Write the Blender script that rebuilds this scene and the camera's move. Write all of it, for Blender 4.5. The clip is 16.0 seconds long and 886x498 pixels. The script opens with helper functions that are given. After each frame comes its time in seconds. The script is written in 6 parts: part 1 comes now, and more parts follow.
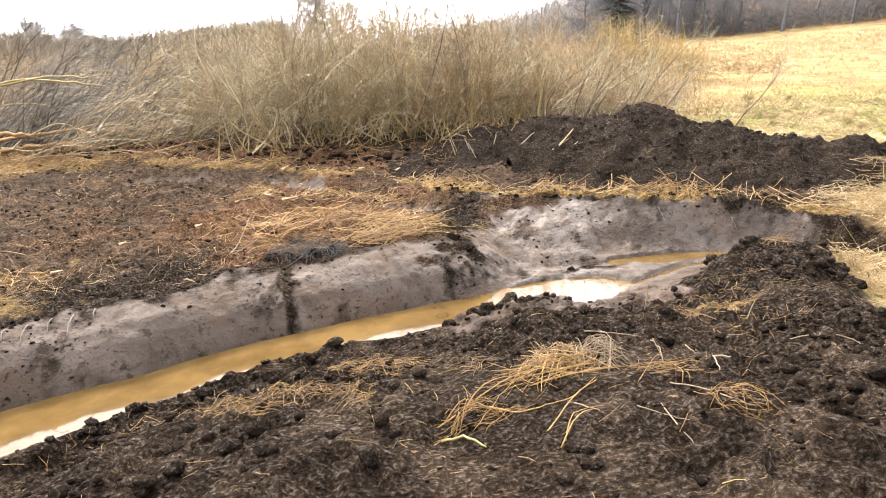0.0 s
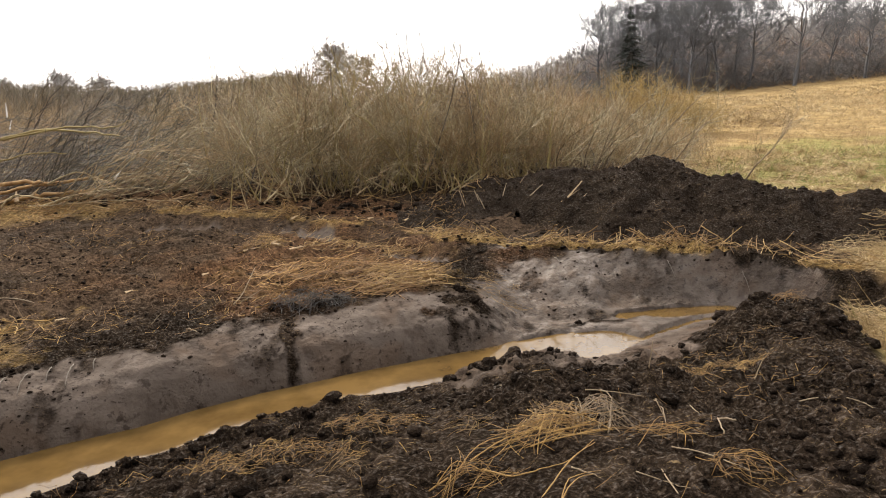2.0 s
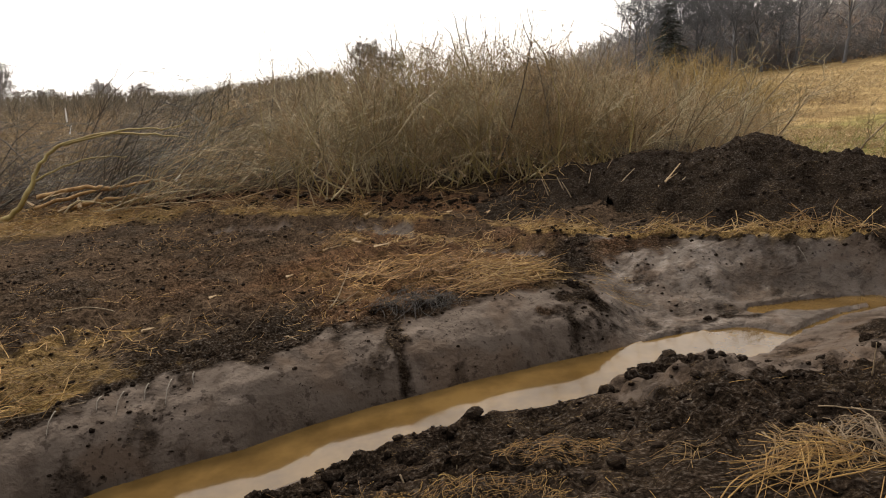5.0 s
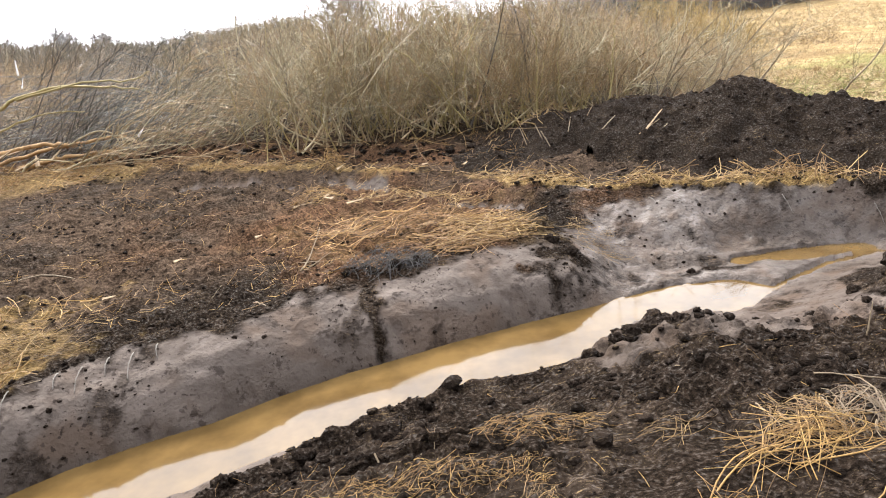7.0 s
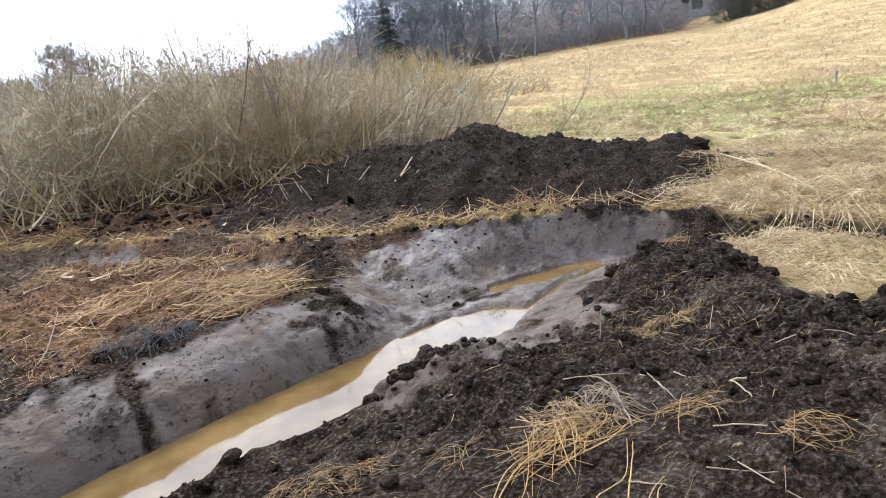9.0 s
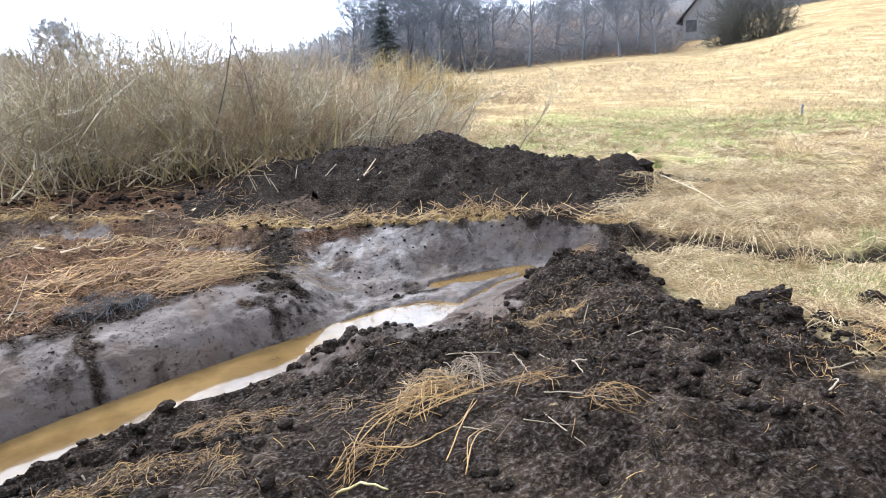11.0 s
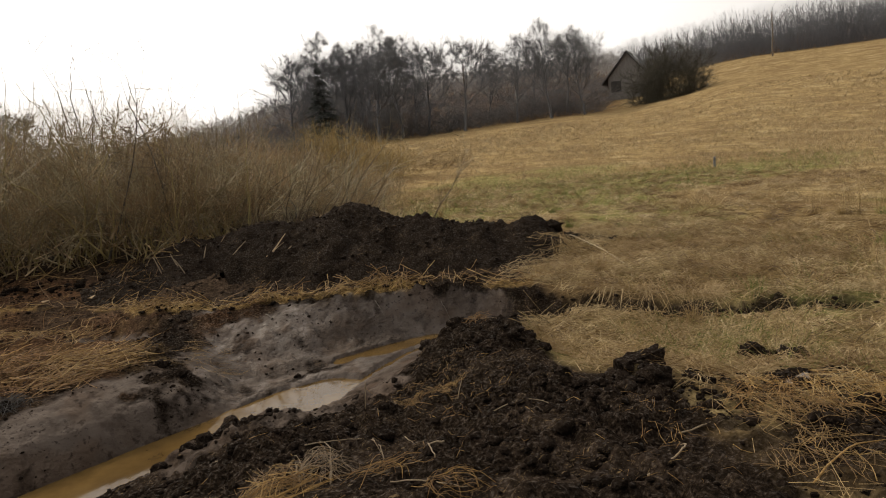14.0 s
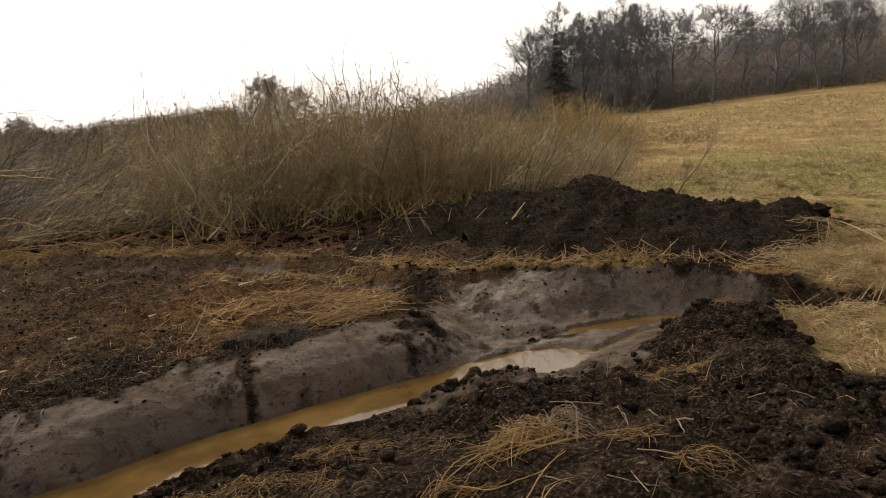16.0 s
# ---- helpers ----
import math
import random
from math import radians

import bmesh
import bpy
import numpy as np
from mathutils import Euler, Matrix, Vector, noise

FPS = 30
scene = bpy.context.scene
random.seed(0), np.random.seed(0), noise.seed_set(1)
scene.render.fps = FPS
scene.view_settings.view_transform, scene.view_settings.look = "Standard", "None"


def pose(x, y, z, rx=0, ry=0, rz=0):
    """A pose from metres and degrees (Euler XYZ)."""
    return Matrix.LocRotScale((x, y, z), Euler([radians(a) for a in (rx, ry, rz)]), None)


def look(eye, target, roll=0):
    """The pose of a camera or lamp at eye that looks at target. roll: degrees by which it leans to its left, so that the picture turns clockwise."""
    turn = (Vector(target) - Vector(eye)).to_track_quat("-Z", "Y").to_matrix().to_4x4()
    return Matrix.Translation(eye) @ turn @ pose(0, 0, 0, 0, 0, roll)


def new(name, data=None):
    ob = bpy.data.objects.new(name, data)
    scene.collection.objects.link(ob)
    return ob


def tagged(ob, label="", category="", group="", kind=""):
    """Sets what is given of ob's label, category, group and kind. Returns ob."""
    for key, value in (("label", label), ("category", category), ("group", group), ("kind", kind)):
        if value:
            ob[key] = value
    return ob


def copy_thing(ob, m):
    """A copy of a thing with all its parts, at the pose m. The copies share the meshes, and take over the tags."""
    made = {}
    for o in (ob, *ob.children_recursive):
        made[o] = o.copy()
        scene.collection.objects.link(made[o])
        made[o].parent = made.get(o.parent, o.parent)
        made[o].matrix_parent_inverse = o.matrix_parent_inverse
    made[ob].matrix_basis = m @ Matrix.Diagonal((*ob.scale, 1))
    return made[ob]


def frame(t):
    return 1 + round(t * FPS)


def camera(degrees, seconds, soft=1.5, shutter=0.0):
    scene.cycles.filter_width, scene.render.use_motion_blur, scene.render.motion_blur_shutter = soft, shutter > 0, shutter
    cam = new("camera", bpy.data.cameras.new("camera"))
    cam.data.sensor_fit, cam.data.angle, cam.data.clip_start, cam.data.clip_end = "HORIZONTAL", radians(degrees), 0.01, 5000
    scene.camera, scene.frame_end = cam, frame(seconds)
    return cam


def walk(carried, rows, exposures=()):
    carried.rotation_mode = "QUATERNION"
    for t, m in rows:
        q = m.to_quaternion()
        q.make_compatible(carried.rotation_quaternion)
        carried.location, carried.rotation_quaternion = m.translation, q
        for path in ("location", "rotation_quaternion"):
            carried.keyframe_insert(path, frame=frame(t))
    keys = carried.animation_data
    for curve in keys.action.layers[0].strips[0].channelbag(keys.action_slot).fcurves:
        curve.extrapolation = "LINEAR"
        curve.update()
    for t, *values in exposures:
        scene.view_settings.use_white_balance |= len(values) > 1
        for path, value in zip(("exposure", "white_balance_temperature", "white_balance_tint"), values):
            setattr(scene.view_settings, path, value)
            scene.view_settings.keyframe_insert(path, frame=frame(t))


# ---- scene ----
cam = camera(68.0, 16.0, soft=1.1)
PATH = [
    (0, (0.153, 0.149, 1.695), (0.34, 2.052, 1.107), -3.5),
    (0.5, (0.199, 0.149, 1.726), (0.429, 2.077, 1.246), -2.7),
    (1, (0.243, 0.131, 1.712), (0.489, 2.068, 1.276), -3.6),
    (1.5, (0.265, 0.198, 1.704), (0.427, 2.13, 1.213), -5.2),
    (2, (0.259, 0.193, 1.707), (0.415, 2.137, 1.265), -3.2),
    (2.5, (0.099, 0.188, 1.699), (0.015, 2.143, 1.284), -5.2),
    (3, (-0.176, 0.218, 1.662), (-0.299, 2.156, 1.182), -7.7),
    (3.5, (-0.316, 0.277, 1.644), (-0.424, 2.219, 1.176), -6.5),
    (4, (-0.433, 0.502, 1.603), (-0.471, 2.456, 1.176), -8.2),
    (4.2, (-0.476, 0.59, 1.581), (-0.435, 2.534, 1.111), -5.8),
    (6.3, (-0.43, 1.234, 1.634), (-0.37, 3.193, 1.232), -5.5),
    (6.5, (-0.415, 1.243, 1.633), (-0.353, 3.185, 1.162), -4.3),
    (7, (-0.416, 1.209, 1.609), (-0.323, 3.113, 1.004), -6.6),
    (7.5, (-0.36, 1.242, 1.599), (-0.185, 3.155, 1.043), -7.1),
    (8, (-0.29, 1.302, 1.592), (-0.079, 3.212, 1.037), -9.1),
    (8.5, (-0.249, 1.273, 1.607), (0.224, 3.146, 1.089), -10.0),
    (9, (-0.364, 1.169, 1.605), (0.404, 2.936, 1.068), -7.7),
    (9.2, (-0.342, 1.139, 1.573), (0.535, 2.853, 1.033), -4.6),
    (11.3, (-0.196, 0.261, 1.693), (0.577, 2.03, 1.172), -2.9),
    (11.5, (-0.166, 0.224, 1.696), (0.552, 2.032, 1.232), -2.4),
    (12, (0.111, 0.175, 1.7), (0.617, 2.081, 1.367), -2.7),
    (12.5, (0.147, 0.12, 1.713), (0.486, 2.073, 1.445), -6.0),
    (13, (0.144, 0.197, 1.709), (0.757, 2.073, 1.381), -3.7),
    (13.5, (0.23, 0.204, 1.703), (1.095, 1.97, 1.343), -4.2),
    (14, (0.363, 0.152, 1.719), (1.339, 1.861, 1.36), -5.8),
    (14.5, (0.376, 0.085, 1.736), (1.122, 1.919, 1.455), -4.5),
    (15, (0.296, 0.151, 1.702), (0.838, 2.05, 1.386), -7.0),
    (15.5, (0.112, 0.102, 1.723), (0.504, 2.019, 1.31), -5.4),
    (16, (0.131, 0.101, 1.723), (0.469, 2.036, 1.348), -5.3),
]
EXPOSURE = [
    (0.0, 1.62, 6500, 11), (0.5, 1.22, 6350, 11), (1.0, 0.47, 6600, 11), (1.5, 0.62, 6750, 11), (2.0, 0.42, 7000, 11), (2.5, 0.02, 7100, 11), (3.0, 0.12, 7300, 11), (3.5, 0.67, 6900, 11), (4.0, 0.07, 7300, 11), (6.5, -0.23, 6700, 11), (7.0, 1.24, 6150, 10), (7.5, 1.46, 5800, 9), (8.0, 1.25, 5650, 9),
    (9.0, 1.00, 5350, 8), (11.5, 1.30, 5200, 8), (12.0, -0.58, 6500, 8), (12.5, -1.43, 6600, 8), (13.0, -0.83, 7000, 10), (13.5, -0.63, 7200, 10), (14.0, -0.75, 7200, 10), (14.5, -1.43, 7000, 10), (15.0, -0.98, 7200, 10), (15.5, -0.58, 7500, 11), (16.0, -0.53, 7600, 11),
]
walk(cam, [(t, look(eye, target, roll)) for t, eye, target, roll in PATH], EXPOSURE)

# ---- light ----
SUN_AZ, SUN_EL = -12.0, 44.0
world = bpy.data.worlds.new("sky")
scene.world = world
world.use_nodes = True
wn, wl = world.node_tree.nodes, world.node_tree.links
wn.clear()
w_out, w_bg = wn.new("ShaderNodeOutputWorld"), wn.new("ShaderNodeBackground")
w_sky, w_hue = wn.new("ShaderNodeTexSky"), wn.new("ShaderNodeHueSaturation")
w_sky.sky_type, w_sky.sun_disc = "NISHITA", False
w_sky.sun_elevation, w_sky.sun_rotation = radians(SUN_EL), radians(SUN_AZ)
w_sky.air_density, w_sky.dust_density, w_sky.ozone_density = 1.6, 4.0, 1.0
w_hue.inputs["Saturation"].default_value = 0.25
w_hue.inputs["Value"].default_value = 0.15
w_coord, w_noise, w_ramp = wn.new("ShaderNodeTexCoord"), wn.new("ShaderNodeTexNoise"), wn.new("ShaderNodeMapRange")
w_map = wn.new("ShaderNodeMapping")
w_map.inputs["Scale"].default_value = (1.0, 1.0, 3.5)
w_noise.inputs["Scale"].default_value, w_noise.inputs["Detail"].default_value = 1.6, 5.0
w_ramp.inputs[1].default_value, w_ramp.inputs[2].default_value = 0.3, 0.7
w_ramp.inputs[3].default_value, w_ramp.inputs[4].default_value = 0.85, 1.1
w_mix = wn.new("ShaderNodeMix")
w_mix.data_type = "RGBA"
w_mix.inputs[0].default_value = 0.85
w_cloud = wn.new("ShaderNodeCombineColor")
wl.new(w_coord.outputs["Generated"], w_map.inputs[0])
wl.new(w_map.outputs[0], w_noise.inputs["Vector"])
wl.new(w_noise.outputs[0], w_ramp.inputs[0])
# thin cloud, brightest round the hidden sun
w_dot, w_glow, w_lit = wn.new("ShaderNodeVectorMath"), wn.new("ShaderNodeMapRange"), wn.new("ShaderNodeMath")
w_dot.operation, w_lit.operation = "DOT_PRODUCT", "MULTIPLY"
w_dot.inputs[1].default_value = (math.sin(radians(SUN_AZ)) * math.cos(radians(SUN_EL)), math.cos(radians(SUN_AZ)) * math.cos(radians(SUN_EL)), math.sin(radians(SUN_EL)))
w_glow.interpolation_type = "SMOOTHSTEP"
for k, v in enumerate((-0.5, 1.05, 0.32, 3.0)):
    w_glow.inputs[k + 1].default_value = v
wl.new(w_coord.outputs["Generated"], w_dot.inputs[0])
wl.new(w_dot.outputs["Value"], w_glow.inputs[0])
wl.new(w_glow.outputs[0], w_lit.inputs[0])
wl.new(w_ramp.outputs[0], w_lit.inputs[1])
w_blue = wn.new("ShaderNodeMath")
w_blue.operation, w_blue.inputs[1].default_value = "MULTIPLY", 1.03
wl.new(w_lit.outputs[0], w_cloud.inputs[0])
wl.new(w_lit.outputs[0], w_cloud.inputs[1])
wl.new(w_lit.outputs[0], w_blue.inputs[0])
wl.new(w_blue.outputs[0], w_cloud.inputs[2])
wl.new(w_sky.outputs[0], w_hue.inputs["Color"])
wl.new(w_hue.outputs[0], w_mix.inputs[6])
wl.new(w_cloud.outputs[0], w_mix.inputs[7])
wl.new(w_mix.outputs[2], w_bg.inputs[0])
wl.new(w_bg.outputs[0], w_out.inputs[0])
w_bg.inputs[1].default_value = 1.0

sun = new("sun", bpy.data.lights.new("sun", "SUN"))
sun.data.energy, sun.data.angle, sun.data.color = 3.3, radians(9), (1.0, 0.91, 0.78)
sun_way = Vector((math.sin(radians(SUN_AZ)) * math.cos(radians(SUN_EL)), math.cos(radians(SUN_AZ)) * math.cos(radians(SUN_EL)), math.sin(radians(SUN_EL))))
sun.matrix_world = look(sun_way * 50, (0, 0, 0))


# ---- materials ----
def material(name, build):
    m = bpy.data.materials.new(name)
    m.use_nodes = True
    nt = m.node_tree
    nt.nodes.clear()
    out, bsdf = nt.nodes.new("ShaderNodeOutputMaterial"), nt.nodes.new("ShaderNodeBsdfPrincipled")
    nt.links.new(bsdf.outputs[0], out.inputs[0])
    build(nt, bsdf)
    return m


def tex(nt, scale, detail=4.0, rough=0.6, kind="ShaderNodeTexNoise", stretch=None, space="Object"):
    c, n = nt.nodes.new("ShaderNodeTexCoord"), nt.nodes.new(kind)
    n.inputs["Scale"].default_value = scale
    if kind == "ShaderNodeTexNoise":
        n.inputs["Detail"].default_value, n.inputs["Roughness"].default_value = detail, rough
    if stretch:
        mp = nt.nodes.new("ShaderNodeMapping")
        mp.inputs["Scale"].default_value = stretch
        nt.links.new(c.outputs[space], mp.inputs[0])
        nt.links.new(mp.outputs[0], n.inputs["Vector"])
    else:
        nt.links.new(c.outputs[space], n.inputs["Vector"])
    return n.outputs[0]


def ramp(nt, value, *stops):
    r = nt.nodes.new("ShaderNodeValToRGB")
    while len(r.color_ramp.elements) < len(stops):
        r.color_ramp.elements.new(0.5)
    for e, (p, c) in zip(r.color_ramp.elements, stops):
        e.position, e.color = p, (*c, 1.0)
    nt.links.new(value, r.inputs[0])
    return r.outputs[0]


def remap(nt, value, a, b, c, d):
    r = nt.nodes.new("ShaderNodeMapRange")
    for k, v in enumerate((a, b, c, d)):
        r.inputs[k + 1].default_value = v
    nt.links.new(value, r.inputs[0])
    return r.outputs[0]


def calc(nt, op, a, b):
    n = nt.nodes.new("ShaderNodeMath")
    n.operation = op
    for k, v in enumerate((a, b)):
        if isinstance(v, (int, float)):
            n.inputs[k].default_value = v
        else:
            nt.links.new(v, n.inputs[k])
    return n.outputs[0]


def blend(nt, f, a, b, how="MIX"):
    n = nt.nodes.new("ShaderNodeMix")
    n.data_type, n.blend_type = "RGBA", how
    for k, v in ((0, f), (6, a), (7, b)):
        if isinstance(v, (int, float)):
            n.inputs[k].default_value = v
        elif isinstance(v, tuple):
            n.inputs[k].default_value = (*v, 1.0)
        else:
            nt.links.new(v, n.inputs[k])
    return n.outputs[2]


def bump(nt, bsdf, height, strength, distance):
    b = nt.nodes.new("ShaderNodeBump")
    b.inputs["Strength"].default_value, b.inputs["Distance"].default_value = strength, distance
    nt.links.new(height, b.inputs["Height"])
    nt.links.new(b.outputs[0], bsdf.inputs["Normal"])


def attr(nt, name):
    a = nt.nodes.new("ShaderNodeAttribute")
    a.attribute_name = name
    return a.outputs["Fac"]


def per_island(nt):
    return nt.nodes.new("ShaderNodeNewGeometry").outputs["Random Per Island"]


def per_object(nt):
    return nt.nodes.new("ShaderNodeObjectInfo").outputs["Random"]


def crumbs(nt, dark, mid, pale, fleck=(0.2, 0.14, 0.075), share=0.66):
    """Damp earth: clods, crumbs and smooth pressed spots, with pale fibres and chips trodden in. Colour, relief and damp."""
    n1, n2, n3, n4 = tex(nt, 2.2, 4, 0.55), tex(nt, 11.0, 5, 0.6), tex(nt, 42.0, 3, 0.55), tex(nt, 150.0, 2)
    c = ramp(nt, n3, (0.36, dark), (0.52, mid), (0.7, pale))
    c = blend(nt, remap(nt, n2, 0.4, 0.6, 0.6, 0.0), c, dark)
    c = blend(nt, remap(nt, n1, 0.5, 0.68, 0.0, 0.25), c, pale)
    chips = calc(nt, "MULTIPLY", remap(nt, n4, share, share + 0.05, 0.0, 0.75), remap(nt, n1, 0.42, 0.6, 0.1, 1.0))
    fibre = remap(nt, tex(nt, 34.0, 3, 0.6, stretch=(0.35, 3.2, 1.0)), 0.62, 0.66, 0.0, 0.7)
    c = blend(nt, calc(nt, "MAXIMUM", chips, calc(nt, "MULTIPLY", fibre, remap(nt, n1, 0.5, 0.64, 0.0, 1.0))), c, fleck)
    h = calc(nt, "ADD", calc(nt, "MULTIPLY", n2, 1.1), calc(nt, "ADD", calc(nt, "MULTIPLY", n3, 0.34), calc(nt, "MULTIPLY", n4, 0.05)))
    return c, h, n1, n2, n3


def ground_look(nt, b):
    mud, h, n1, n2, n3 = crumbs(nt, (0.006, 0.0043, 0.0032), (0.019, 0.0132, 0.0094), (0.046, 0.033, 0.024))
    dryish = ramp(nt, n3, (0.34, (0.03, 0.0205, 0.014)), (0.66, (0.108, 0.076, 0.053)))
    mud = blend(nt, calc(nt, "MULTIPLY", attr(nt, "dry"), remap(nt, n2, 0.38, 0.6, 0.25, 0.95)), mud, dryish)
    rust = ramp(nt, n3, (0.38, (0.045, 0.024, 0.0135)), (0.64, (0.17, 0.086, 0.041)))
    mud = blend(nt, calc(nt, "MULTIPLY", attr(nt, "rust"), remap(nt, n2, 0.35, 0.58, 0.3, 1.0)), mud, rust)
    clay = ramp(nt, tex(nt, 5.0, 3, 0.5), (0.3, (0.072, 0.0575, 0.048)), (0.52, (0.093, 0.0745, 0.0625)), (0.72, (0.117, 0.095, 0.081)))
    clay = blend(nt, remap(nt, tex(nt, 1.1, 4), 0.42, 0.6, 0.0, 0.6), clay, (0.058, 0.046, 0.038))
    clay = blend(nt, remap(nt, tex(nt, 2.1, 3, 0.5), 0.5, 0.62, 0.0, 0.6), clay, (0.07, 0.048, 0.034))
    streak = tex(nt, 3.2, 4, 0.55, stretch=(2.2, 2.2, 0.22))
    clay = blend(nt, remap(nt, streak, 0.56, 0.66, 0.0, 0.55), clay, (0.034, 0.025, 0.02))
    spot = tex(nt, 9.0, 4, 0.6)
    clay = blend(nt, remap(nt, spot, 0.6, 0.66, 0.0, 0.75), clay, (0.026, 0.019, 0.015))
    clay = blend(nt, calc(nt, "MULTIPLY", remap(nt, tex(nt, 21.0, 3, 0.55), 0.6, 0.65, 0.0, 0.85), remap(nt, tex(nt, 1.6, 3), 0.42, 0.56, 0.1, 1.0)), clay, (0.022, 0.016, 0.013))
    crisp = remap(nt, calc(nt, "ADD", attr(nt, "clay"), calc(nt, "MULTIPLY", calc(nt, "SUBTRACT", n2, 0.5), 0.6)), 0.22, 0.6, 0.0, 1.0)
    col = blend(nt, crisp, mud, clay)
    straw = ramp(nt, tex(nt, 40.0, 4, 0.7, stretch=(0.6, 2.4, 1.0)), (0.38, (0.07, 0.042, 0.018)), (0.5, (0.26, 0.165, 0.06)), (0.62, (0.48, 0.34, 0.145)))
    col = blend(nt, calc(nt, "MULTIPLY", attr(nt, "straw"), remap(nt, n2, 0.35, 0.6, 0.35, 1.0)), col, straw)
    g1 = tex(nt, 0.35, 6, 0.7, stretch=(1.2, 0.6, 1.0))
    g2 = tex(nt, 3.2, 7, 0.78, stretch=(1.3, 0.6, 1.0))
    g3 = tex(nt, 26.0, 5, 0.75, stretch=(1.2, 0.6, 1.0))
    gm = calc(nt, "ADD", calc(nt, "MULTIPLY", g2, 0.6), calc(nt, "MULTIPLY", g3, 0.4))
    dry = ramp(nt, gm, (0.40, (0.1, 0.066, 0.03)), (0.49, (0.262, 0.184, 0.086)), (0.6, (0.44, 0.335, 0.172)))
    g4 = tex(nt, 0.75, 5, 0.6, stretch=(1.3, 0.5, 1.0))
    dry = blend(nt, remap(nt, g4, 0.42, 0.52, 0.6, 0.0), dry, blend(nt, g3, (0.13, 0.088, 0.044), (0.27, 0.192, 0.105)))
    dry = blend(nt, remap(nt, g4, 0.53, 0.64, 0.0, 0.5), dry, (0.4, 0.325, 0.19))
    dry = blend(nt, remap(nt, g1, 0.47, 0.58, 0.0, 0.75), dry, blend(nt, g3, (0.085, 0.055, 0.028), (0.235, 0.16, 0.085)))
    tuft = tex(nt, 1.7, 3, 0.5, stretch=(1.0, 0.7, 1.0))
    dry = blend(nt, remap(nt, tuft, 0.54, 0.64, 0.0, 0.8), dry, blend(nt, g3, (0.1, 0.064, 0.03), (0.2, 0.135, 0.07)))
    # ground under the near stalks darkened: shade of the gaps painted in
    dry = blend(nt, calc(nt, "MULTIPLY", attr(nt, "gap_shade"), remap(nt, g3, 0.4, 0.6, 0.85, 0.35)), dry, (0.075, 0.05, 0.025))
    green = ramp(nt, gm, (0.42, (0.07, 0.085, 0.024)), (0.57, (0.23, 0.25, 0.085)))
    dry = blend(nt, calc(nt, "MULTIPLY", attr(nt, "green"), remap(nt, g2, 0.35, 0.6, 1.0, 0.3)), dry, green)
    col = blend(nt, attr(nt, "grass"), col, dry)
    nt.links.new(col, b.inputs["Base Color"])
    bare = calc(nt, "SUBTRACT", 1.0, calc(nt, "MAXIMUM", attr(nt, "grass"), calc(nt, "MAXIMUM", attr(nt, "clay"), attr(nt, "dry"))))
    damp = calc(nt, "MULTIPLY", remap(nt, n3, 0.52, 0.68, 0.0, 0.4), bare)
    rough = calc(nt, "SUBTRACT", 0.9, calc(nt, "MAXIMUM", damp, calc(nt, "MULTIPLY", attr(nt, "wet"), remap(nt, n2, 0.35, 0.65, 0.64, 0.3))))
    nt.links.new(rough, b.inputs["Roughness"])
    wetness = calc(nt, "MULTIPLY", remap(nt, n3, 0.52, 0.68, 0.01, 0.1), bare)
    sheen = calc(nt, "MULTIPLY", attr(nt, "wet"), remap(nt, n2, 0.35, 0.6, 0.36, 0.15))
    nt.links.new(calc(nt, "MAXIMUM", wetness, sheen), b.inputs["Specular IOR Level"])
    soft = calc(nt, "MULTIPLY", calc(nt, "MULTIPLY", h, remap(nt, n1, 0.42, 0.6, 1.15, 0.45)), calc(nt, "SUBTRACT", 1.0, calc(nt, "MULTIPLY", attr(nt, "clay"), 0.86)))
    soft = calc(nt, "ADD", soft, calc(nt, "MULTIPLY", calc(nt, "ADD", calc(nt, "MULTIPLY", streak, -0.14), calc(nt, "MULTIPLY", spot, 0.1)), attr(nt, "clay")))
    grassy = calc(nt, "MULTIPLY", calc(nt, "ADD", calc(nt, "MULTIPLY", g2, 0.2), calc(nt, "MULTIPLY", g3, 0.4)), attr(nt, "grass"))
    bump(nt, b, calc(nt, "ADD", soft, grassy), 1.0, 0.08)


def soil_look(nt, b):
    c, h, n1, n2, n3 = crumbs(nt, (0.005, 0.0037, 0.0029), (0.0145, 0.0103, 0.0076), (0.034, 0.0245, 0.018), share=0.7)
    c = blend(nt, remap(nt, per_island(nt), 0.0, 1.0, 0.0, 0.4), c, (0.027, 0.0192, 0.0142))
    nt.links.new(c, b.inputs["Base Color"])
    nt.links.new(remap(nt, n3, 0.52, 0.68, 0.9, 0.5), b.inputs["Roughness"])
    nt.links.new(remap(nt, n3, 0.52, 0.68, 0.01, 0.1), b.inputs["Specular IOR Level"])
    bump(nt, b, h, 1.0, 0.07)


def water_look(nt, b):
    n = tex(nt, 2.2, 4)
    c = ramp(nt, n, (0.36, (0.062, 0.037, 0.0125)), (0.64, (0.104, 0.064, 0.0225)))
    nt.links.new(c, b.inputs["Base Color"])
    b.inputs["Roughness"].default_value, b.inputs["IOR"].default_value = 0.06, 1.333
    bump(nt, b, tex(nt, 4.0, 2), 0.008, 0.02)


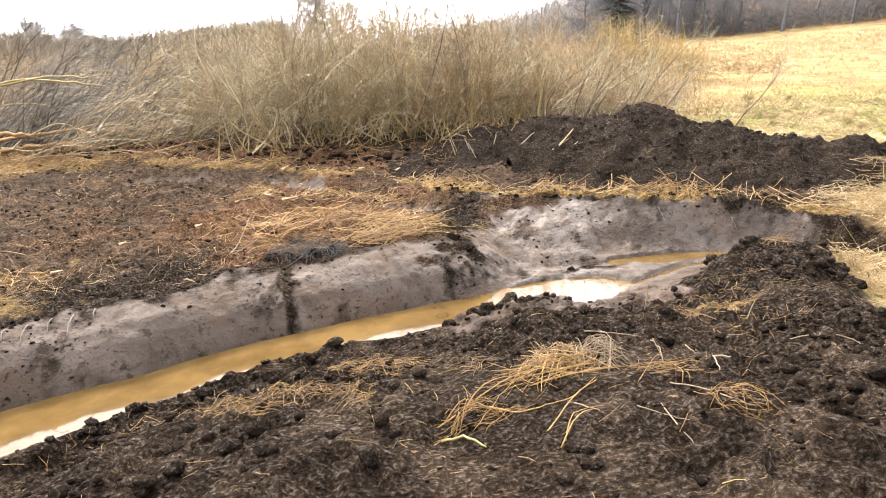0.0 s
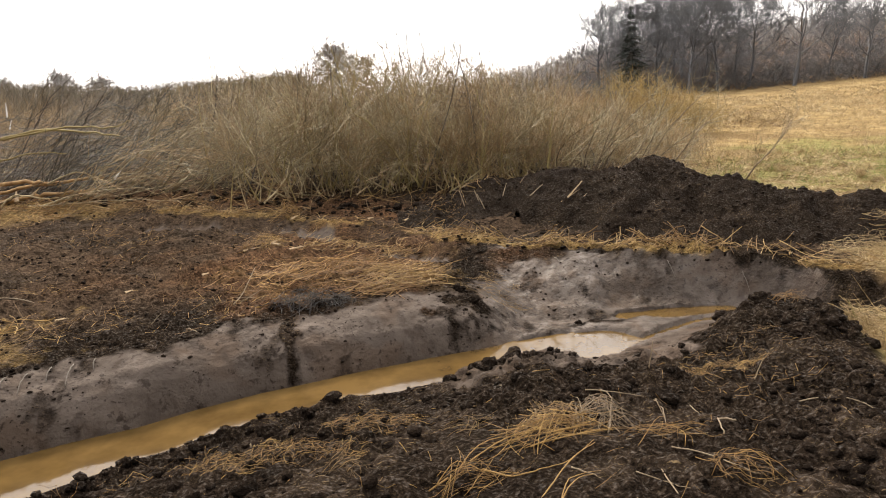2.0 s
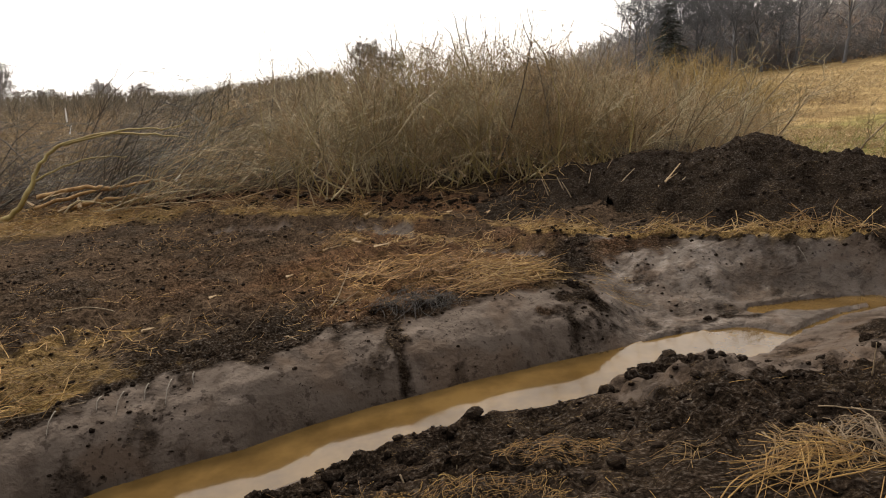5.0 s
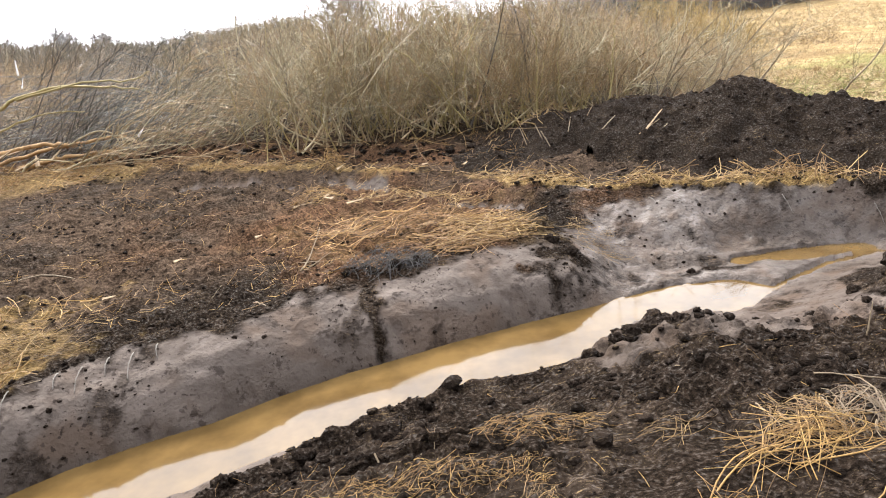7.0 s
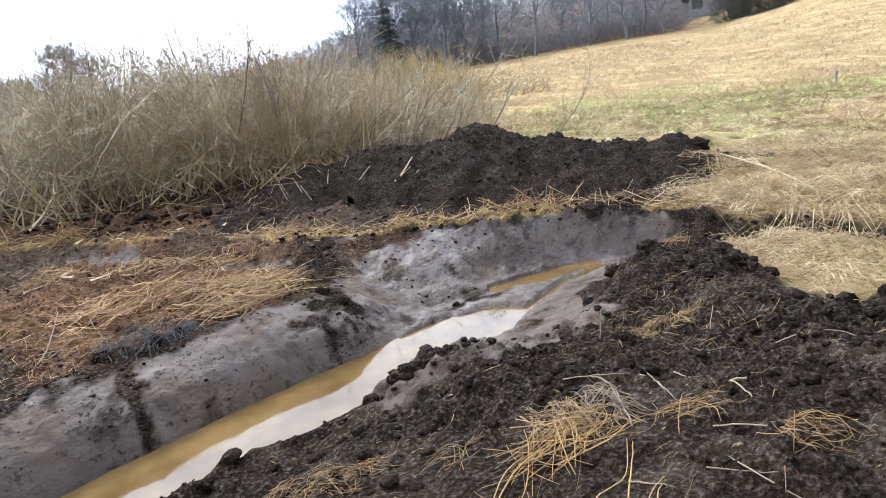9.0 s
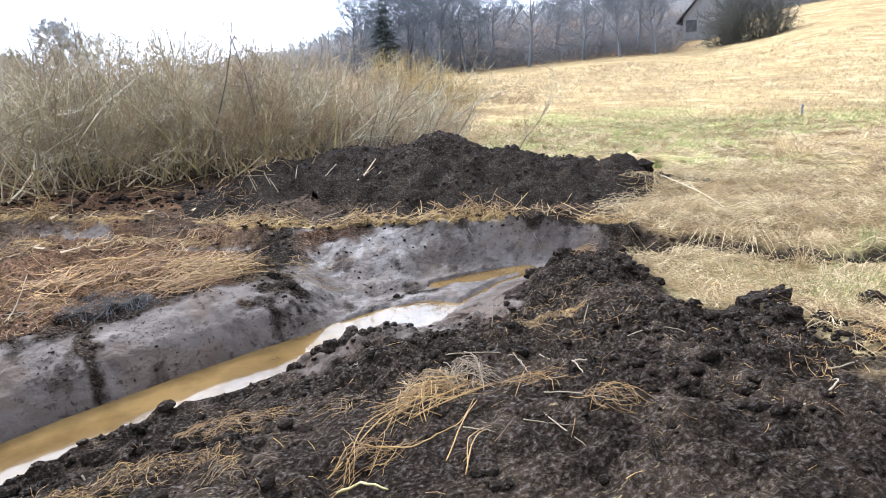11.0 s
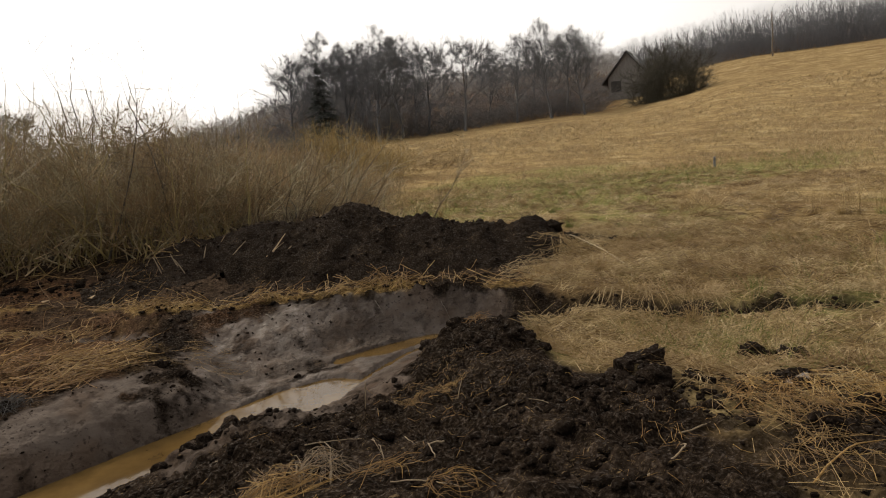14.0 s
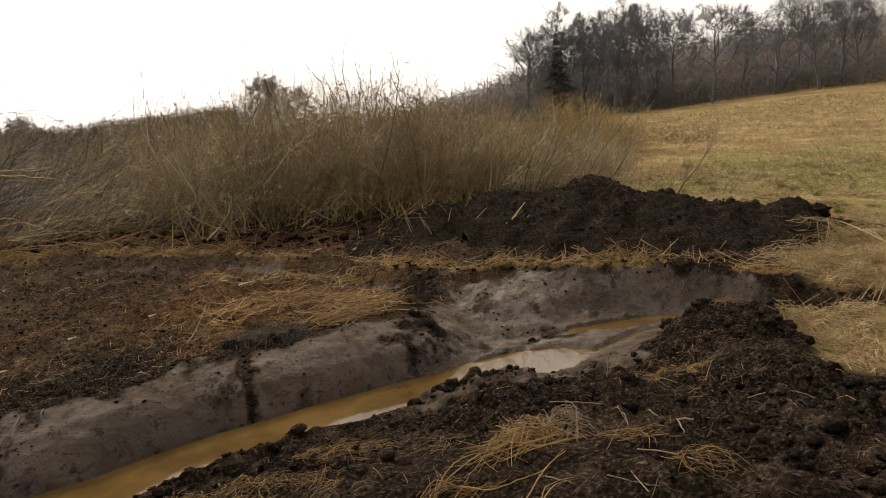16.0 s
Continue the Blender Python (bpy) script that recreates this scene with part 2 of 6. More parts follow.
def stalk_look(dark, mid, pale, rough=0.6, vary=0.0):
    def look_of(nt, b):
        c = ramp(nt, per_island(nt), (0.0, dark), (0.5, mid), (1.0, pale))
        if vary:
            c = blend(nt, remap(nt, per_object(nt), 0.0, 1.0, 0.0, vary), c, tuple(v * 0.4 for v in mid))
        c = blend(nt, remap(nt, tex(nt, 30.0, 3), 0.35, 0.75, 0.0, 0.5), c, tuple(v * 0.45 for v in mid))
        c = blend(nt, remap(nt, tex(nt, 0.9, 5, 0.65), 0.46, 0.6, 0.0, 0.55), c, tuple(v * f for v, f in zip(mid, (0.62, 0.55, 0.5))))
        nt.links.new(c, b.inputs["Base Color"])
        b.inputs["Roughness"].default_value = rough
        b.inputs["Specular IOR Level"].default_value = 0.3
    return look_of


def bark_look(dark, pale, scale=14.0):
    def look_of(nt, b):
        n = tex(nt, scale, 5, 0.65, stretch=(1.0, 1.0, 0.25))
        c = ramp(nt, n, (0.3, dark), (0.7, pale))
        c = blend(nt, remap(nt, per_island(nt), 0.0, 1.0, 0.0, 0.5), c, tuple((p + q) / 2 * 0.6 for p, q in zip(dark, pale)))
        nt.links.new(c, b.inputs["Base Color"])
        b.inputs["Roughness"].default_value = 0.8
        bump(nt, b, n, 0.4, 0.01)
    return look_of


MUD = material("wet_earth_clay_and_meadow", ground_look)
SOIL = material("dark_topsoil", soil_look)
WATER = material("muddy_water", water_look)
STRAW = material("dry_straw", stalk_look((0.1, 0.05, 0.017), (0.28, 0.17, 0.058), (0.5, 0.35, 0.145)))
AMBER = material("amber_stalks", stalk_look((0.06, 0.031, 0.01), (0.24, 0.134, 0.038), (0.47, 0.305, 0.1)))
RUSTED = material("rusty_straw", stalk_look((0.06, 0.028, 0.009), (0.235, 0.122, 0.036), (0.46, 0.28, 0.095)))
PALE = material("bleached_grass", stalk_look((0.14, 0.086, 0.036), (0.34, 0.236, 0.1), (0.54, 0.41, 0.21)))
HAY = material("pale_matted_grass", stalk_look((0.2, 0.14, 0.068), (0.43, 0.32, 0.162), (0.65, 0.515, 0.295)))
GRASS = material("green_grass", stalk_look((0.06, 0.085, 0.014), (0.16, 0.185, 0.04), (0.4, 0.35, 0.11)))
STALK = material("brown_stalks", stalk_look((0.05, 0.028, 0.013), (0.18, 0.108, 0.04), (0.42, 0.285, 0.112)))
TWIG = material("grey_twig_bark", stalk_look((0.08, 0.058, 0.036), (0.2, 0.15, 0.095), (0.36, 0.28, 0.185)))
OLIVE = material("olive_willow_bark", stalk_look((0.09, 0.072, 0.042), (0.35, 0.288, 0.166), (0.68, 0.59, 0.375), vary=0.5))
RUSSET = material("russet_willow_twigs", stalk_look((0.12, 0.073, 0.037), (0.41, 0.272, 0.132), (0.74, 0.56, 0.305), vary=0.5))
YELLOW = material("yellow_willow_twigs", stalk_look((0.22, 0.15, 0.05), (0.38, 0.265, 0.092), (0.52, 0.39, 0.16)))
# next two barks are lightened and cooled: distance haze put into their colour
BARK = material("hazed_grey_bark", bark_look((0.09, 0.092, 0.102), (0.225, 0.23, 0.248)))
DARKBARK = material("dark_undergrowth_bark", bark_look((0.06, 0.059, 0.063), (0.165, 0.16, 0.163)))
# palest bark: haze over far woods and lone trees mixed into the colour
HAZEBARK = material("haze_paled_bark", bark_look((0.24, 0.228, 0.222), (0.42, 0.4, 0.385)))
SCRUB = material("grey_brown_scrub", stalk_look((0.13, 0.108, 0.08), (0.22, 0.185, 0.135), (0.33, 0.28, 0.21)))
# needles lightened and greyed, with distance haze put into the colour
FIR = material("hazed_fir_needles", stalk_look((0.05, 0.062, 0.058), (0.072, 0.086, 0.078), (0.095, 0.11, 0.098)))
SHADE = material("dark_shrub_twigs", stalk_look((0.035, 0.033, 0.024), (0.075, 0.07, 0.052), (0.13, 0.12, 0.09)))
# dark twig tone; in brush and thicket it also paints the interior shade
DUSK = material("dusky_bark_and_shade", stalk_look((0.05, 0.043, 0.036), (0.115, 0.1, 0.083), (0.2, 0.175, 0.145)))
PALEBARK = material("pale_willow_stems", stalk_look((0.26, 0.2, 0.11), (0.42, 0.34, 0.2), (0.58, 0.5, 0.33)))
LIVEBARK = material("olive_yellow_bark", stalk_look((0.2, 0.15, 0.05), (0.3, 0.235, 0.09), (0.42, 0.34, 0.15)))
CHAR = material("sooty_tuft", stalk_look((0.01, 0.009, 0.009), (0.024, 0.021, 0.021), (0.07, 0.064, 0.062)))
WOOD = material("freshly_split_wood", bark_look((0.19, 0.092, 0.034), (0.5, 0.32, 0.14), 9.0))
SPLIT = material("pale_split_wood", bark_look((0.16, 0.1, 0.05), (0.4, 0.29, 0.165), 18.0))
POLE = material("weathered_pole_wood", bark_look((0.1, 0.075, 0.055), (0.26, 0.21, 0.16), 18.0))
WHITE = material("torn_white_plastic", bark_look((0.6, 0.58, 0.55), (0.8, 0.79, 0.77), 9.0))
WALL = material("weathered_barn_boards", bark_look((0.15, 0.14, 0.135), (0.28, 0.265, 0.25), 3.0))
ROOF = material("dark_roofing", bark_look((0.03, 0.028, 0.028), (0.07, 0.065, 0.062), 2.0))


# ---- mesh helpers ----


def lattice(ix, iy, seed):
    h = (ix.astype(np.int64) * 374761393 + iy.astype(np.int64) * 668265263 + seed * 974634777) & 0x7FFFFFFF
    h = ((h ^ (h >> 13)) * 1274126177) & 0x7FFFFFFF
    return ((h ^ (h >> 16)) & 0xFFFF) / 65535.0


def value_noise(x, y, seed=0):
    ix, iy = np.floor(x), np.floor(y)
    fx, fy = x - ix, y - iy
    fx, fy = fx * fx * (3 - 2 * fx), fy * fy * (3 - 2 * fy)
    a, b = lattice(ix, iy, seed), lattice(ix + 1, iy, seed)
    c, d = lattice(ix, iy + 1, seed), lattice(ix + 1, iy + 1, seed)
    return (a + (b - a) * fx) * (1 - fy) + (c + (d - c) * fx) * fy


def fbm(x, y, freq, octaves=4, seed=0, fall=0.5):
    s, amp, tot = 0.0, 1.0, 0.0
    for k in range(octaves):
        ca, sa = math.cos(k * 1.1 + 0.4), math.sin(k * 1.1 + 0.4)
        s = s + amp * value_noise((x * ca - y * sa) * freq + 17.3 * k, (x * sa + y * ca) * freq - 9.1 * k, seed + k)
        tot, amp, freq = tot + amp, amp * fall, freq * 2.03
    return s / tot - 0.5


def lumps(x, y, freq, seed):
    return 1.0 - np.abs(2.0 * value_noise(x * freq, y * freq, seed) - 1.0) - 0.5


def cells(x, y, freq, seed):
    """Packed crumbs: a dome over each jittered lattice point, of uneven height."""
    x, y = x * freq, y * freq
    ix, iy = np.floor(x), np.floor(y)
    best, tall = np.full(np.shape(x), 9.0), np.zeros(np.shape(x))
    for ox in (-1, 0, 1):
        for oy in (-1, 0, 1):
            cx, cy = ix + ox, iy + oy
            d = (cx + lattice(cx, cy, seed) - x) ** 2 + (cy + lattice(cx, cy, seed + 1) - y) ** 2
            near = d < best
            best, tall = np.where(near, d, best), np.where(near, lattice(cx, cy, seed + 2), tall)
    return np.clip(1 - 1.6 * best, 0, 1) ** 0.6 * (0.2 + 0.8 * tall) - 0.35


def sm(a, b, v):
    t = np.clip((v - a) / (b - a), 0.0, 1.0)
    return t * t * (3 - 2 * t)


def along(v, *pts):
    return np.interp(v, [p[0] for p in pts], [p[1] for p in pts])


def line_distance(x, y, pts):
    """Distance to a polyline, and the share of the way along it."""
    best, where = np.full(np.shape(x), 1e9), np.zeros(np.shape(x))
    for k in range(len(pts) - 1):
        (ax, ay), (bx, by) = pts[k][:2], pts[k + 1][:2]
        dx, dy = bx - ax, by - ay
        t = np.clip(((x - ax) * dx + (y - ay) * dy) / (dx * dx + dy * dy), 0, 1)
        d = np.hypot(x - ax - t * dx, y - ay - t * dy)
        near = d < best
        best, where = np.where(near, d, best), np.where(near, k + t, where)
    return best, where


def mesh_from(name, verts, faces, mat, smooth=True):
    """faces: an (n, 3) or (n, 4) array, or a list of such arrays."""
    faces = faces if isinstance(faces, list) else [faces]
    me = bpy.data.meshes.new(name)
    loops = np.concatenate([f.ravel() for f in faces]).astype(np.int32)
    sizes = np.concatenate([np.full(len(f), f.shape[1]) for f in faces]).astype(np.int32)
    me.vertices.add(len(verts))
    me.vertices.foreach_set("co", np.asarray(verts, dtype=np.float32).ravel())
    me.loops.add(len(loops))
    me.loops.foreach_set("vertex_index", loops)
    me.polygons.add(len(sizes))
    me.polygons.foreach_set("loop_start", np.concatenate([[0], np.cumsum(sizes)[:-1]]).astype(np.int32))
    me.polygons.foreach_set("use_smooth", np.full(len(sizes), smooth))
    me.update(calc_edges=True)
    me.validate()
    me.materials.append(mat)
    return me


def tubes(lines, radii, sides=3, caps=True):
    """Lines (n, k, 3) with radii (n, k) as closed tapering tubes: verts and faces."""
    P, R = np.asarray(lines, float), np.asarray(radii, float)
    n, k, _ = P.shape
    T = np.gradient(P, axis=1)
    T /= np.linalg.norm(T, axis=2, keepdims=True) + 1e-9
    ref = np.where(np.abs(T[:, :1, 2:3]) > 0.8, np.array([1.0, 0, 0]), np.array([0, 0, 1.0]))
    U = np.cross(T, np.broadcast_to(ref, T.shape))
    U /= np.linalg.norm(U, axis=2, keepdims=True) + 1e-9
    W = np.cross(T, U)
    a = np.arange(sides) * 2 * np.pi / sides
    ring = P[:, :, None] + R[:, :, None, None] * (np.cos(a)[:, None] * U[:, :, None] + np.sin(a)[:, None] * W[:, :, None])
    base = (np.arange(n)[:, None, None] * k + np.arange(k - 1)[None, :, None]) * sides
    s, s2 = np.arange(sides), (np.arange(sides) + 1) % sides
    quads = np.stack([base + s, base + s2, base + sides + s2, base + sides + s], axis=-1).reshape(-1, 4)
    verts = ring.reshape(-1, 3)
    if not caps:
        return verts, [quads]
    first = np.arange(n)[:, None] * k * sides
    cap1, cap2 = first + np.arange(sides)[::-1], first + (k - 1) * sides + np.arange(sides)
    return verts, [quads, cap1, cap2]


def joined(batches):
    V, F, at = [], [], 0
    for v, fs in batches:
        V.append(v)
        F += [f + at for f in fs]
        at += len(v)
    return np.concatenate(V), F


def part(name, me, parent, label=""):
    ob = new(name, me)
    ob.parent = parent
    if label:
        ob["label"] = label
    return ob


def empty(name, m=None):
    ob = new(name)
    ob.empty_display_size = 0.1
    if m is not None:
        ob.matrix_world = m
    return ob


# ---- the lie of the land ----
WATER_Z = -0.92
NEAR_BANK = ((-9, -1.2), (-6, 0.9), (-4, 2.2), (-2.9, 3.1), (-2.1, 3.75), (-1.57, 4.25), (-1.2, 4.55), (-0.6, 4.82), (-0.1, 4.95), (0.4, 4.9), (0.9, 5.2), (1.25, 5.5), (1.55, 5.45), (1.9, 5.2), (2.4, 5.1), (2.9, 5.3), (3.3, 5.7), (3.6, 5.8), (3.9, 5.75), (4.3, 5.6), (5.4, 5.6))
NEAR_WATER = ((-9, -0.05), (-6, 2.1), (-4.15, 3.41), (-3.11, 4.19), (-2.07, 4.9), (-1.49, 5.17), (-1.1, 5.2), (-0.65, 5.4), (0.01, 5.65), (0.53, 5.76), (1.09, 6.1), (1.45, 6.43), (1.88, 6.28), (2.51, 6.43), (3.03, 6.8), (3.65, 7.11), (4.27, 7.26), (5.63, 6.64))
FAR_WATER = ((-9, 0.45), (-6, 2.65), (-4.15, 4.19), (-3.63, 4.59), (-3.32, 5.01), (-2.97, 5.26), (-2.55, 5.46), (-2.07, 5.62), (-1.62, 5.87), (-1.11, 6.11), (-0.56, 6.28), (0.01, 6.47), (0.6, 6.64), (1.36, 6.8), (1.67, 7.01), (2.09, 7.14), (2.71, 7.26), (2.92, 7.53), (3.55, 7.58), (4.27, 7.51), (5.63, 6.85))
FAR_EDGE = ((-9, 0.9), (-6, 2.95), (-4, 4.5), (-3.65, 5.1), (-3.47, 5.5), (-3.04, 5.95), (-2.59, 6.2), (-2.03, 6.5), (-1.5, 6.82), (-0.9, 7.12), (-0.3, 7.46), (0.5, 7.55), (0.85, 7.7), (1.05, 8.0), (1.25, 8.55), (1.65, 8.85), (2.3, 8.68), (2.83, 8.46), (3.4, 8.25), (4.2, 7.98), (4.65, 7.55), (5.07, 7.1), (5.3, 6.5), (5.4, 6.0))
MEADOW = ((-9, 2.6), (1, 2.7), (1.8, 3.0), (2.1, 3.12), (2.6, 3.45), (2.85, 3.7), (3.1, 3.85), (3.4, 4.0), (3.67, 3.95), (3.9, 3.8), (4.3, 3.85), (4.96, 3.95), (5.6, 4.5), (6.1, 5.3), (7.1, 5.75), (7.5, 6.25), (8.43, 7.65), (9.2, 8.1), (11, 7.6), (13, 6.4), (16, 6.2), (20, 7.2), (30, 12), (60, 27), (200, 90), (2000, 900))
RIDGE = ((1.2, 11.6, 0.14), (2.26, 12.3, 0.40), (2.86, 12.0, 0.48), (3.6, 11.5, 0.56), (4.24, 11.1, 0.66), (4.72, 10.8, 0.95), (5.07, 10.35, 0.7), (5.63, 9.8, 0.6), (6.18, 9.26, 0.44), (6.7, 9.0, 0.34), (7.35, 8.95, 0.36), (7.7, 8.7, 0.05))
STRAW_LINE = ((-14, 15.6), (-9.7, 15.1), (-7.8, 14.6), (-5.5, 13.8), (-4.2, 13.5), (-1.66, 12.1), (0.34, 10.7), (1.4, 9.55), (2.2, 9.0), (2.83, 8.76), (3.5, 8.5), (4.2, 8.22), (4.75, 7.75), (5.2, 7.3), (5.7, 6.95))
SCRAPE = ((0.9, 8.9), (0.2, 9.5), (-0.4, 10.2), (-1.2, 11.05), (-2.4, 11.7), (-4.0, 12.2))


def hills(x, y):
    """The natural ground: a flat wet meadow that climbs to the wooded slope."""
    r, az = np.hypot(x, y), np.degrees(np.arctan2(x, y))
    z = along(y, (-50, 0.05), (2, -0.05), (5, -0.42), (7.5, -0.42), (9.4, -0.31), (12.5, -0.2), (15, -0.03), (25, 0.0))
    z = z + sm(3.5, 6.0, x) * sm(-3, 2, y) * sm(7.0, 3.0, y) * -0.32
    right = sm(15, 28, az) * sm(150, 120, az)
    dip = along(r, (0, 0), (9, -0.1), (12, -0.25), (28, -0.75), (45, -0.6), (75, -0.1), (110, 0.9), (150, 2.2))
    z = z * (1 - right * sm(6, 14, r)) + right * (dip - 0.05) * sm(4, 12, r)
    z = z + right * along(az, (27, -0.6), (41, 0.8), (46, 0.6), (51, 2.2), (55, 4.0), (65, 4.6), (120, 4.6)) * sm(35, 120, r)
    slope = sm(4, 22, az) * sm(170, 120, az)
    z = z + slope * along(r, (115, 0), (150, 3), (260, 14), (420, 27), (700, 34), (3000, 34))
    z = z + sm(20, 120, r) * 0.8 * fbm(x, y, 0.03, 3, 5)
    return z


def trench_lines(x):
    """Near lip, near and far edge of the water, and far lip of the trench."""
    nb, nw, fw, fe = (along(x, *t) for t in (NEAR_BANK, NEAR_WATER, FAR_WATER, FAR_EDGE))
    fw = np.minimum(fw, fe - 0.35)
    return nb, np.minimum(nw, fw - 0.12), fw, fe


def ground_height(x, y, fine=True):
    z = hills(x, y)
    az = np.degrees(np.arctan2(x, y))
    nb, nw, fw, fe = trench_lines(x)
    wob = 0.10 * fbm(x, y, 1.7, 3, 31)
    # spoil spread along the near side
    spoil = along(y - nb, (-6.5, 0.06), (-3.0, 0.03), (-2.3, 0.0), (-1.8, -0.07), (-0.9, -0.27), (-0.2, -0.47), (0.0, -0.52), (0.3, -0.6))
    spoil = spoil + sm(1.9, 3.2, x) * sm(3.6, 5.3, y) * 0.2 - 0.2 * sm(2.8, 3.8, x) * sm(5.0, 4.2, y) - sm(-0.3, -2.5, x) * 0.10
    spoil = spoil + 0.1 * sm(0.42, 0.1, np.hypot((x - 3.95) * 0.9, y - 3.5) + 0.5 * fbm(x, y, 3.0, 3, 35)) + 0.03 * sm(0.5, 0.1, np.hypot(x - 3.45, (y - 5.45) * 1.2))
    spoil = spoil - 0.5 * sm(1.0, 0.75, np.hypot((x + 0.6) / 0.34, (y - 4.06) / 0.13) + 0.6 * fbm(x, y, 5.0, 2, 36)) - 0.1 * sm(-1.6, -1.2, x) * sm(0.5, 0.1, x) * sm(4.0, 4.3, y)
    mx = along(y, *MEADOW)
    near = sm(0.35, -0.25, y - nb + wob) * sm(0.28, -0.2, x - mx + wob * 2.0)
    z = z * (1 - near) + spoil * near
    # the trench
    u = (y + 0.22 * fbm(x, y, 1.3, 3, 43) * sm(0.0, 0.3, y - fw) - fw) / np.maximum(fe - fw, 0.05)
    top = z
    wide = sm(1.0, 1.8, x)
    wall = along(u, (0.0, -0.96), (0.09, -0.78), (0.2, -0.63), (0.38, -0.52), (0.65, -0.45), (1.0, -0.4))
    flat = along(u, (0.0, -0.9), (0.15, -0.875), (0.35, -0.79), (0.6, -0.62), (0.85, -0.46), (1.0, -0.38))
    wall = wall * (1 - wide) + flat * wide + 0.06 * fbm(x, y, 2.4, 3, 41)
    t = (y - nb) / np.maximum(nw - nb, 0.05)
    near_wall = along(t, (0.0, 0.0), (0.25, 0.4), (0.7, 0.85), (1.0, 1.0))
    near_wall = top * (1 - near_wall) + (-0.935) * near_wall
    mid = -1.05 - 0.08 * fbm(x, y, 1.5, 2, 9)
    bed = -0.897 + 0.035 * fbm(x, y, 3.0, 3, 51)
    pool1 = line_distance(x, y, ((1.35, 6.55), (1.75, 6.62), (2.1, 6.66), (2.6, 6.66)))[0]
    pool2 = line_distance(x, y, ((2.95, 7.44), (3.55, 7.44), (4.2, 7.34)))[0]
    rag = 0.5 * fbm(x, y, 2.2, 4, 52)
    bed = bed + 0.02 - 0.2 * sm(0.36, 0.12, pool1 + 0.8 * rag) - 0.16 * sm(0.24, 0.06, pool2 + 0.5 * rag)
    mid = mid * (1 - sm(1.05, 1.5, x)) + bed * sm(1.05, 1.5, x)
    inside_y = np.where(y < nw, near_wall, np.where(y < fw, mid, wall))
    s = np.where(y < nw, sm(0, 0.12, y - nb), np.where(y < fw, 1.0, 1.0 - sm(0.92, 1.06, u)))
    s = s * sm(5.4, 4.85, x + 0.12 * fbm(x, y, 3, 2, 3)) * (y > nb) * (u < 1.06)
    z = top * (1 - s) + inside_y * s
    # the shallow scrape behind
    d, _ = line_distance(x, y, SCRAPE)
    z = z - 0.15 * sm(0.42, 0.15, d + 0.25 * fbm(x, y, 2, 2, 77))
    # a rut across the meadow
    d, _ = line_distance(x, y, ((5.2, 6.3), (5.7, 5.75), (6.1, 5.1), (6.6, 4.6), (7.6, 3.7), (9.5, 2.3)))
    z = z - 0.13 * sm(0.24, 0.08, d + 0.3 * fbm(x, y, 2.5, 2, 78)) * (x > 5.0) * sm(8.6, 6.6, x)
    if fine:
        mud = mud_share(x, y)
        rough = 0.085
        calm = 1 - 0.93 * s
        z = z + mud * calm * rough * (2.0 * fbm(x, y, 1.6, 4, 11) + 0.6 * lumps(x, y, 4.4, 21) * sm(-0.2, 0.2, fbm(x, y, 0.9, 2, 27)) + 1.0 * cells(x + 0.05 * fbm(x, y, 9, 2, 24), y + 0.05 * fbm(x, y, 9, 2, 29), 7.0, 22) * sm(-0.2, 0.12, fbm(x, y, 1.2, 2, 28)) + 0.8 * cells(x, y, 13.0, 32) * sm(-0.3, 0.05, fbm(x, y, 1.7, 2, 33)) + 0.5 * fbm(x, y, 9.0, 2, 30, 0.7))
        z = z + mud * s * sm(0.0, 0.25, y - fw) * (0.018 * lumps(x, y, 5, 24) + 0.06 * fbm(x, y, 3.5, 4, 44, 0.55))
        z = z + mud * s * 0.008 * lumps(x, y, 6, 25)
        z = z + (1 - mud) * sm(90, 25, np.hypot(x, y)) * 0.07 * fbm(x, y, 1.1, 4, 61)
    return z


TRODDEN = ((5.0, 2.72, 0.42, 0.2), (4.35, 2.62, 0.34, 0.16), (3.95, 1.98, 0.6, 0.26), (4.75, 1.9, 0.35, 0.2), (5.5, 3.45, 0.4, 0.2))


def meadow_share(x, y):
    n = 0.5 * fbm(x, y, 1.1, 4, 71)
    mx = along(y, *MEADOW)
    g = sm(-0.12, 0.14, x - mx + n)
    d, _ = line_distance(x, y, ((5.2, 6.3), (5.7, 5.75), (6.1, 5.1), (6.6, 4.6), (7.6, 3.7), (9.5, 2.3)))
    g = g * (1 - 0.98 * sm(0.3, 0.18, d + 0.5 * fbm(x, y, 2.5, 3, 78)) * sm(8.8, 6.4, x + 3 * fbm(x, y, 1.5, 3, 75)))
    worn = sm(1.2, 0.7, np.hypot((x - 4.1) / 1.8, (y - 1.9) / 1.1) + n) * sm(-0.2, -0.06, fbm(x, y, 3.2, 4, 80, 0.6))
    g = g * (1 - 0.9 * worn)
    for hx, hy, hr, hs in TRODDEN:
        g = g * (1 - 0.95 * sm(1.1, 0.8, np.hypot((x - hx) / hr, (y - hy) / hs) + 1.2 * n + 1.2 * fbm(x, y, 4.0, 3, 79)))
    az = np.degrees(np.arctan2(x, y))
    edge = along(az, (44, 115), (48, 182), (55, 163), (80, 148))
    wood = sm(-3, 7, np.hypot(x, y) - edge + 12 * fbm(x, y, 0.05, 3, 72))
    return np.clip(g * (1 - 0.85 * wood), 0, 1)


def mud_share(x, y):
    return 1 - meadow_share(x, y)


SMEAR = ((0.9, 4.95), (1.4, 5.05), (1.9, 5.4), (2.4, 5.65), (3.0, 6.0))
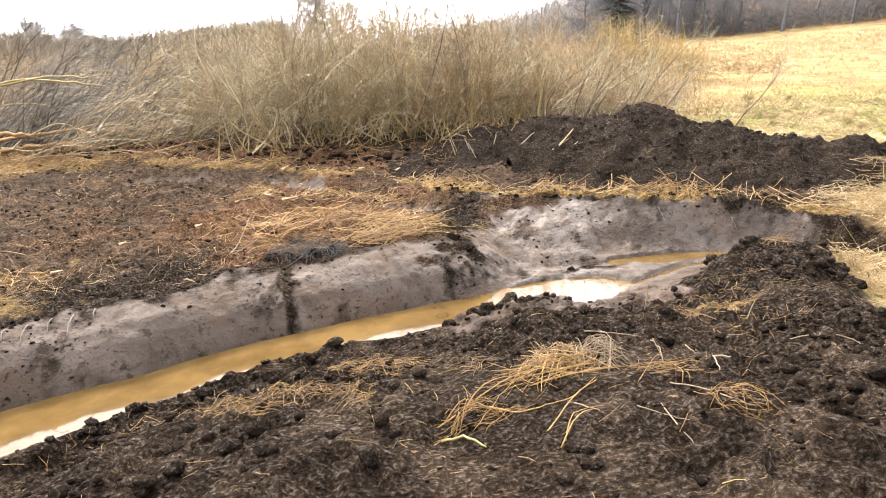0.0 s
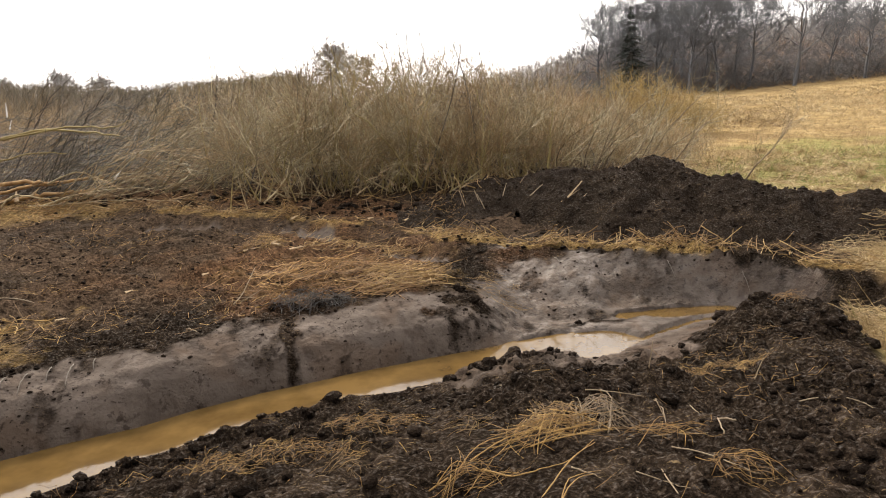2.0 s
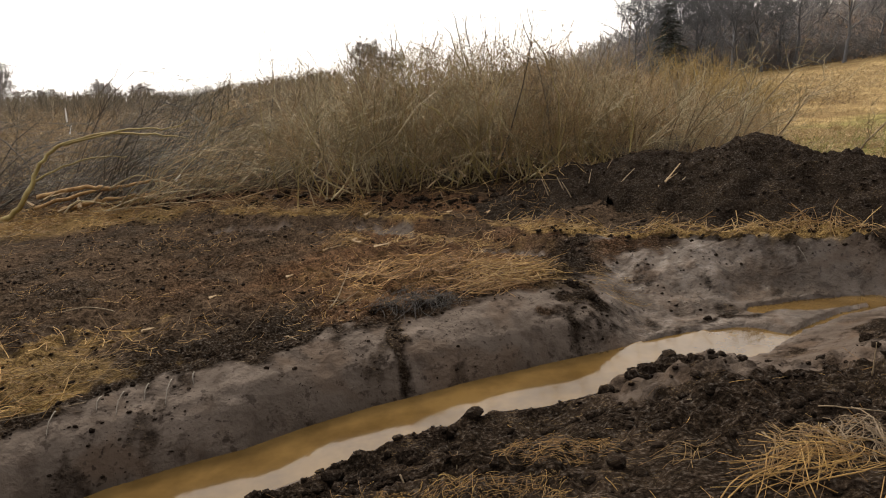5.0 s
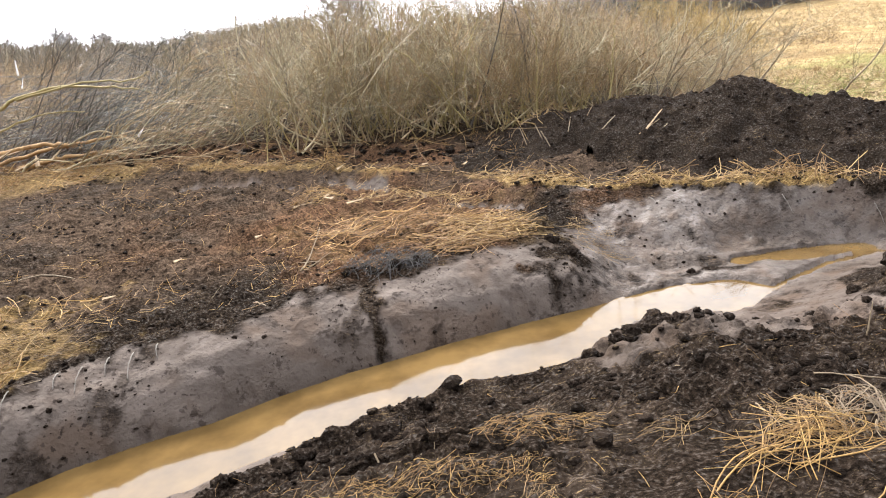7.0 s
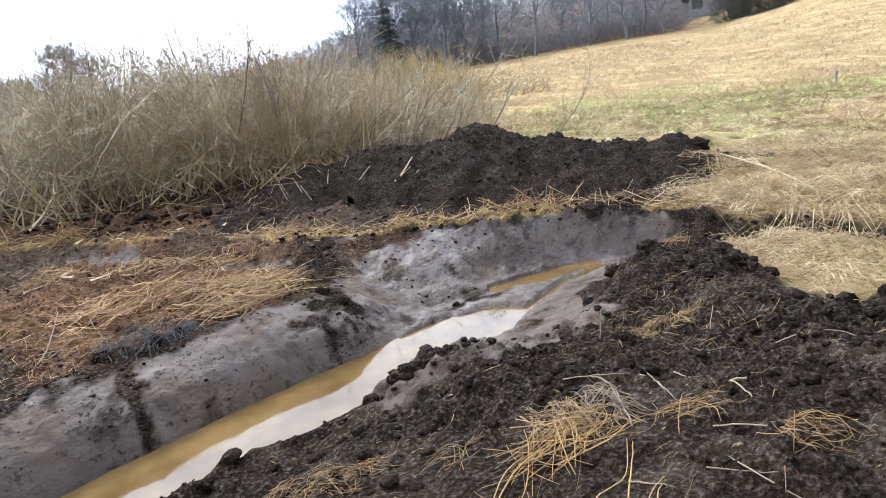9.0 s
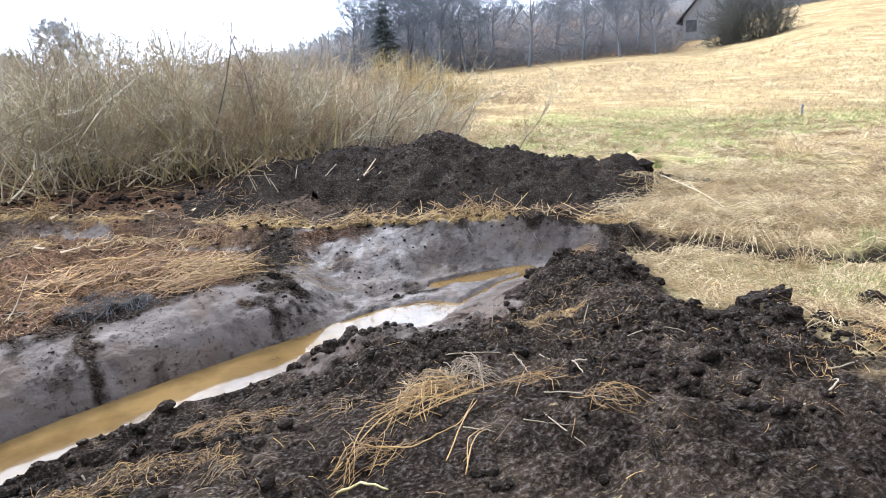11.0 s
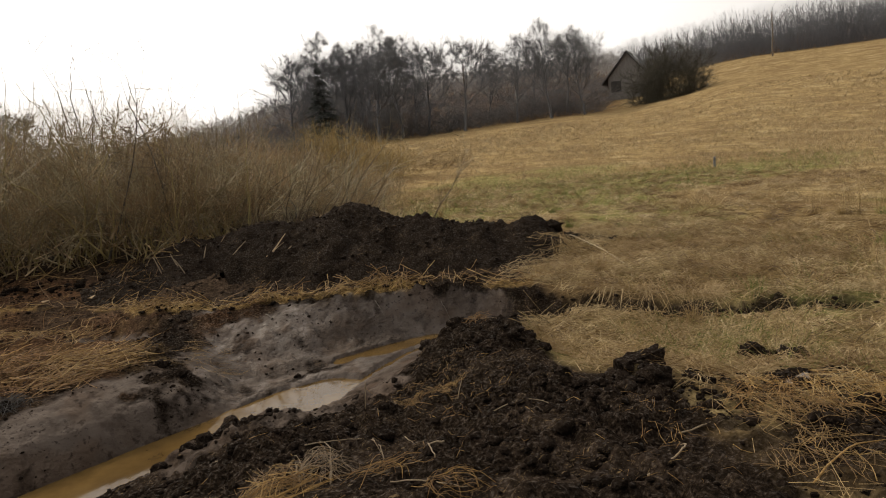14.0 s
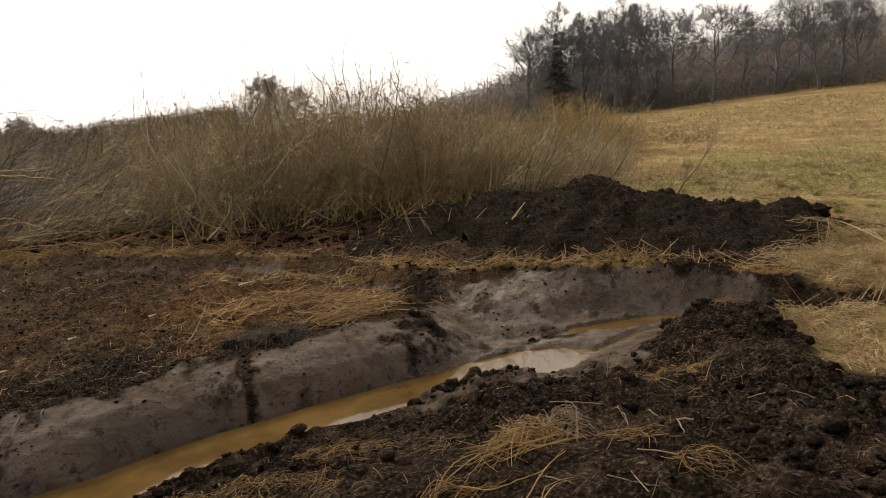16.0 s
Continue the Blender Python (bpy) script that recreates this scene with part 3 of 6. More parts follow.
SLUMPS = ((2.5, 7.2, 0.26, 0.06), (-0.83, 6.55, 0.09, 0.34), (1.02, 7.25, 0.32, 0.5), (-0.5, 7.2, 0.45, 0.16))


def clay_share(x, y):
    nb, nw, fw, fe = trench_lines(x)
    u = (y + 0.22 * fbm(x, y, 1.3, 3, 43) * sm(0.0, 0.3, y - fw) - fw) / np.maximum(fe - fw, 0.05)
    n, m = fbm(x, y, 2.2, 4, 81), fbm(x, y, 6.0, 3, 82)
    smear = sm(1.1, 1.6, x) * sm(3.3, 2.6, x)
    c = sm(-0.02, 0.1 + 0.2 * smear, y - nb - (0.5 - 0.85 * smear) * (nw - nb) + 0.45 * n) * sm(0.98, 0.6, u - 0.16 * sm(1.2, 1.8, x) + 0.75 * n + 0.5 * m)
    xw, yw = x + 0.22 * fbm(x, y, 4.0, 3, 86), y + 0.22 * fbm(x, y, 4.0, 3, 87)
    for sx, sy, rx, ry in SLUMPS:
        c = c * (1 - 0.85 * sm(1.5, 0.5, np.hypot((xw - sx) / rx, (yw - sy) / ry) + 2.8 * m + 1.2 * n))
    c = c * (1 - 0.55 * sm(0.08, 0.22, fbm(x, y * 0.7, 3.0, 5, 83, 0.65))) * (0.82 + 0.3 * m)
    d, _ = line_distance(x, y, SMEAR)
    c = np.maximum(c, 0.5 * sm(0.45, 0.15, d + 0.7 * n + 0.3 * m))
    d, _ = line_distance(x, y, SCRAPE)
    c = np.maximum(c, 0.7 * sm(0.26, 0.08, d + 0.6 * n + 0.3 * m))
    return np.clip(c * sm(5.5, 5.0, x + n), 0, 1)


def straw_share(x, y):
    n = fbm(x, y, 1.8, 4, 91)
    d, _ = line_distance(x, y, STRAW_LINE)
    s = 0.7 * sm(0.17, 0.05, d + 0.6 * n)
    px, py = (x + 0.35) / 1.3, (y - 8.45) / 1.2
    s = np.maximum(s, 0.15 * sm(7.3, 7.7, y) * sm(0.95, 0.4, np.hypot(px, py) + 2.6 * n + 1.6 * fbm(x, y, 6.0, 3, 88)))
    px, py = (x + 4.1) / 0.85, (y - 6.5) / 0.75
    s = np.maximum(s, 0.45 * sm(1.1, 0.5, np.hypot(px, py) + 2.4 * n + 1.6 * fbm(x, y, 6.0, 3, 89)))
    px, py = (x + 9) / 5, (y - 14) / 1.2
    return np.maximum(s, 0.5 * sm(1.1, 0.5, np.hypot(px, py) + n))


def graded(a, b, step, reach):
    mid = list(np.arange(a, b + step / 2, step))
    lo, hi, s = mid[0], mid[-1], step
    left, right = [], []
    while -lo < reach or hi < reach:
        s *= 1.022 if s < 0.07 else 1.09
        lo, hi = lo - s, hi + s
        left.append(lo)
        right.append(hi)
    return np.array(left[::-1] + mid + right)


def build_ground():
    xs, ys = graded(-3.2, 4.4, 0.028, 1500), graded(2.4, 8.4, 0.03, 1500)
    X, Y = np.meshgrid(xs, ys)
    x, y = X.ravel(), Y.ravel()
    z = ground_height(x, y)
    nx, ny = len(xs), len(ys)
    i = (np.arange(ny - 1)[:, None] * nx + np.arange(nx - 1)[None, :]).ravel()
    quads = np.stack([i, i + 1, i + nx + 1, i + nx], axis=1)
    me = mesh_from("ground", np.stack([x, y, z], 1), quads, MUD)
    r = np.hypot(x, y)
    grass = meadow_share(x, y)
    clay = clay_share(x, y)
    straw = straw_share(x, y)
    green = sm(0.0, 0.14, fbm(x, y, 0.2, 3, 101) - 0.03 + 0.45 * sm(6, 2, np.hypot((x - 16) / 2.2, (y - 16) / 0.9)) - 0.2 * sm(24, 40, r))
    green = np.maximum(green, 0.9 * sm(1.0, 0.5, np.hypot((x - 5.6) / 1.6, (y - 4.0) / 0.7) + 1.2 * fbm(x, y, 1.2, 3, 103))) * sm(60, 25, r) * (1 - sm(7.2, 6.2, x) * sm(5.0, 5.6, y))
    rust = sm(1.2, 0.6, np.hypot((x + 0.7) / 1.9, (y - 9.0) / 1.9) + fbm(x, y, 1.5, 3, 7)) * 0.6
    rust = np.maximum(rust, 0.5 * sm(7.5, 9.0, y) * sm(13, 11, y) * sm(0.0, 0.16, fbm(x, y, 0.8, 4, 8)) * sm(4.5, 2.0, np.abs(x + 0.6)))
    rust = np.maximum(rust, sm(60, 100, r))
    rust = np.maximum(rust, 0.65 * sm(0.3, 0.8, y - along(x, *STRAW_LINE)) * sm(2.8, 1.6, y - along(x, *STRAW_LINE)) * sm(1.2, 0.2, x) * (x > -9))
    dry_top = sm(0.3, 1.6, y - along(x, *FAR_EDGE) + fbm(x, y, 1.4, 3, 110)) * (0.95 - 0.6 * sm(-0.02, 0.12, fbm(x, y, 1.4, 4, 109))) * sm(60, 30, r)
    clay = clay * (1 - sm(0.9, 1.5, x) * (0.05 + 0.35 * sm(-0.03, 0.12, fbm(x, y, 2.7, 4, 113, 0.6))))
    wet = clay * (0.3 + 0.55 * sm(1.0, 1.7, x)) * sm(-0.3, 0.0, y - along(x, *NEAR_WATER))
    for name, v in (("grass", grass), ("clay", clay), ("straw", straw), ("green", green), ("rust", rust), ("dry", dry_top), ("gap_shade", sm(15, 10, r) * grass), ("wet", wet)):
        me.attributes.new(name, "FLOAT", "POINT").data.foreach_set("value", v.astype(np.float32))
    return tagged(new("ground", me), "dug-up dark wet earth beside a dry meadow", "ground", kind="structure")


ground = build_ground()


def on_ground(x, y):
    return float(ground_height(np.array([float(x)]), np.array([float(y)]))[0])


def build_water():
    xs, ys = np.linspace(-9, 5.0, 60), np.linspace(-1, 7.9, 40)
    X, Y = np.meshgrid(xs, ys)
    x, y = X.ravel(), Y.ravel()
    nw, fw = along(x, *NEAR_WATER), along(x, *FAR_WATER)
    nx, ny = len(xs), len(ys)
    i = (np.arange(ny - 1)[:, None] * nx + np.arange(nx - 1)[None, :]).ravel()
    quads = np.stack([i, i + 1, i + nx + 1, i + nx], axis=1)
    inside = (y > nw - 0.45) & (y < fw + 0.5)
    quads = quads[inside[quads].all(axis=1)]
    me = mesh_from("water", np.stack([x, y, np.full_like(x, WATER_Z)], 1), quads, WATER)
    return tagged(new("water", me), "shallow brown muddy water standing in the trench", "water", kind="structure")


build_water()


def build_puddle():
    t = np.linspace(0, 6.283, 25)[:-1]
    x, y = 4.42 + 0.16 * np.cos(t) + 0.03 * np.sin(3 * t), 2.63 + 0.07 * np.sin(t) + 0.02 * np.cos(2 * t)
    z = float(np.median(ground_height(x, y))) + 0.018
    v = np.concatenate([np.stack([x, y, np.full_like(x, z)], 1), [[4.42, 2.63, z]]])
    f = np.array([[k, (k + 1) % 24, 24] for k in range(24)])
    return tagged(new("puddle", mesh_from("puddle", v, f, WATER)), "small dark puddle in the trodden meadow", "puddle", kind="structure")


build_puddle()


# ---- clods and heap ----
def clod_batch(points, sizes, seed):
    big = sizes > 0.055
    return joined([clod_set(points[k], sizes[k], seed + q, q) for q, k in enumerate((~big, big)) if k.any()])


def clod_set(points, sizes, seed, level):
    """Rough lumps, each an uneven polyhedron."""
    bm = bmesh.new()
    bmesh.ops.create_icosphere(bm, subdivisions=level + 1, radius=1.0)
    base = np.array([v.co[:] for v in bm.verts])
    tri = np.array([[v.index for v in f.verts] for f in bm.faces])
    bm.free()
    r = np.random.default_rng(seed)
    n = len(points)
    jit = 1 + r.uniform(-0.3, 0.3, (n, len(base)))
    sx = r.uniform(0.7, 1.3, (n, 1, 3)) * np.array([1, 1, 0.6])
    a = r.uniform(0, 6.28, n)
    v = base[None] * jit[:, :, None] * sx * sizes[:, None, None]
    c, s = np.cos(a)[:, None], np.sin(a)[:, None]
    v = np.stack([v[:, :, 0] * c - v[:, :, 1] * s, v[:, :, 0] * s + v[:, :, 1] * c, v[:, :, 2]], -1) + points[:, None]
    faces = (tri[None] + (np.arange(n) * len(base))[:, None, None]).reshape(-1, 3)
    return v.reshape(-1, 3), [faces]


def scatter(n, x0, x1, y0, y1, keep, seed):
    r = np.random.default_rng(seed)
    x, y = r.uniform(x0, x1, n), r.uniform(y0, y1, n)
    k = r.uniform(0, 1, n) < keep(x, y)
    return x[k], y[k]


def clods_stuff(name, label, n, box, keep, lo, hi, seed):
    x, y = scatter(n, *box, keep, seed)
    r = np.random.default_rng(seed + 1)
    s = lo * (hi / lo) ** (r.uniform(0, 1, len(x)) ** 2.2)
    p = np.stack([x, y, ground_height(x, y) + s * 0.1], 1)
    v, f = clod_batch(p, s, seed)
    return tagged(new(name, mesh_from(name, v, f, SOIL)), label, "clods", kind="stuff")


def near_side(x, y):
    return mud_share(x, y) * (y < along(x, *NEAR_BANK) + 0.12)


def far_side(x, y):
    return mud_share(x, y) * (y > along(x, *FAR_EDGE) - 0.1) * 0.9


def bank_side(x, y):
    return mud_share(x, y) * np.exp(-(((y - along(x, *NEAR_BANK)) / 0.35) ** 2))


def trench_side(x, y):
    _, _, fw, fe = trench_lines(x)
    u = (y - fw) / np.maximum(fe - fw, 0.05)
    return ((u > 0.05) & (u < 1)) * np.clip(np.maximum(1.0 - 1.3 * clay_share(x, y), 0.3 * sm(0.8, 1.6, x) * sm(0.0, 0.16, fbm(x, y, 2.6, 4, 84))), 0, 1)


clods_stuff("earth_clods", "crumbly dark clods on the spoil", 11000, (-3.5, 4.6, 1.5, 6.0), lambda a, b: near_side(a, b) * (1 - clay_share(a, b)) * (0.12 + 0.88 * sm(-0.06, 0.1, fbm(a, b, 1.6, 3, 202))), 0.006, 0.06, 201)
clods_stuff("earth_clods", "crumbly dark clods on the bank edge", 1300, (-3.0, 4.4, 3.2, 6.4), bank_side, 0.009, 0.045, 203)
clods_stuff("earth_clods", "small dark clods on the churned far bank", 5500, (-7.0, 2.0, 4.5, 14.0), far_side, 0.007, 0.034, 205)
clods_stuff("earth_clods", "dark lumps and litter along the thicket's foot", 2600, (-9.0, 3.0, 11.0, 15.5), lambda a, b: sm(0.2, 1.0, b - along(a, *STRAW_LINE)) * sm(3.2, 1.5, b - along(a, *STRAW_LINE)), 0.015, 0.09, 209)
clods_stuff("earth_clods", "dark lumps trodden into the meadow", 1700, (3.5, 6.4, 1.5, 3.5), mud_share, 0.01, 0.055, 211)
RUT = ((5.2, 6.3), (5.7, 5.75), (6.1, 5.1), (6.6, 4.6), (7.6, 3.7), (9.5, 2.3))
clods_stuff("earth_clods", "dark lumps thrown up along a rut", 3200, (5.1, 9.5, 2.2, 6.5), lambda a, b: sm(0.26, 0.1, line_distance(a, b, RUT)[0]) * sm(8.6, 6.4, a), 0.012, 0.05, 213)
def slumped(x, y):
    """Where dark earth has slid down the far wall, and along the wall's crumbling top."""
    _, _, fw, fe = trench_lines(x)
    u = (y - fw) / np.maximum(fe - fw, 0.05)
    n = fbm(x, y, 3.0, 4, 85)
    s = 0.9 * sm(0.66, 0.92, u + 0.9 * n) * sm(1.2, 1.05, u) * sm(-0.1, 0.12, fbm(x, y, 1.1, 3, 99) + 0.06)
    s = np.maximum(s, 0.55 * sm(0.06, 0.16, fbm(x, y, 2.0, 4, 120)) * sm(1.2, 0.8, x) * sm(0.85, 0.5, u))
    for sx, sy, rx, ry in SLUMPS:
        s = np.maximum(s, sm(1.35, 0.4, np.hypot((x - sx) / rx, (y - sy) / ry) + 1.5 * n))
    return s * (u > 0.04)


clods_stuff("earth_clods", "dark earth crumbled down the clay wall", 10000, (-4.2, 5.2, 4.3, 9.0), slumped, 0.005, 0.028, 217)
clods_stuff("earth_clods", "dark crumbs stuck to the clay wall", 7500, (-4.0, 5.1, 4.3, 8.5), trench_side, 0.005, 0.022, 207)


clods_stuff("earth_clods", "dark lumps fallen before the heap", 1500, (1.0, 7.6, 7.6, 11.5), lambda a, b: mud_share(a, b) * (b > along(a, *FAR_EDGE)), 0.01, 0.055, 215)


def heap_height(x, y):
    d, w = line_distance(x, y, RIDGE)
    h = along(w, *[(k, p[2]) for k, p in enumerate(RIDGE)])
    front = y < along(x, *[(p[0], p[1]) for p in RIDGE])
    width = np.where(front, 0.75 + 1.9 * h, 0.5 + 1.1 * h)
    d = d + 0.35 * fbm(x, y, 1.2, 3, 301) + 0.12 * fbm(x, y, 4.0, 2, 302)
    t = np.clip(1 - d / width, -0.2, 1)
    rise = np.where(t > 0, h * np.clip(t * 1.12, 0, 1) ** 0.9, t * 0.4)
    rough = 0.34 * fbm(x, y, 1.3, 5, 303, 0.6) + 0.05 * cells(x + 0.2 * fbm(x, y, 3, 2, 304), y + 0.2 * fbm(x, y, 3, 2, 305), 3.4, 307) + 0.02 * cells(x, y, 9.0, 308)
    return rise + np.clip(rise * 4, 0, 1) * rough


def build_heap():
    xs, ys = np.arange(0.4, 8.6, 0.05), np.arange(6.9, 13.9, 0.05)
    X, Y = np.meshgrid(xs, ys)
    x, y = X.ravel(), Y.ravel()
    h = heap_height(x, y)
    z = ground_height(x, y) + h
    nx, ny = len(xs), len(ys)
    i = (np.arange(ny - 1)[:, None] * nx + np.arange(nx - 1)[None, :]).ravel()
    quads = np.stack([i, i + 1, i + nx + 1, i + nx], axis=1)
    quads = quads[(h[quads] > -0.07).all(axis=1)]
    used = np.unique(quads)
    back = np.zeros(len(x), int)
    back[used] = np.arange(len(used))
    v = np.stack([x, y, z], 1)[used]
    heap = empty("dirt_heap")
    part("mound", mesh_from("mound", v, back[quads], SOIL), heap)
    r = np.random.default_rng(310)
    px, py = r.uniform(1.0, 8.2, 5000), r.uniform(7.2, 13.4, 5000)
    hh = heap_height(px, py)
    k = hh > 0.02
    px, py, hh = px[k], py[k], hh[k]
    s = 0.008 * (5.0 ** (r.uniform(0, 1, len(px)) ** 3.2))
    v, f = clod_batch(np.stack([px, py, ground_height(px, py) + hh + s * 0.2], 1), s, 311)
    tagged(part("crumbled_earth", mesh_from("crumbled_earth", v, f, SOIL, smooth=False), heap), kind="stuff")
    return tagged(heap, "long heap of freshly dug black earth", "dirt heap")


build_heap()


def surface(x, y):
    x, y = np.asarray(x, float), np.asarray(y, float)
    return ground_height(x, y) + np.maximum(heap_height(x, y), 0)


# ---- straw ----
def stalks(x, y, lo, hi, rad, seed, lift=0.02, rise=0.25, heading=None, bend=0.12, k=4):
    r = np.random.default_rng(seed)
    n = len(x)
    L = r.uniform(lo, hi, n)
    a = r.uniform(0, 6.283, n) if heading is None else heading + r.normal(0, 0.8, n)
    t = np.linspace(-0.5, 0.5, k)
    side = r.normal(0, bend, n)
    up = np.abs(r.normal(0, rise, n)) * np.sign(r.uniform(-1, 1, n))
    px = x[:, None] + L[:, None] * (t * np.cos(a)[:, None] - side[:, None] * (t * t * 4 - 1) * np.sin(a)[:, None] * 0.5)
    py = y[:, None] + L[:, None] * (t * np.sin(a)[:, None] + side[:, None] * (t * t * 4 - 1) * np.cos(a)[:, None] * 0.5)
    z0 = surface(px.ravel(), py.ravel()).reshape(n, k)
    flat = z0.max(axis=1, keepdims=True) * 0.35 + z0 * 0.65
    pz = flat + r.uniform(0.0, lift, n)[:, None] + np.maximum(up[:, None] * (t + 0.5 * np.sign(up)[:, None]), 0) * L[:, None]
    rr = rad * r.uniform(0.6, 1.3, n)[:, None] * np.linspace(1.0, 0.6, k)[None]
    return tubes(np.stack([px, py, pz], -1), rr, caps=False)


def straw_stuff(name, label, batches, mat, category="straw"):
    v, f = joined(batches)
    return tagged(new(name, mesh_from(name, v, f, mat)), label, category, kind="stuff")


def lip(x, y):
    d, _ = line_distance(x, y, STRAW_LINE)
    return sm(0.17, 0.04, d + 0.25 * fbm(x, y, 1.8, 4, 91)) * np.maximum(sm(0.3, 1.2, x), 0.35 + 0.65 * sm(-0.15, 0.1, fbm(x, y, 0.9, 3, 90))) * (x > -7)


x, y = scatter(6000, 0.8, 5.8, 6.6, 10.4, lip, 401)
x2, y2 = scatter(9000, -7, 1.0, 9.5, 14.8, lip, 402)
straw_stuff("straw_fringe", "yellow straw lying along the trench lip", [stalks(x, y, 0.12, 0.42, 0.0048, 403, 0.07, 0.3), stalks(x2, y2, 0.12, 0.4, 0.0045, 404, 0.05, 0.25)], STRAW)


def patch(x, y):
    n = fbm(x, y, 1.8, 4, 91)
    a, b = np.hypot((x + 0.35) / 1.3, (y - 8.4) / 1.0), np.hypot((x + 4.1) / 1.15, (y - 6.4) / 0.9)
    return sm(1.05, 0.5, np.minimum(a, b) + 2.0 * n)


x, y = scatter(1700, -2.2, 0.9, 7.0, 10.4, lambda a, b: patch(a, b) * sm(-0.02, 0.1, fbm(a, b, 2.2, 3, 97)), 411)
straw_stuff("straw_mat", "matted rusty straw on the far bank", [stalks(x, y, 0.08, 0.4, 0.003, 412, 0.05, 0.2, heading=0.25)], RUSTED)
x, y = scatter(320, -1.0, 1.0, 7.4, 9.0, lambda a, b: sm(1.0, 0.3, np.hypot((a - 0.25) / 0.7, (b - 8.1) / 0.55)) * sm(-0.05, 0.12, fbm(a, b, 1.9, 3, 100)), 419)
straw_stuff("straw_swath", "long yellow stalks swept over the rusty mat", [stalks(x, y, 0.2, 0.6, 0.0042, 420, 0.06, 0.12, heading=0.1, bend=0.25, k=6)], AMBER)
x, y = scatter(1400, -5.4, -2.9, 5.4, 7.6, lambda a, b: patch(a, b) * sm(0.0, 0.12, fbm(a, b, 2.0, 4, 98)), 413)
straw_stuff("straw_mat", "tangled dry grass hanging over the bank", [stalks(x, y, 0.06, 0.42, 0.0048, 414, 0.06, 0.25)], AMBER)
x, y = scatter(5000, -13, -3.5, 12.6, 15.8, lambda a, b: sm(1.1, 0.5, np.hypot((a + 9) / 5, (b - 14.2) / 1.3) + 2.0 * fbm(a, b, 1.1, 4, 106)), 432)
straw_stuff("straw_litter", "straw and torn stems strewn before the felled brush", [stalks(x, y, 0.08, 0.4, 0.005, 433, 0.05, 0.3, k=3)], AMBER)
x, y = scatter(7000, -3.2, 4.3, 1.8, 5.9, lambda a, b: near_side(a, b) * (0.06 + 0.6 * sm(0.1, 0.24, fbm(a, b, 1.3, 3, 92))) * sm(5.2, 4.0, b), 415)
straw_stuff("straw_litter", "loose straw bits trodden into the spoil", [stalks(x, y, 0.02, 0.13, 0.0016, 416, 0.015, 0.3, k=3)], AMBER)
x, y = scatter(9000, -8, 1.5, 6.5, 14.5, lambda a, b: far_side(a, b) * (0.08 + 0.8 * sm(0.02, 0.16, fbm(a, b, 1.3, 3, 94))), 417)
straw_stuff("straw_litter", "thin straw bits on the churned far bank", [stalks(x, y, 0.03, 0.2, 0.0026, 418, 0.02, 0.3, k=3)], AMBER)


def grassy(x, y):
    return meadow_share(x, y) ** 2 * (0.45 + 0.55 * sm(-0.1, 0.2, fbm(x, y, 0.7, 3, 93)))


x, y = scatter(46000, 2.6, 10, -1.5, 9.0, grassy, 421)
x3, y3 = scatter(9000, 3.4, 9.5, 1.5, 8.0, lambda a, b: meadow_share(a, b) * sm(0.0, 0.14, fbm(a, b, 0.8, 3, 96) + 0.25 * sm(1.0, 0.3, np.hypot((a - 5.6) / 2.0, (b - 4.0) / 0.9)) - 0.06), 425)
straw_stuff("green_grass", "fresh green grass blades in the meadow", [stalks(x3, y3, 0.05, 0.16, 0.0022, 426, 0.01, 0.9, k=3)], GRASS, "grass")
x4, y4 = scatter(16000, 2.8, 11, 1.0, 9.5, lambda a, b: grassy(a, b) * sm(-0.1, 0.1, fbm(a, b, 1.5, 3, 104)), 427)
straw_stuff("dead_grass", "brown broken stalks lying in the meadow", [stalks(x4, y4, 0.08, 0.34, 0.0022, 428, 0.04, 0.3, k=2)], STALK, "grass")
x5, y5 = scatter(9000, 6, 22, 1.5, 22, lambda a, b: grassy(a, b) * sm(0.0, 0.15, fbm(a, b, 0.6, 4, 105)), 429)
straw_stuff("dead_grass", "brown tangled stalks standing in the meadow", [stalks(x5, y5, 0.1, 0.34, 0.0038, 431, 0.04, 0.5, k=3)], STALK, "grass")
x2, y2 = scatter(20000, 5, 24, 1.0, 24, lambda a, b: grassy(a, b) * (0.25 + 0.75 * sm(-0.02, 0.12, fbm(a, b, 1.1, 3, 95))), 423)
straw_stuff("dead_grass", "flattened bleached grass covering the meadow", [stalks(x, y, 0.05, 0.28, 0.002, 422, 0.05, 0.3, k=2), stalks(x2, y2, 0.08, 0.26, 0.0035, 424, 0.05, 0.8, k=3)], PALE, "grass")

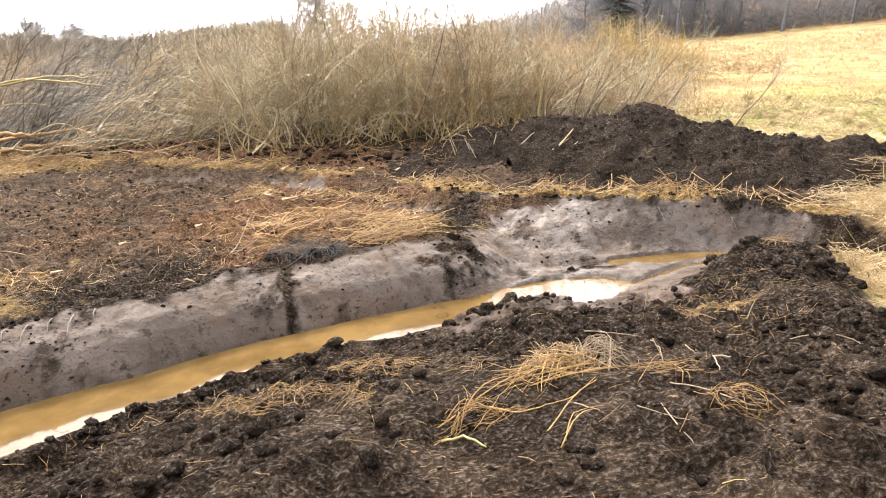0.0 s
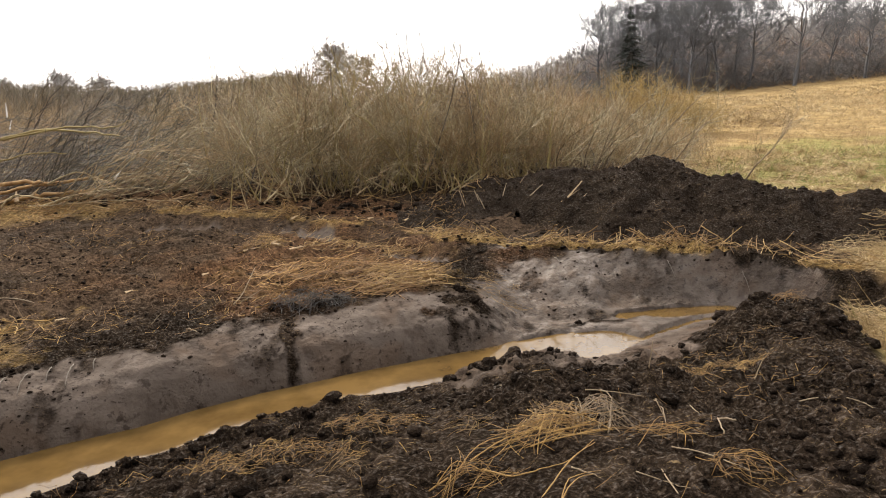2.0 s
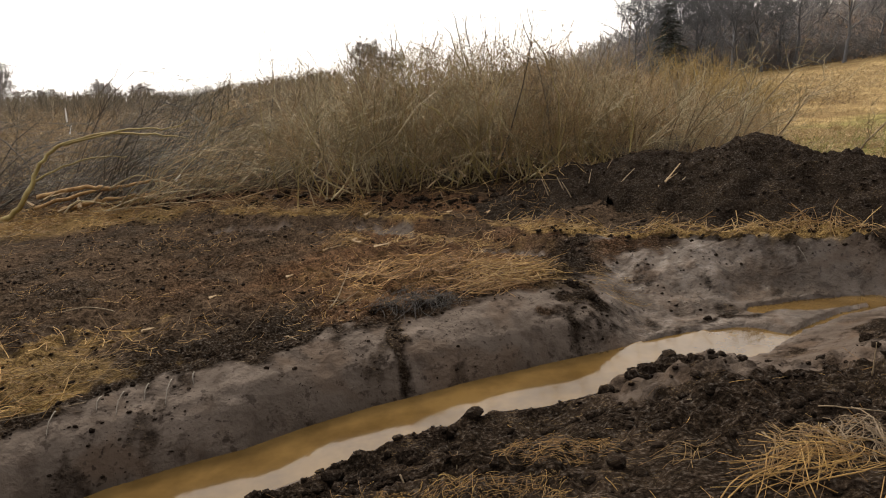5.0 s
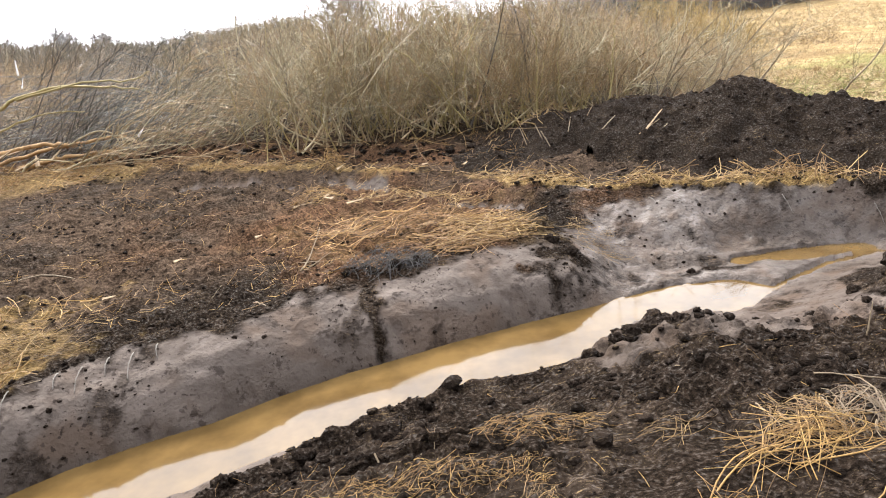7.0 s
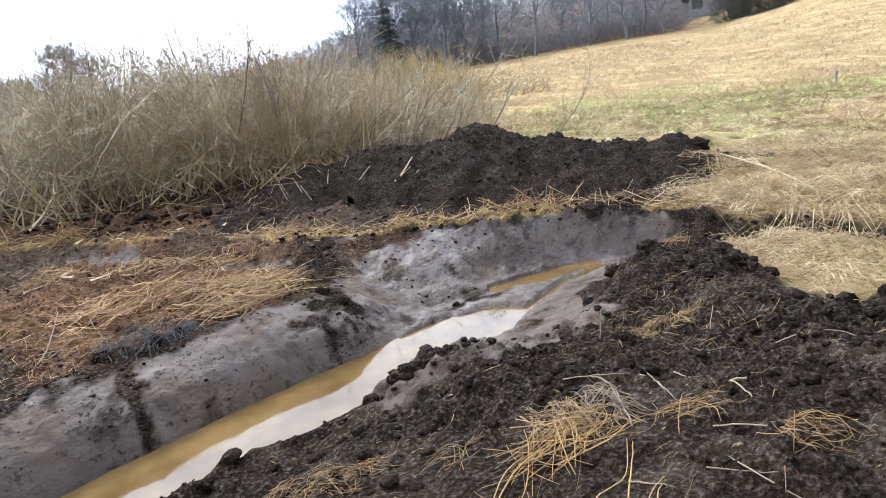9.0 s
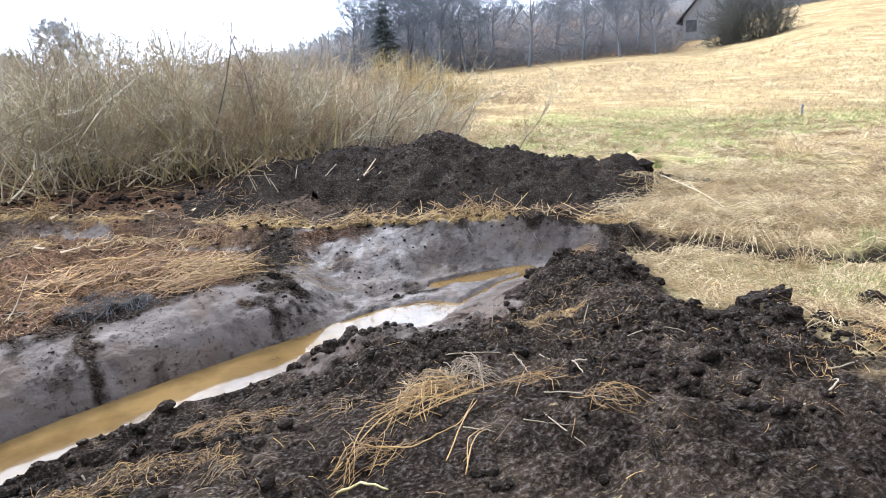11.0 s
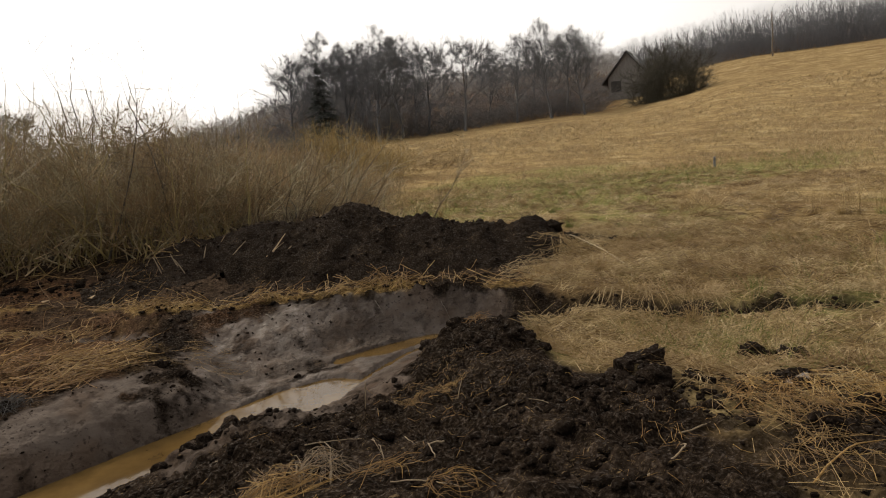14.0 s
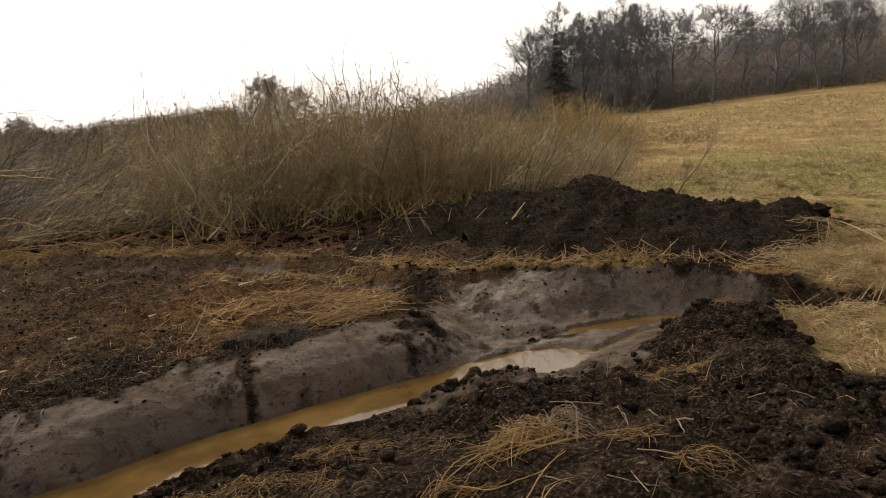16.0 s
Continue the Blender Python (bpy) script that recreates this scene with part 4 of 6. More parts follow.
def matted_tufts(n, box, strands, lo, hi, rad, seed):
    """Flattened tufts: the stalks of each lie over one way from a common foot."""
    r = np.random.default_rng(seed)
    cx, cy = scatter(n, *box, lambda a, b: meadow_share(a, b) ** 2 * (0.3 + 0.7 * sm(-0.08, 0.12, fbm(a, b, 0.8, 3, seed))), seed)
    m = len(cx)
    way = r.normal(0.1, 0.9, m) + (r.uniform(0, 1, m) < 0.5) * math.pi
    size = r.uniform(0.6, 1.3, m)
    who = np.repeat(np.arange(m), strands)
    N = len(who)
    x0, y0 = cx[who] + r.normal(0, 0.07, N) * size[who], cy[who] + r.normal(0, 0.07, N) * size[who]
    a, L = way[who] + r.normal(0, 0.45, N), r.uniform(lo, hi, N) * size[who]
    x1, y1 = x0 + L * np.cos(a), y0 + L * np.sin(a)
    z0, z1 = surface(x0, y0), surface(x1, y1)
    top = np.maximum(z0, z1) + np.abs(r.normal(0.05, 0.03, N)) * size[who]
    P = np.stack([np.stack([x0, y0, z0], -1), np.stack([x0 * 0.55 + x1 * 0.45, y0 * 0.55 + y1 * 0.45, top], -1), np.stack([x1, y1, z1 + np.abs(r.normal(0.0, 0.03, N))], -1)], 1)
    return tubes(P, rad * r.uniform(0.6, 1.4, N)[:, None] * np.array([1.0, 0.9, 0.4])[None], caps=False)


straw_stuff("matted_grass", "tufts of bleached grass lying over in the meadow", [matted_tufts(900, (3.4, 10, 1.5, 9), 26, 0.12, 0.38, 0.0024, 443), matted_tufts(1300, (6, 20, 2, 20), 16, 0.18, 0.5, 0.004, 444)], HAY, "grass")
straw_stuff("matted_grass", "tufts of brown dead grass lying over in the meadow", [matted_tufts(420, (3.4, 10, 1.5, 9), 22, 0.12, 0.36, 0.0024, 445), matted_tufts(700, (6, 20, 2, 20), 14, 0.18, 0.5, 0.004, 446)], STALK, "grass")

# tufts farther out, and fallen twigs at the thicket's foot
r = np.random.default_rng(430)
N = 12500
d, az = 15 + 75 * r.uniform(0, 1, N) ** 1.25, np.radians(r.uniform(17, 78, N))
x, y = d * np.sin(az) + 0.3, d * np.cos(az) + 0.2
lush = 0.85 * sm(6, 3, np.hypot((x - 16) / 2.2, (y - 16) / 0.9))
keep = (1 - lush) * meadow_share(x, y) * (0.25 + 0.75 * sm(-0.12, 0.15, fbm(x, y, 0.12, 4, 99))) > r.uniform(0, 1, N)
x, y, d = (np.repeat(v[keep], 4) for v in (x, y, d))
x, y = x + r.normal(0, 0.16, len(x)), y + r.normal(0, 0.16, len(x))
h = r.uniform(0.04, 0.13, len(x)) * (1 + d / 80)
tip = r.normal(0, 0.9, (len(x), 2)) * h[:, None]
z = ground_height(x, y)
P = np.stack([np.stack([x, y, z - 0.02], -1), np.stack([x + tip[:, 0], y + tip[:, 1], z + h], -1)], 1)
straw_stuff("grass_tufts", "matted dry grass tufts over the far meadow", [tubes(P, (0.0035 + 0.00034 * d)[:, None] * np.array([1.0, 0.3])[None], caps=False)], HAY, "grass")

x, y = scatter(6000, 4, 30, 11, 21, lambda a, b: meadow_share(a, b) * sm(6, 3, np.hypot((a - 16) / 2.2, (b - 16) / 0.9) + 3 * fbm(a, b, 0.5, 3, 107)), 434)
straw_stuff("green_grass", "band of fresh green grass across the meadow", [stalks(x, y, 0.08, 0.22, 0.006, 435, 0.02, 0.8, k=2)], GRASS, "grass")

x, y = scatter(450, -9.5, 3.2, 11.5, 15.6, lambda a, b: sm(0.1, 0.9, b - along(a, *STRAW_LINE)), 441)
straw_stuff("fallen_twigs", "fallen twigs and stems at the thicket's foot", [stalks(x, y, 0.2, 0.9, 0.006, 442, 0.06, 0.35)], STALK, "twigs")


# ---- shrubs ----
def side_shoots(r, P, per, wild, up, lo, hi, k, low=0.25, high=1.0):
    """Shoots that leave a set of stems (n, k, 3) at random places and bend upwards."""
    n, kk, _ = P.shape
    m = n * per
    who = np.repeat(np.arange(n), per)
    at = low + (high - low) * r.uniform(0, 1, m)
    i0 = np.minimum((at * (kk - 1)).astype(int), kk - 2)
    fr = (at * (kk - 1) - i0)[:, None]
    S = P[who, i0] * (1 - fr) + P[who, i0 + 1] * fr
    D = P[who, i0 + 1] - P[who, i0]
    D /= np.linalg.norm(D, axis=1, keepdims=True)
    D = D + r.normal(0, wild, (m, 3)) + np.array([0, 0, up])
    D /= np.linalg.norm(D, axis=1, keepdims=True)
    L = r.uniform(lo, hi, m)[:, None] * (1.15 - 0.5 * at)[:, None]
    t = np.linspace(0, 1, k)
    Q = S[:, None] + D[:, None] * (L * t)[:, :, None]
    if k > 2:
        Q[:, :, 2] += 0.12 * L * t ** 2
        Q[:, 1:] += r.normal(0, 0.02, (m, k - 1, 3)) * L[:, :, None]
    return Q


def shrub_batches(r, n, height, spread, rad, shoots, twigs, lean=(0, 0), wild=0.62, k=7):
    """Stems that rise and arch from one stool, their side shoots, and the fine twigs on those."""
    a, tilt = r.uniform(0, 6.283, n), np.abs(r.normal(0, spread, n))
    L = height * r.uniform(0.5, 1.0, n) * np.clip(1.1 - 0.45 * tilt, 0.5, 1.0)
    t = np.linspace(0, 1, k)
    bx, by = r.normal(0, 0.4, n), r.normal(0, 0.4, n)
    sway = r.normal(0, 0.14, (2, n))[:, :, None] * np.sin(t[None, None] * r.uniform(1.5, 4.2, (2, n))[:, :, None]) * L[None, :, None]
    out = L[:, None] * np.sin(tilt)[:, None] * t ** 1.2
    px = bx[:, None] + out * np.cos(a)[:, None] + lean[0] * L[:, None] * t ** 1.5 + sway[0]
    py = by[:, None] + out * np.sin(a)[:, None] + lean[1] * L[:, None] * t ** 1.5 + sway[1]
    pz = L[:, None] * np.cos(tilt)[:, None] * (t - 0.12 * t ** 3) - 0.06
    P = np.stack([px, py, pz], -1)
    P[:, 1:] += r.normal(0, 0.012, (n, k - 1, 3)) * height / 2.6
    R = rad * r.uniform(0.5, 1.3, n)[:, None] * (1.0 - 0.8 * t)[None]
    B = side_shoots(r, P, shoots, wild * 1.25, 0.06, 0.16 * height, 0.44 * height, 5, 0.3, 0.97)
    T = side_shoots(r, B, twigs, wild * 1.4, 0.04, 0.06 * height, 0.24 * height, 3, 0.12, 0.97)
    T2 = side_shoots(r, P, twigs, wild * 1.4, 0.06, 0.08 * height, 0.28 * height, 3, 0.42, 1.0)
    fine = np.concatenate([T, T2])
    shoot = tubes(B, rad * 0.4 * r.uniform(0.6, 1.3, len(B))[:, None] * np.linspace(1, 0.3, 5)[None], caps=False)
    return (P, R), joined([shoot, tubes(fine, rad * 0.24 * r.uniform(0.6, 1.2, len(fine))[:, None] * np.array([1, 0.7, 0.2])[None], caps=False)])


def willow(name, r, n, height, spread, rad, shoots, twigs, stem_mat, twig_mat, label, lean=(0, 0), split=False, wild=0.62):
    bush = empty(name)
    stems, crown = shrub_batches(r, n, height, spread, rad, shoots, twigs, lean, wild)
    P, R = stems
    if split:
        for k in range(n):
            part("stem", mesh_from("stem", *tubes(P[k:k + 1], R[k:k + 1], 5), stem_mat), bush)
    else:
        tagged(part("stool", mesh_from("stool", *tubes(P, R, caps=False), stem_mat), bush), kind="stuff")
    part("crown", mesh_from("crown", *crown, twig_mat), bush)
    return tagged(bush, label, "bush")


r = np.random.default_rng(500)
KINDS = [
    willow("willow_bush", r, 9, 2.6, 0.5, 0.0115, 8, 5, OLIVE, RUSSET, "bare russet willow bush with dense thin twigs"),
    willow("willow_bush", r, 9, 2.5, 0.62, 0.012, 8, 5, DUSK, OLIVE, "bare olive-brown willow bush with tangled stems"),
    willow("willow_bush", r, 10, 2.3, 0.6, 0.011, 8, 5, OLIVE, RUSSET, "bare reddish willow bush, low and dense"),
    willow("willow_bush", r, 6, 2.9, 0.5, 0.014, 9, 6, DUSK, TWIG, "tall bare willow bush with branching stems", wild=0.75),
    willow("leaning_willow_bush", r, 11, 2.5, 0.45, 0.0085, 9, 6, OLIVE, OLIVE, "bare willow bush pushed over to one side", (0.85, 0.1), wild=0.5),
]
SAPLING = willow("willow_sapling", r, 3, 3.2, 0.28, 0.0135, 9, 8, LIVEBARK, OLIVE, "tall forked willow sapling above the thicket", wild=0.6)
FORKED = willow("forked_willow", r, 4, 2.9, 0.42, 0.02, 4, 4, PALEBARK, OLIVE, "forked willow with pale leaning stems at the thicket's edge", wild=0.7)
YELLOW_BUSH = willow("yellow_willow_bush", r, 22, 2.6, 0.5, 0.014, 7, 5, YELLOW, YELLOW, "yellow-twigged bare willow bush at the field edge")
CLUMP = willow("willow_stool", r, 8, 2.4, 0.4, 0.0125, 6, 5, LIVEBARK, RUSSET, "stool of thick pale curving willow stems", split=True)
PLACED = set()


def plant(kind, x, y, size, turn, group):
    m = Matrix.Translation((x, y, on_ground(x, y))) @ Euler((0, 0, turn)).to_matrix().to_4x4() @ Matrix.Scale(size, 4)
    if kind not in PLACED:
        PLACED.add(kind)
        kind.matrix_world = m
        return tagged(kind, group=group)
    c = copy_thing(kind, Matrix.Identity(4))
    c.matrix_basis = m
    return tagged(c, group=group)


def thicket():
    r = np.random.default_rng(510)
    for row, (d, step) in enumerate(((15.0, 2.8), (16.2, 2.8), (17.6, 2.8), (19.2, 2.8), (21.5, 3.2), (25.0, 4.2), (31, 5.2))):
        az = -16.0
        while az < along(row, (0, 14), (3, 21), (5, 23), (7, 24)):
            if not (row < 2 and az < -9) and az > -14:
                a = radians(az + r.uniform(-1, 1))
                rr = d + r.uniform(-0.6, 0.6) - (0.7 if az > 4 and row == 0 else 0)
                x, y = rr * math.sin(a), rr * math.cos(a)
                top = along(az, (-14, 1.46), (-9, 1.5), (-5, 1.48), (0, 1.52), (8, 1.5), (13, 1.24), (18, 0.92), (24, 0.72))
                if row > 4:
                    top = top * along(row, (4, 1.0), (7, 1.3))
                odds = (0.20, 0.27, 0.12, 0.16, 0.25) if az < -4 and row < 5 else (0.36, 0.24, 0.26, 0.14, 0.0)
                k = int(r.choice(5, p=odds))
                plant(KINDS[k], x, y, top * r.uniform(0.8, 1.07), r.uniform(-0.5, 0.5) if k == 4 else r.uniform(0, 6.28), "willow thicket")
            az += step * r.uniform(0.75, 1.25)
    for d in (23.5, 26.5, 30, 34.5, 40):
        az = -49.0
        while az < -11:
            a, rr = radians(az + r.uniform(-0.8, 0.8)), d + r.uniform(-1.2, 1.2)
            x, y = rr * math.sin(a), rr * math.cos(a)
            el = along(az, (-46, 4.0), (-34, 3.3), (-25, 2.9), (-19, 2.4), (-14, 2.9), (-9, 3.4)) - 1.3 * r.uniform() ** 2
            plant(KINDS[int(r.choice(4, p=(0.2, 0.4, 0.15, 0.25)))], x, y, (1.7 + rr * math.tan(radians(el)) - on_ground(x, y)) / 2.35, r.uniform(0, 6.28), "willow thicket beyond the felled brush")
            az += 60.0 / d * r.uniform(0.8, 1.2)
    for az, d, s in ((-11.5, 16.2, 0.75), (-8.2, 15.6, 0.85), (-5.5, 15.0, 0.95), (-3.0, 14.6, 1.05), (-1.0, 14.5, 1.1), (1.4, 14.2, 1.1), (3.6, 14.2, 1.15), (5.6, 14.0, 1.05), (7.8, 13.9, 1.0), (9.8, 13.8, 0.95), (11.6, 13.9, 0.9), (13.6, 14.2, 0.85), (15.5, 14.8, 0.75)):
        x, y = d * math.sin(radians(az)), d * math.cos(radians(az))
        plant(CLUMP, x, y, s, az * 1.9, "willow stools along the thicket's edge")
    for k in range(16):
        a, rr = radians(r.uniform(11, 22)), r.uniform(15.5, 30)
        plant(KINDS[int(r.choice(3))], rr * math.sin(a), rr * math.cos(a), r.uniform(0.62, 0.8) * along(rr, (15, 0.9), (30, 1.1)), r.uniform(0, 6.28), "willow thicket")
    for az, d, s in ((-13, 18.0, 0.8), (-10.5, 17.0, 0.9), (-6, 16.4, 0.95), (-2.4, 15.4, 1.0), (1.0, 15.0, 1.05), (3.2, 16.0, 1.05), (5.5, 15.2, 1.02), (9.0, 15.5, 0.95), (12.5, 15.0, 0.75)):
        x, y = d * math.sin(radians(az)), d * math.cos(radians(az))
        plant(SAPLING, x, y, s * 1.28, az * 2.3, "saplings in the thicket")
    for k in range(32):
        a, rr = radians(-10 + 25 * (k + r.uniform()) / 32), r.uniform(13.5, 14.8)
        x, y = rr * math.sin(a), rr * math.cos(a)
        plant(FORKED if k % 4 else SAPLING, x, y, r.uniform(0.8, 1.25), r.uniform(0, 6.28), "saplings in the thicket")
    for k in range(75):
        az, rr = 13 + 13.5 * r.uniform() ** 0.9, r.uniform(14.5, 29)
        top = along(az, (13, 3.2), (17, 1.4), (20, 0.0), (23.5, -0.9), (27, -2.6)) + r.uniform(-1.2, 0.3)
        x, y = rr * math.sin(radians(az)), rr * math.cos(radians(az))
        size = (1.7 + rr * math.tan(radians(top)) - on_ground(x, y)) / 2.5
        plant(KINDS[int(r.choice((0, 0, 2, 1)))], x, y, max(size, 0.3), r.uniform(0, 6.28), "willow thicket")
    for az, d, s in ((19.6, 34, 1.35), (20.6, 35, 1.4), (21.6, 36, 1.42), (22.6, 35, 1.3), (23.6, 37, 1.3), (24.5, 36, 1.15), (25.4, 38, 1.1), (26.4, 37, 0.95), (27.3, 38, 0.8)):
        plant(YELLOW_BUSH, d * math.sin(radians(az)) + 0.1, d * math.cos(radians(az)), s, az * 1.7, "yellow willows by the field")


thicket()


# ---- trees ----
def tree_tubes(r, height, trunk_r, bole, limbs, wide, upward, depth, fine_r):
    """A bare tree that forks again and again: trunk tubes and crown tubes."""
    trunk, crown, fine = [], [], []

    def way_off(d, angle):
        side = Vector((r.normal(), r.normal(), r.normal()))
        side = (side - d * side.dot(d)).normalized()
        return (d * math.cos(angle) + side * math.sin(angle)).normalized()

    def limb(p, d, length, rad, level):
        pts, q = [p], Vector(d)
        for k in range(3):
            q = (q + Vector((r.normal(0, 0.14), r.normal(0, 0.14), upward * 0.1 + r.normal(0, 0.1)))).normalized()
            pts.append(pts[-1] + q * length / 3)
        crown.append((np.array([v[:] for v in pts]), rad * np.array([1.0, 0.85, 0.7, 0.5])))
        for k in range(3 if level < depth else 13):
            t = 1.0 if k == 0 else r.uniform(0.3, 1.0)
            i = min(int(t * 3), 2)
            s = pts[i].lerp(pts[i + 1], t * 3 - i)
            e = way_off(q, radians(r.uniform(12, 30) if k == 0 else r.uniform(32, 68)))
            if level < depth:
                limb(s, e, length * r.uniform(0.6, 0.82), max(rad * 0.58, fine_r), level + 1)
            else:
                l = length * r.uniform(0.6, 1.3)
                m = s + e * l * 0.5
                fine.append((np.array([s[:], m[:], (m + (e + Vector((r.normal(0, 0.2), r.normal(0, 0.2), 0.25))) * l * 0.5)[:]]), fine_r * np.array([0.85, 0.6, 0.25])))

    pts = [Vector((0, 0, -0.3))]
    for k in range(5):
        pts.append(pts[-1] + Vector((r.normal(0, 0.02), r.normal(0, 0.02), 0.2)) * height * 0.7)
    trunk.append((np.array([v[:] for v in pts]), trunk_r * np.array([1.15, 0.9, 0.75, 0.55, 0.35, 0.15])))
    for k in range(limbs):
        t = bole + (1 - bole) * (k + r.uniform(0, 1)) / limbs
        i = min(int(t * 5), 4)
        s = pts[i].lerp(pts[i + 1], t * 5 - i)
        u = (t - bole) / (1 - bole)
        out = radians(along(u, (0, 62), (0.5, 46), (1, 18)) * wide * r.uniform(0.8, 1.15))
        a = k * 2.4 + r.uniform(-0.5, 0.5)
        d = Vector((math.cos(a) * math.sin(out), math.sin(a) * math.sin(out), math.cos(out)))
        limb(s, d, height * along(u, (0, 0.23), (0.35, 0.25), (1, 0.13)) * r.uniform(0.8, 1.15), trunk_r * along(u, (0, 0.5), (1, 0.24)), 1)
    a, b, c = [tubes(np.array([p for p, _ in seq]), np.array([q for _, q in seq]), caps=False) for seq in (trunk, crown, fine)]
    return a, joined([b, c])


def bare_tree(name, r, height, trunk_r, label, bole=0.35, limbs=9, wide=1.0, upward=0.5, depth=3, fine_r=0.019, mat=None):
    t = empty(name)
    a, b = tree_tubes(r, height, trunk_r, bole, limbs, wide, upward, depth, fine_r)
    part("trunk", mesh_from("trunk", *a, mat or BARK), t)
    part("crown", mesh_from("crown", *b, mat or BARK), t)
    t["tall"] = float(np.quantile(b[0][:, 2], 0.995))
    return tagged(t, label, "tree")


r = np.random.default_rng(600)
TREES = [
    bare_tree("bare_tree", r, 13.0, 0.24, "bare broad-crowned deciduous tree with dark trunk", 0.3, 11, depth=4, fine_r=0.014),
    bare_tree("bare_tree", r, 13.0, 0.22, "bare slender deciduous tree with upright branches", 0.32, 11, 0.75, 0.7, 4, 0.014),
    bare_tree("bare_tree", r, 12.0, 0.22, "bare spreading deciduous tree, grey in haze", 0.4, 9, 1.05, depth=4, fine_r=0.014),
]
ALDER = bare_tree("conical_bare_tree", r, 13.0, 0.17, "narrow conical bare tree at the end of the row", 0.2, 22, 1.2, 0.1, 2)
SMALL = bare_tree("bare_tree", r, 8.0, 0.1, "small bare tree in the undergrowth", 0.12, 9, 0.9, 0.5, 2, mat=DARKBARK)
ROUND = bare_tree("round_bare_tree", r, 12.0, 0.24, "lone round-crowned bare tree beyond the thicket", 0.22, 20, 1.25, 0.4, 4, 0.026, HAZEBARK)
BIRCH = bare_tree("slim_bare_tree", r, 12.0, 0.10, "slim bare tree at the edge of a wood", 0.35, 14, 0.6, 0.7, 1)


def fir_tree():
    r = np.random.default_rng(620)
    t = empty("fir_tree")
    part("trunk", mesh_from("trunk", *tubes(np.array([[(0, 0, -0.2), (0, 0, 5), (0, 0, 10.5)]], float), np.array([[0.2, 0.13, 0.03]])), BARK), t)
    lines = []
    for z in np.arange(1.2, 10.4, 0.28):
        for k in range(11):
            z = z + r.uniform(-0.12, 0.12)
            a, l = r.uniform(0, 6.28), (10.8 - z) * 0.24 * r.uniform(0.45, 1.15) + 0.15
            d = np.array([math.cos(a), math.sin(a)])
            pts = [np.array([*(d * l * s), z + 0.12 * l * s - 0.38 * l * s * s]) for s in (0, 0.5, 1.0)]
            lines.append(np.array(pts))
            for q in range(5):
                s = r.uniform(0.3, 0.95)
                b = a + r.choice((-1, 1)) * r.uniform(0.6, 1.1)
                st = np.array([*(d * l * s), z + 0.12 * l * s - 0.38 * l * s * s])
                e = st + np.array([math.cos(b), math.sin(b), -0.25]) * l * 0.32
                lines.append(np.array([st, (st + e) / 2, e]))
    P = np.array(lines)
    part("needles", mesh_from("needles", *tubes(P, np.tile(np.array([0.05, 0.07, 0.02]), (len(P), 1))), FIR), t)
    return tagged(t, "dark green fir among bare trees", "tree")


def polar(az, dist):
    return dist * math.sin(radians(az)) + 0.3, dist * math.cos(radians(az)) + 0.2


def wood():
    r = np.random.default_rng(630)
    for az, el, d, k in ((18.0, 7.6, 118, ALDER), (20.4, 8.5, 116, TREES[1]), (22.8, 7.6, 118, TREES[0]), (25.3, 8.8, 112, TREES[0]), (27.4, 7.7, 114, TREES[1]), (29.6, 7.1, 116, TREES[2]), (32.7, 7.3, 110, TREES[2]), (34.9, 6.2, 124, TREES[1]), (37.2, 6.7, 114, TREES[0]), (40.1, 7.7, 110, TREES[1]), (41.4, 6.6, 118, TREES[2]), (42.8, 6.9, 111, TREES[1]), (23.9, 7.4, 124, TREES[1]), (26.4, 7.4, 126, TREES[2]), (21.6, 6.6, 128, TREES[2]), (28.6, 6.4, 126, TREES[0]), (19.3, 6.4, 124, TREES[1]), (24.7, 6.6, 130, TREES[0]), (38.6, 5.4, 128, TREES[2])):
        x, y = polar(az, d)
        plant(k, x, y, (1.7 + d * math.tan(radians(el + 0.25)) - on_ground(x, y)) / k["tall"], az * 2.1, "trees along the field")
    for n in range(70):
        az, d = 12 + 32 * r.uniform(0, 1) ** 1.2, r.uniform(114, 170)
        x, y = polar(az, d)
        plant(SMALL, x, y, r.uniform(0.6, 1.1) * along(az, (9, 0.5), (17, 0.6), (20, 1.05), (28, 0.9), (31, 0.3), (44, 0.25)), r.uniform(0, 6.28), "undergrowth on the slope")
    for n in range(55):
        az = r.uniform(46.5, 78)
        d = along(az, (47, 184), (55, 164), (76, 149)) + 16 * r.uniform(0, 1)
        x, y = polar(az, d)
        z = on_ground(x, y)
        el = along(az, (47, 4.9), (53, 5.7), (58, 5.0), (62, 5.9), (76, 6.2)) * r.uniform(0.86, 1.03)
        plant(BIRCH, x, y, max(0.3, (1.7 + d * math.tan(radians(el)) - z) / BIRCH["tall"]), r.uniform(0, 6.28), "wood above the meadow")
    x, y = polar(20.8, 114)
    f = fir_tree()
    f.matrix_world = Matrix.Translation((x, y, on_ground(x, y))) @ Matrix.Scale((1.7 + 114 * math.tan(radians(6.5)) - on_ground(x, y)) / 10.5, 4)
    for az, el, d in ((-3.6, 5.25, 120), (-31.0, 5.6, 105), (-33.2, 4.7, 110), (-24.0, 3.7, 130), (-28.0, 3.4, 140), (-21.5, 3.3, 140), (-36.5, 4.0, 120)):
        x, y = polar(az, d)
        plant(ROUND, x, y, (1.7 + d * math.tan(radians(el)) - on_ground(x, y)) / ROUND["tall"], az, "lone trees beyond the thicket")


wood()


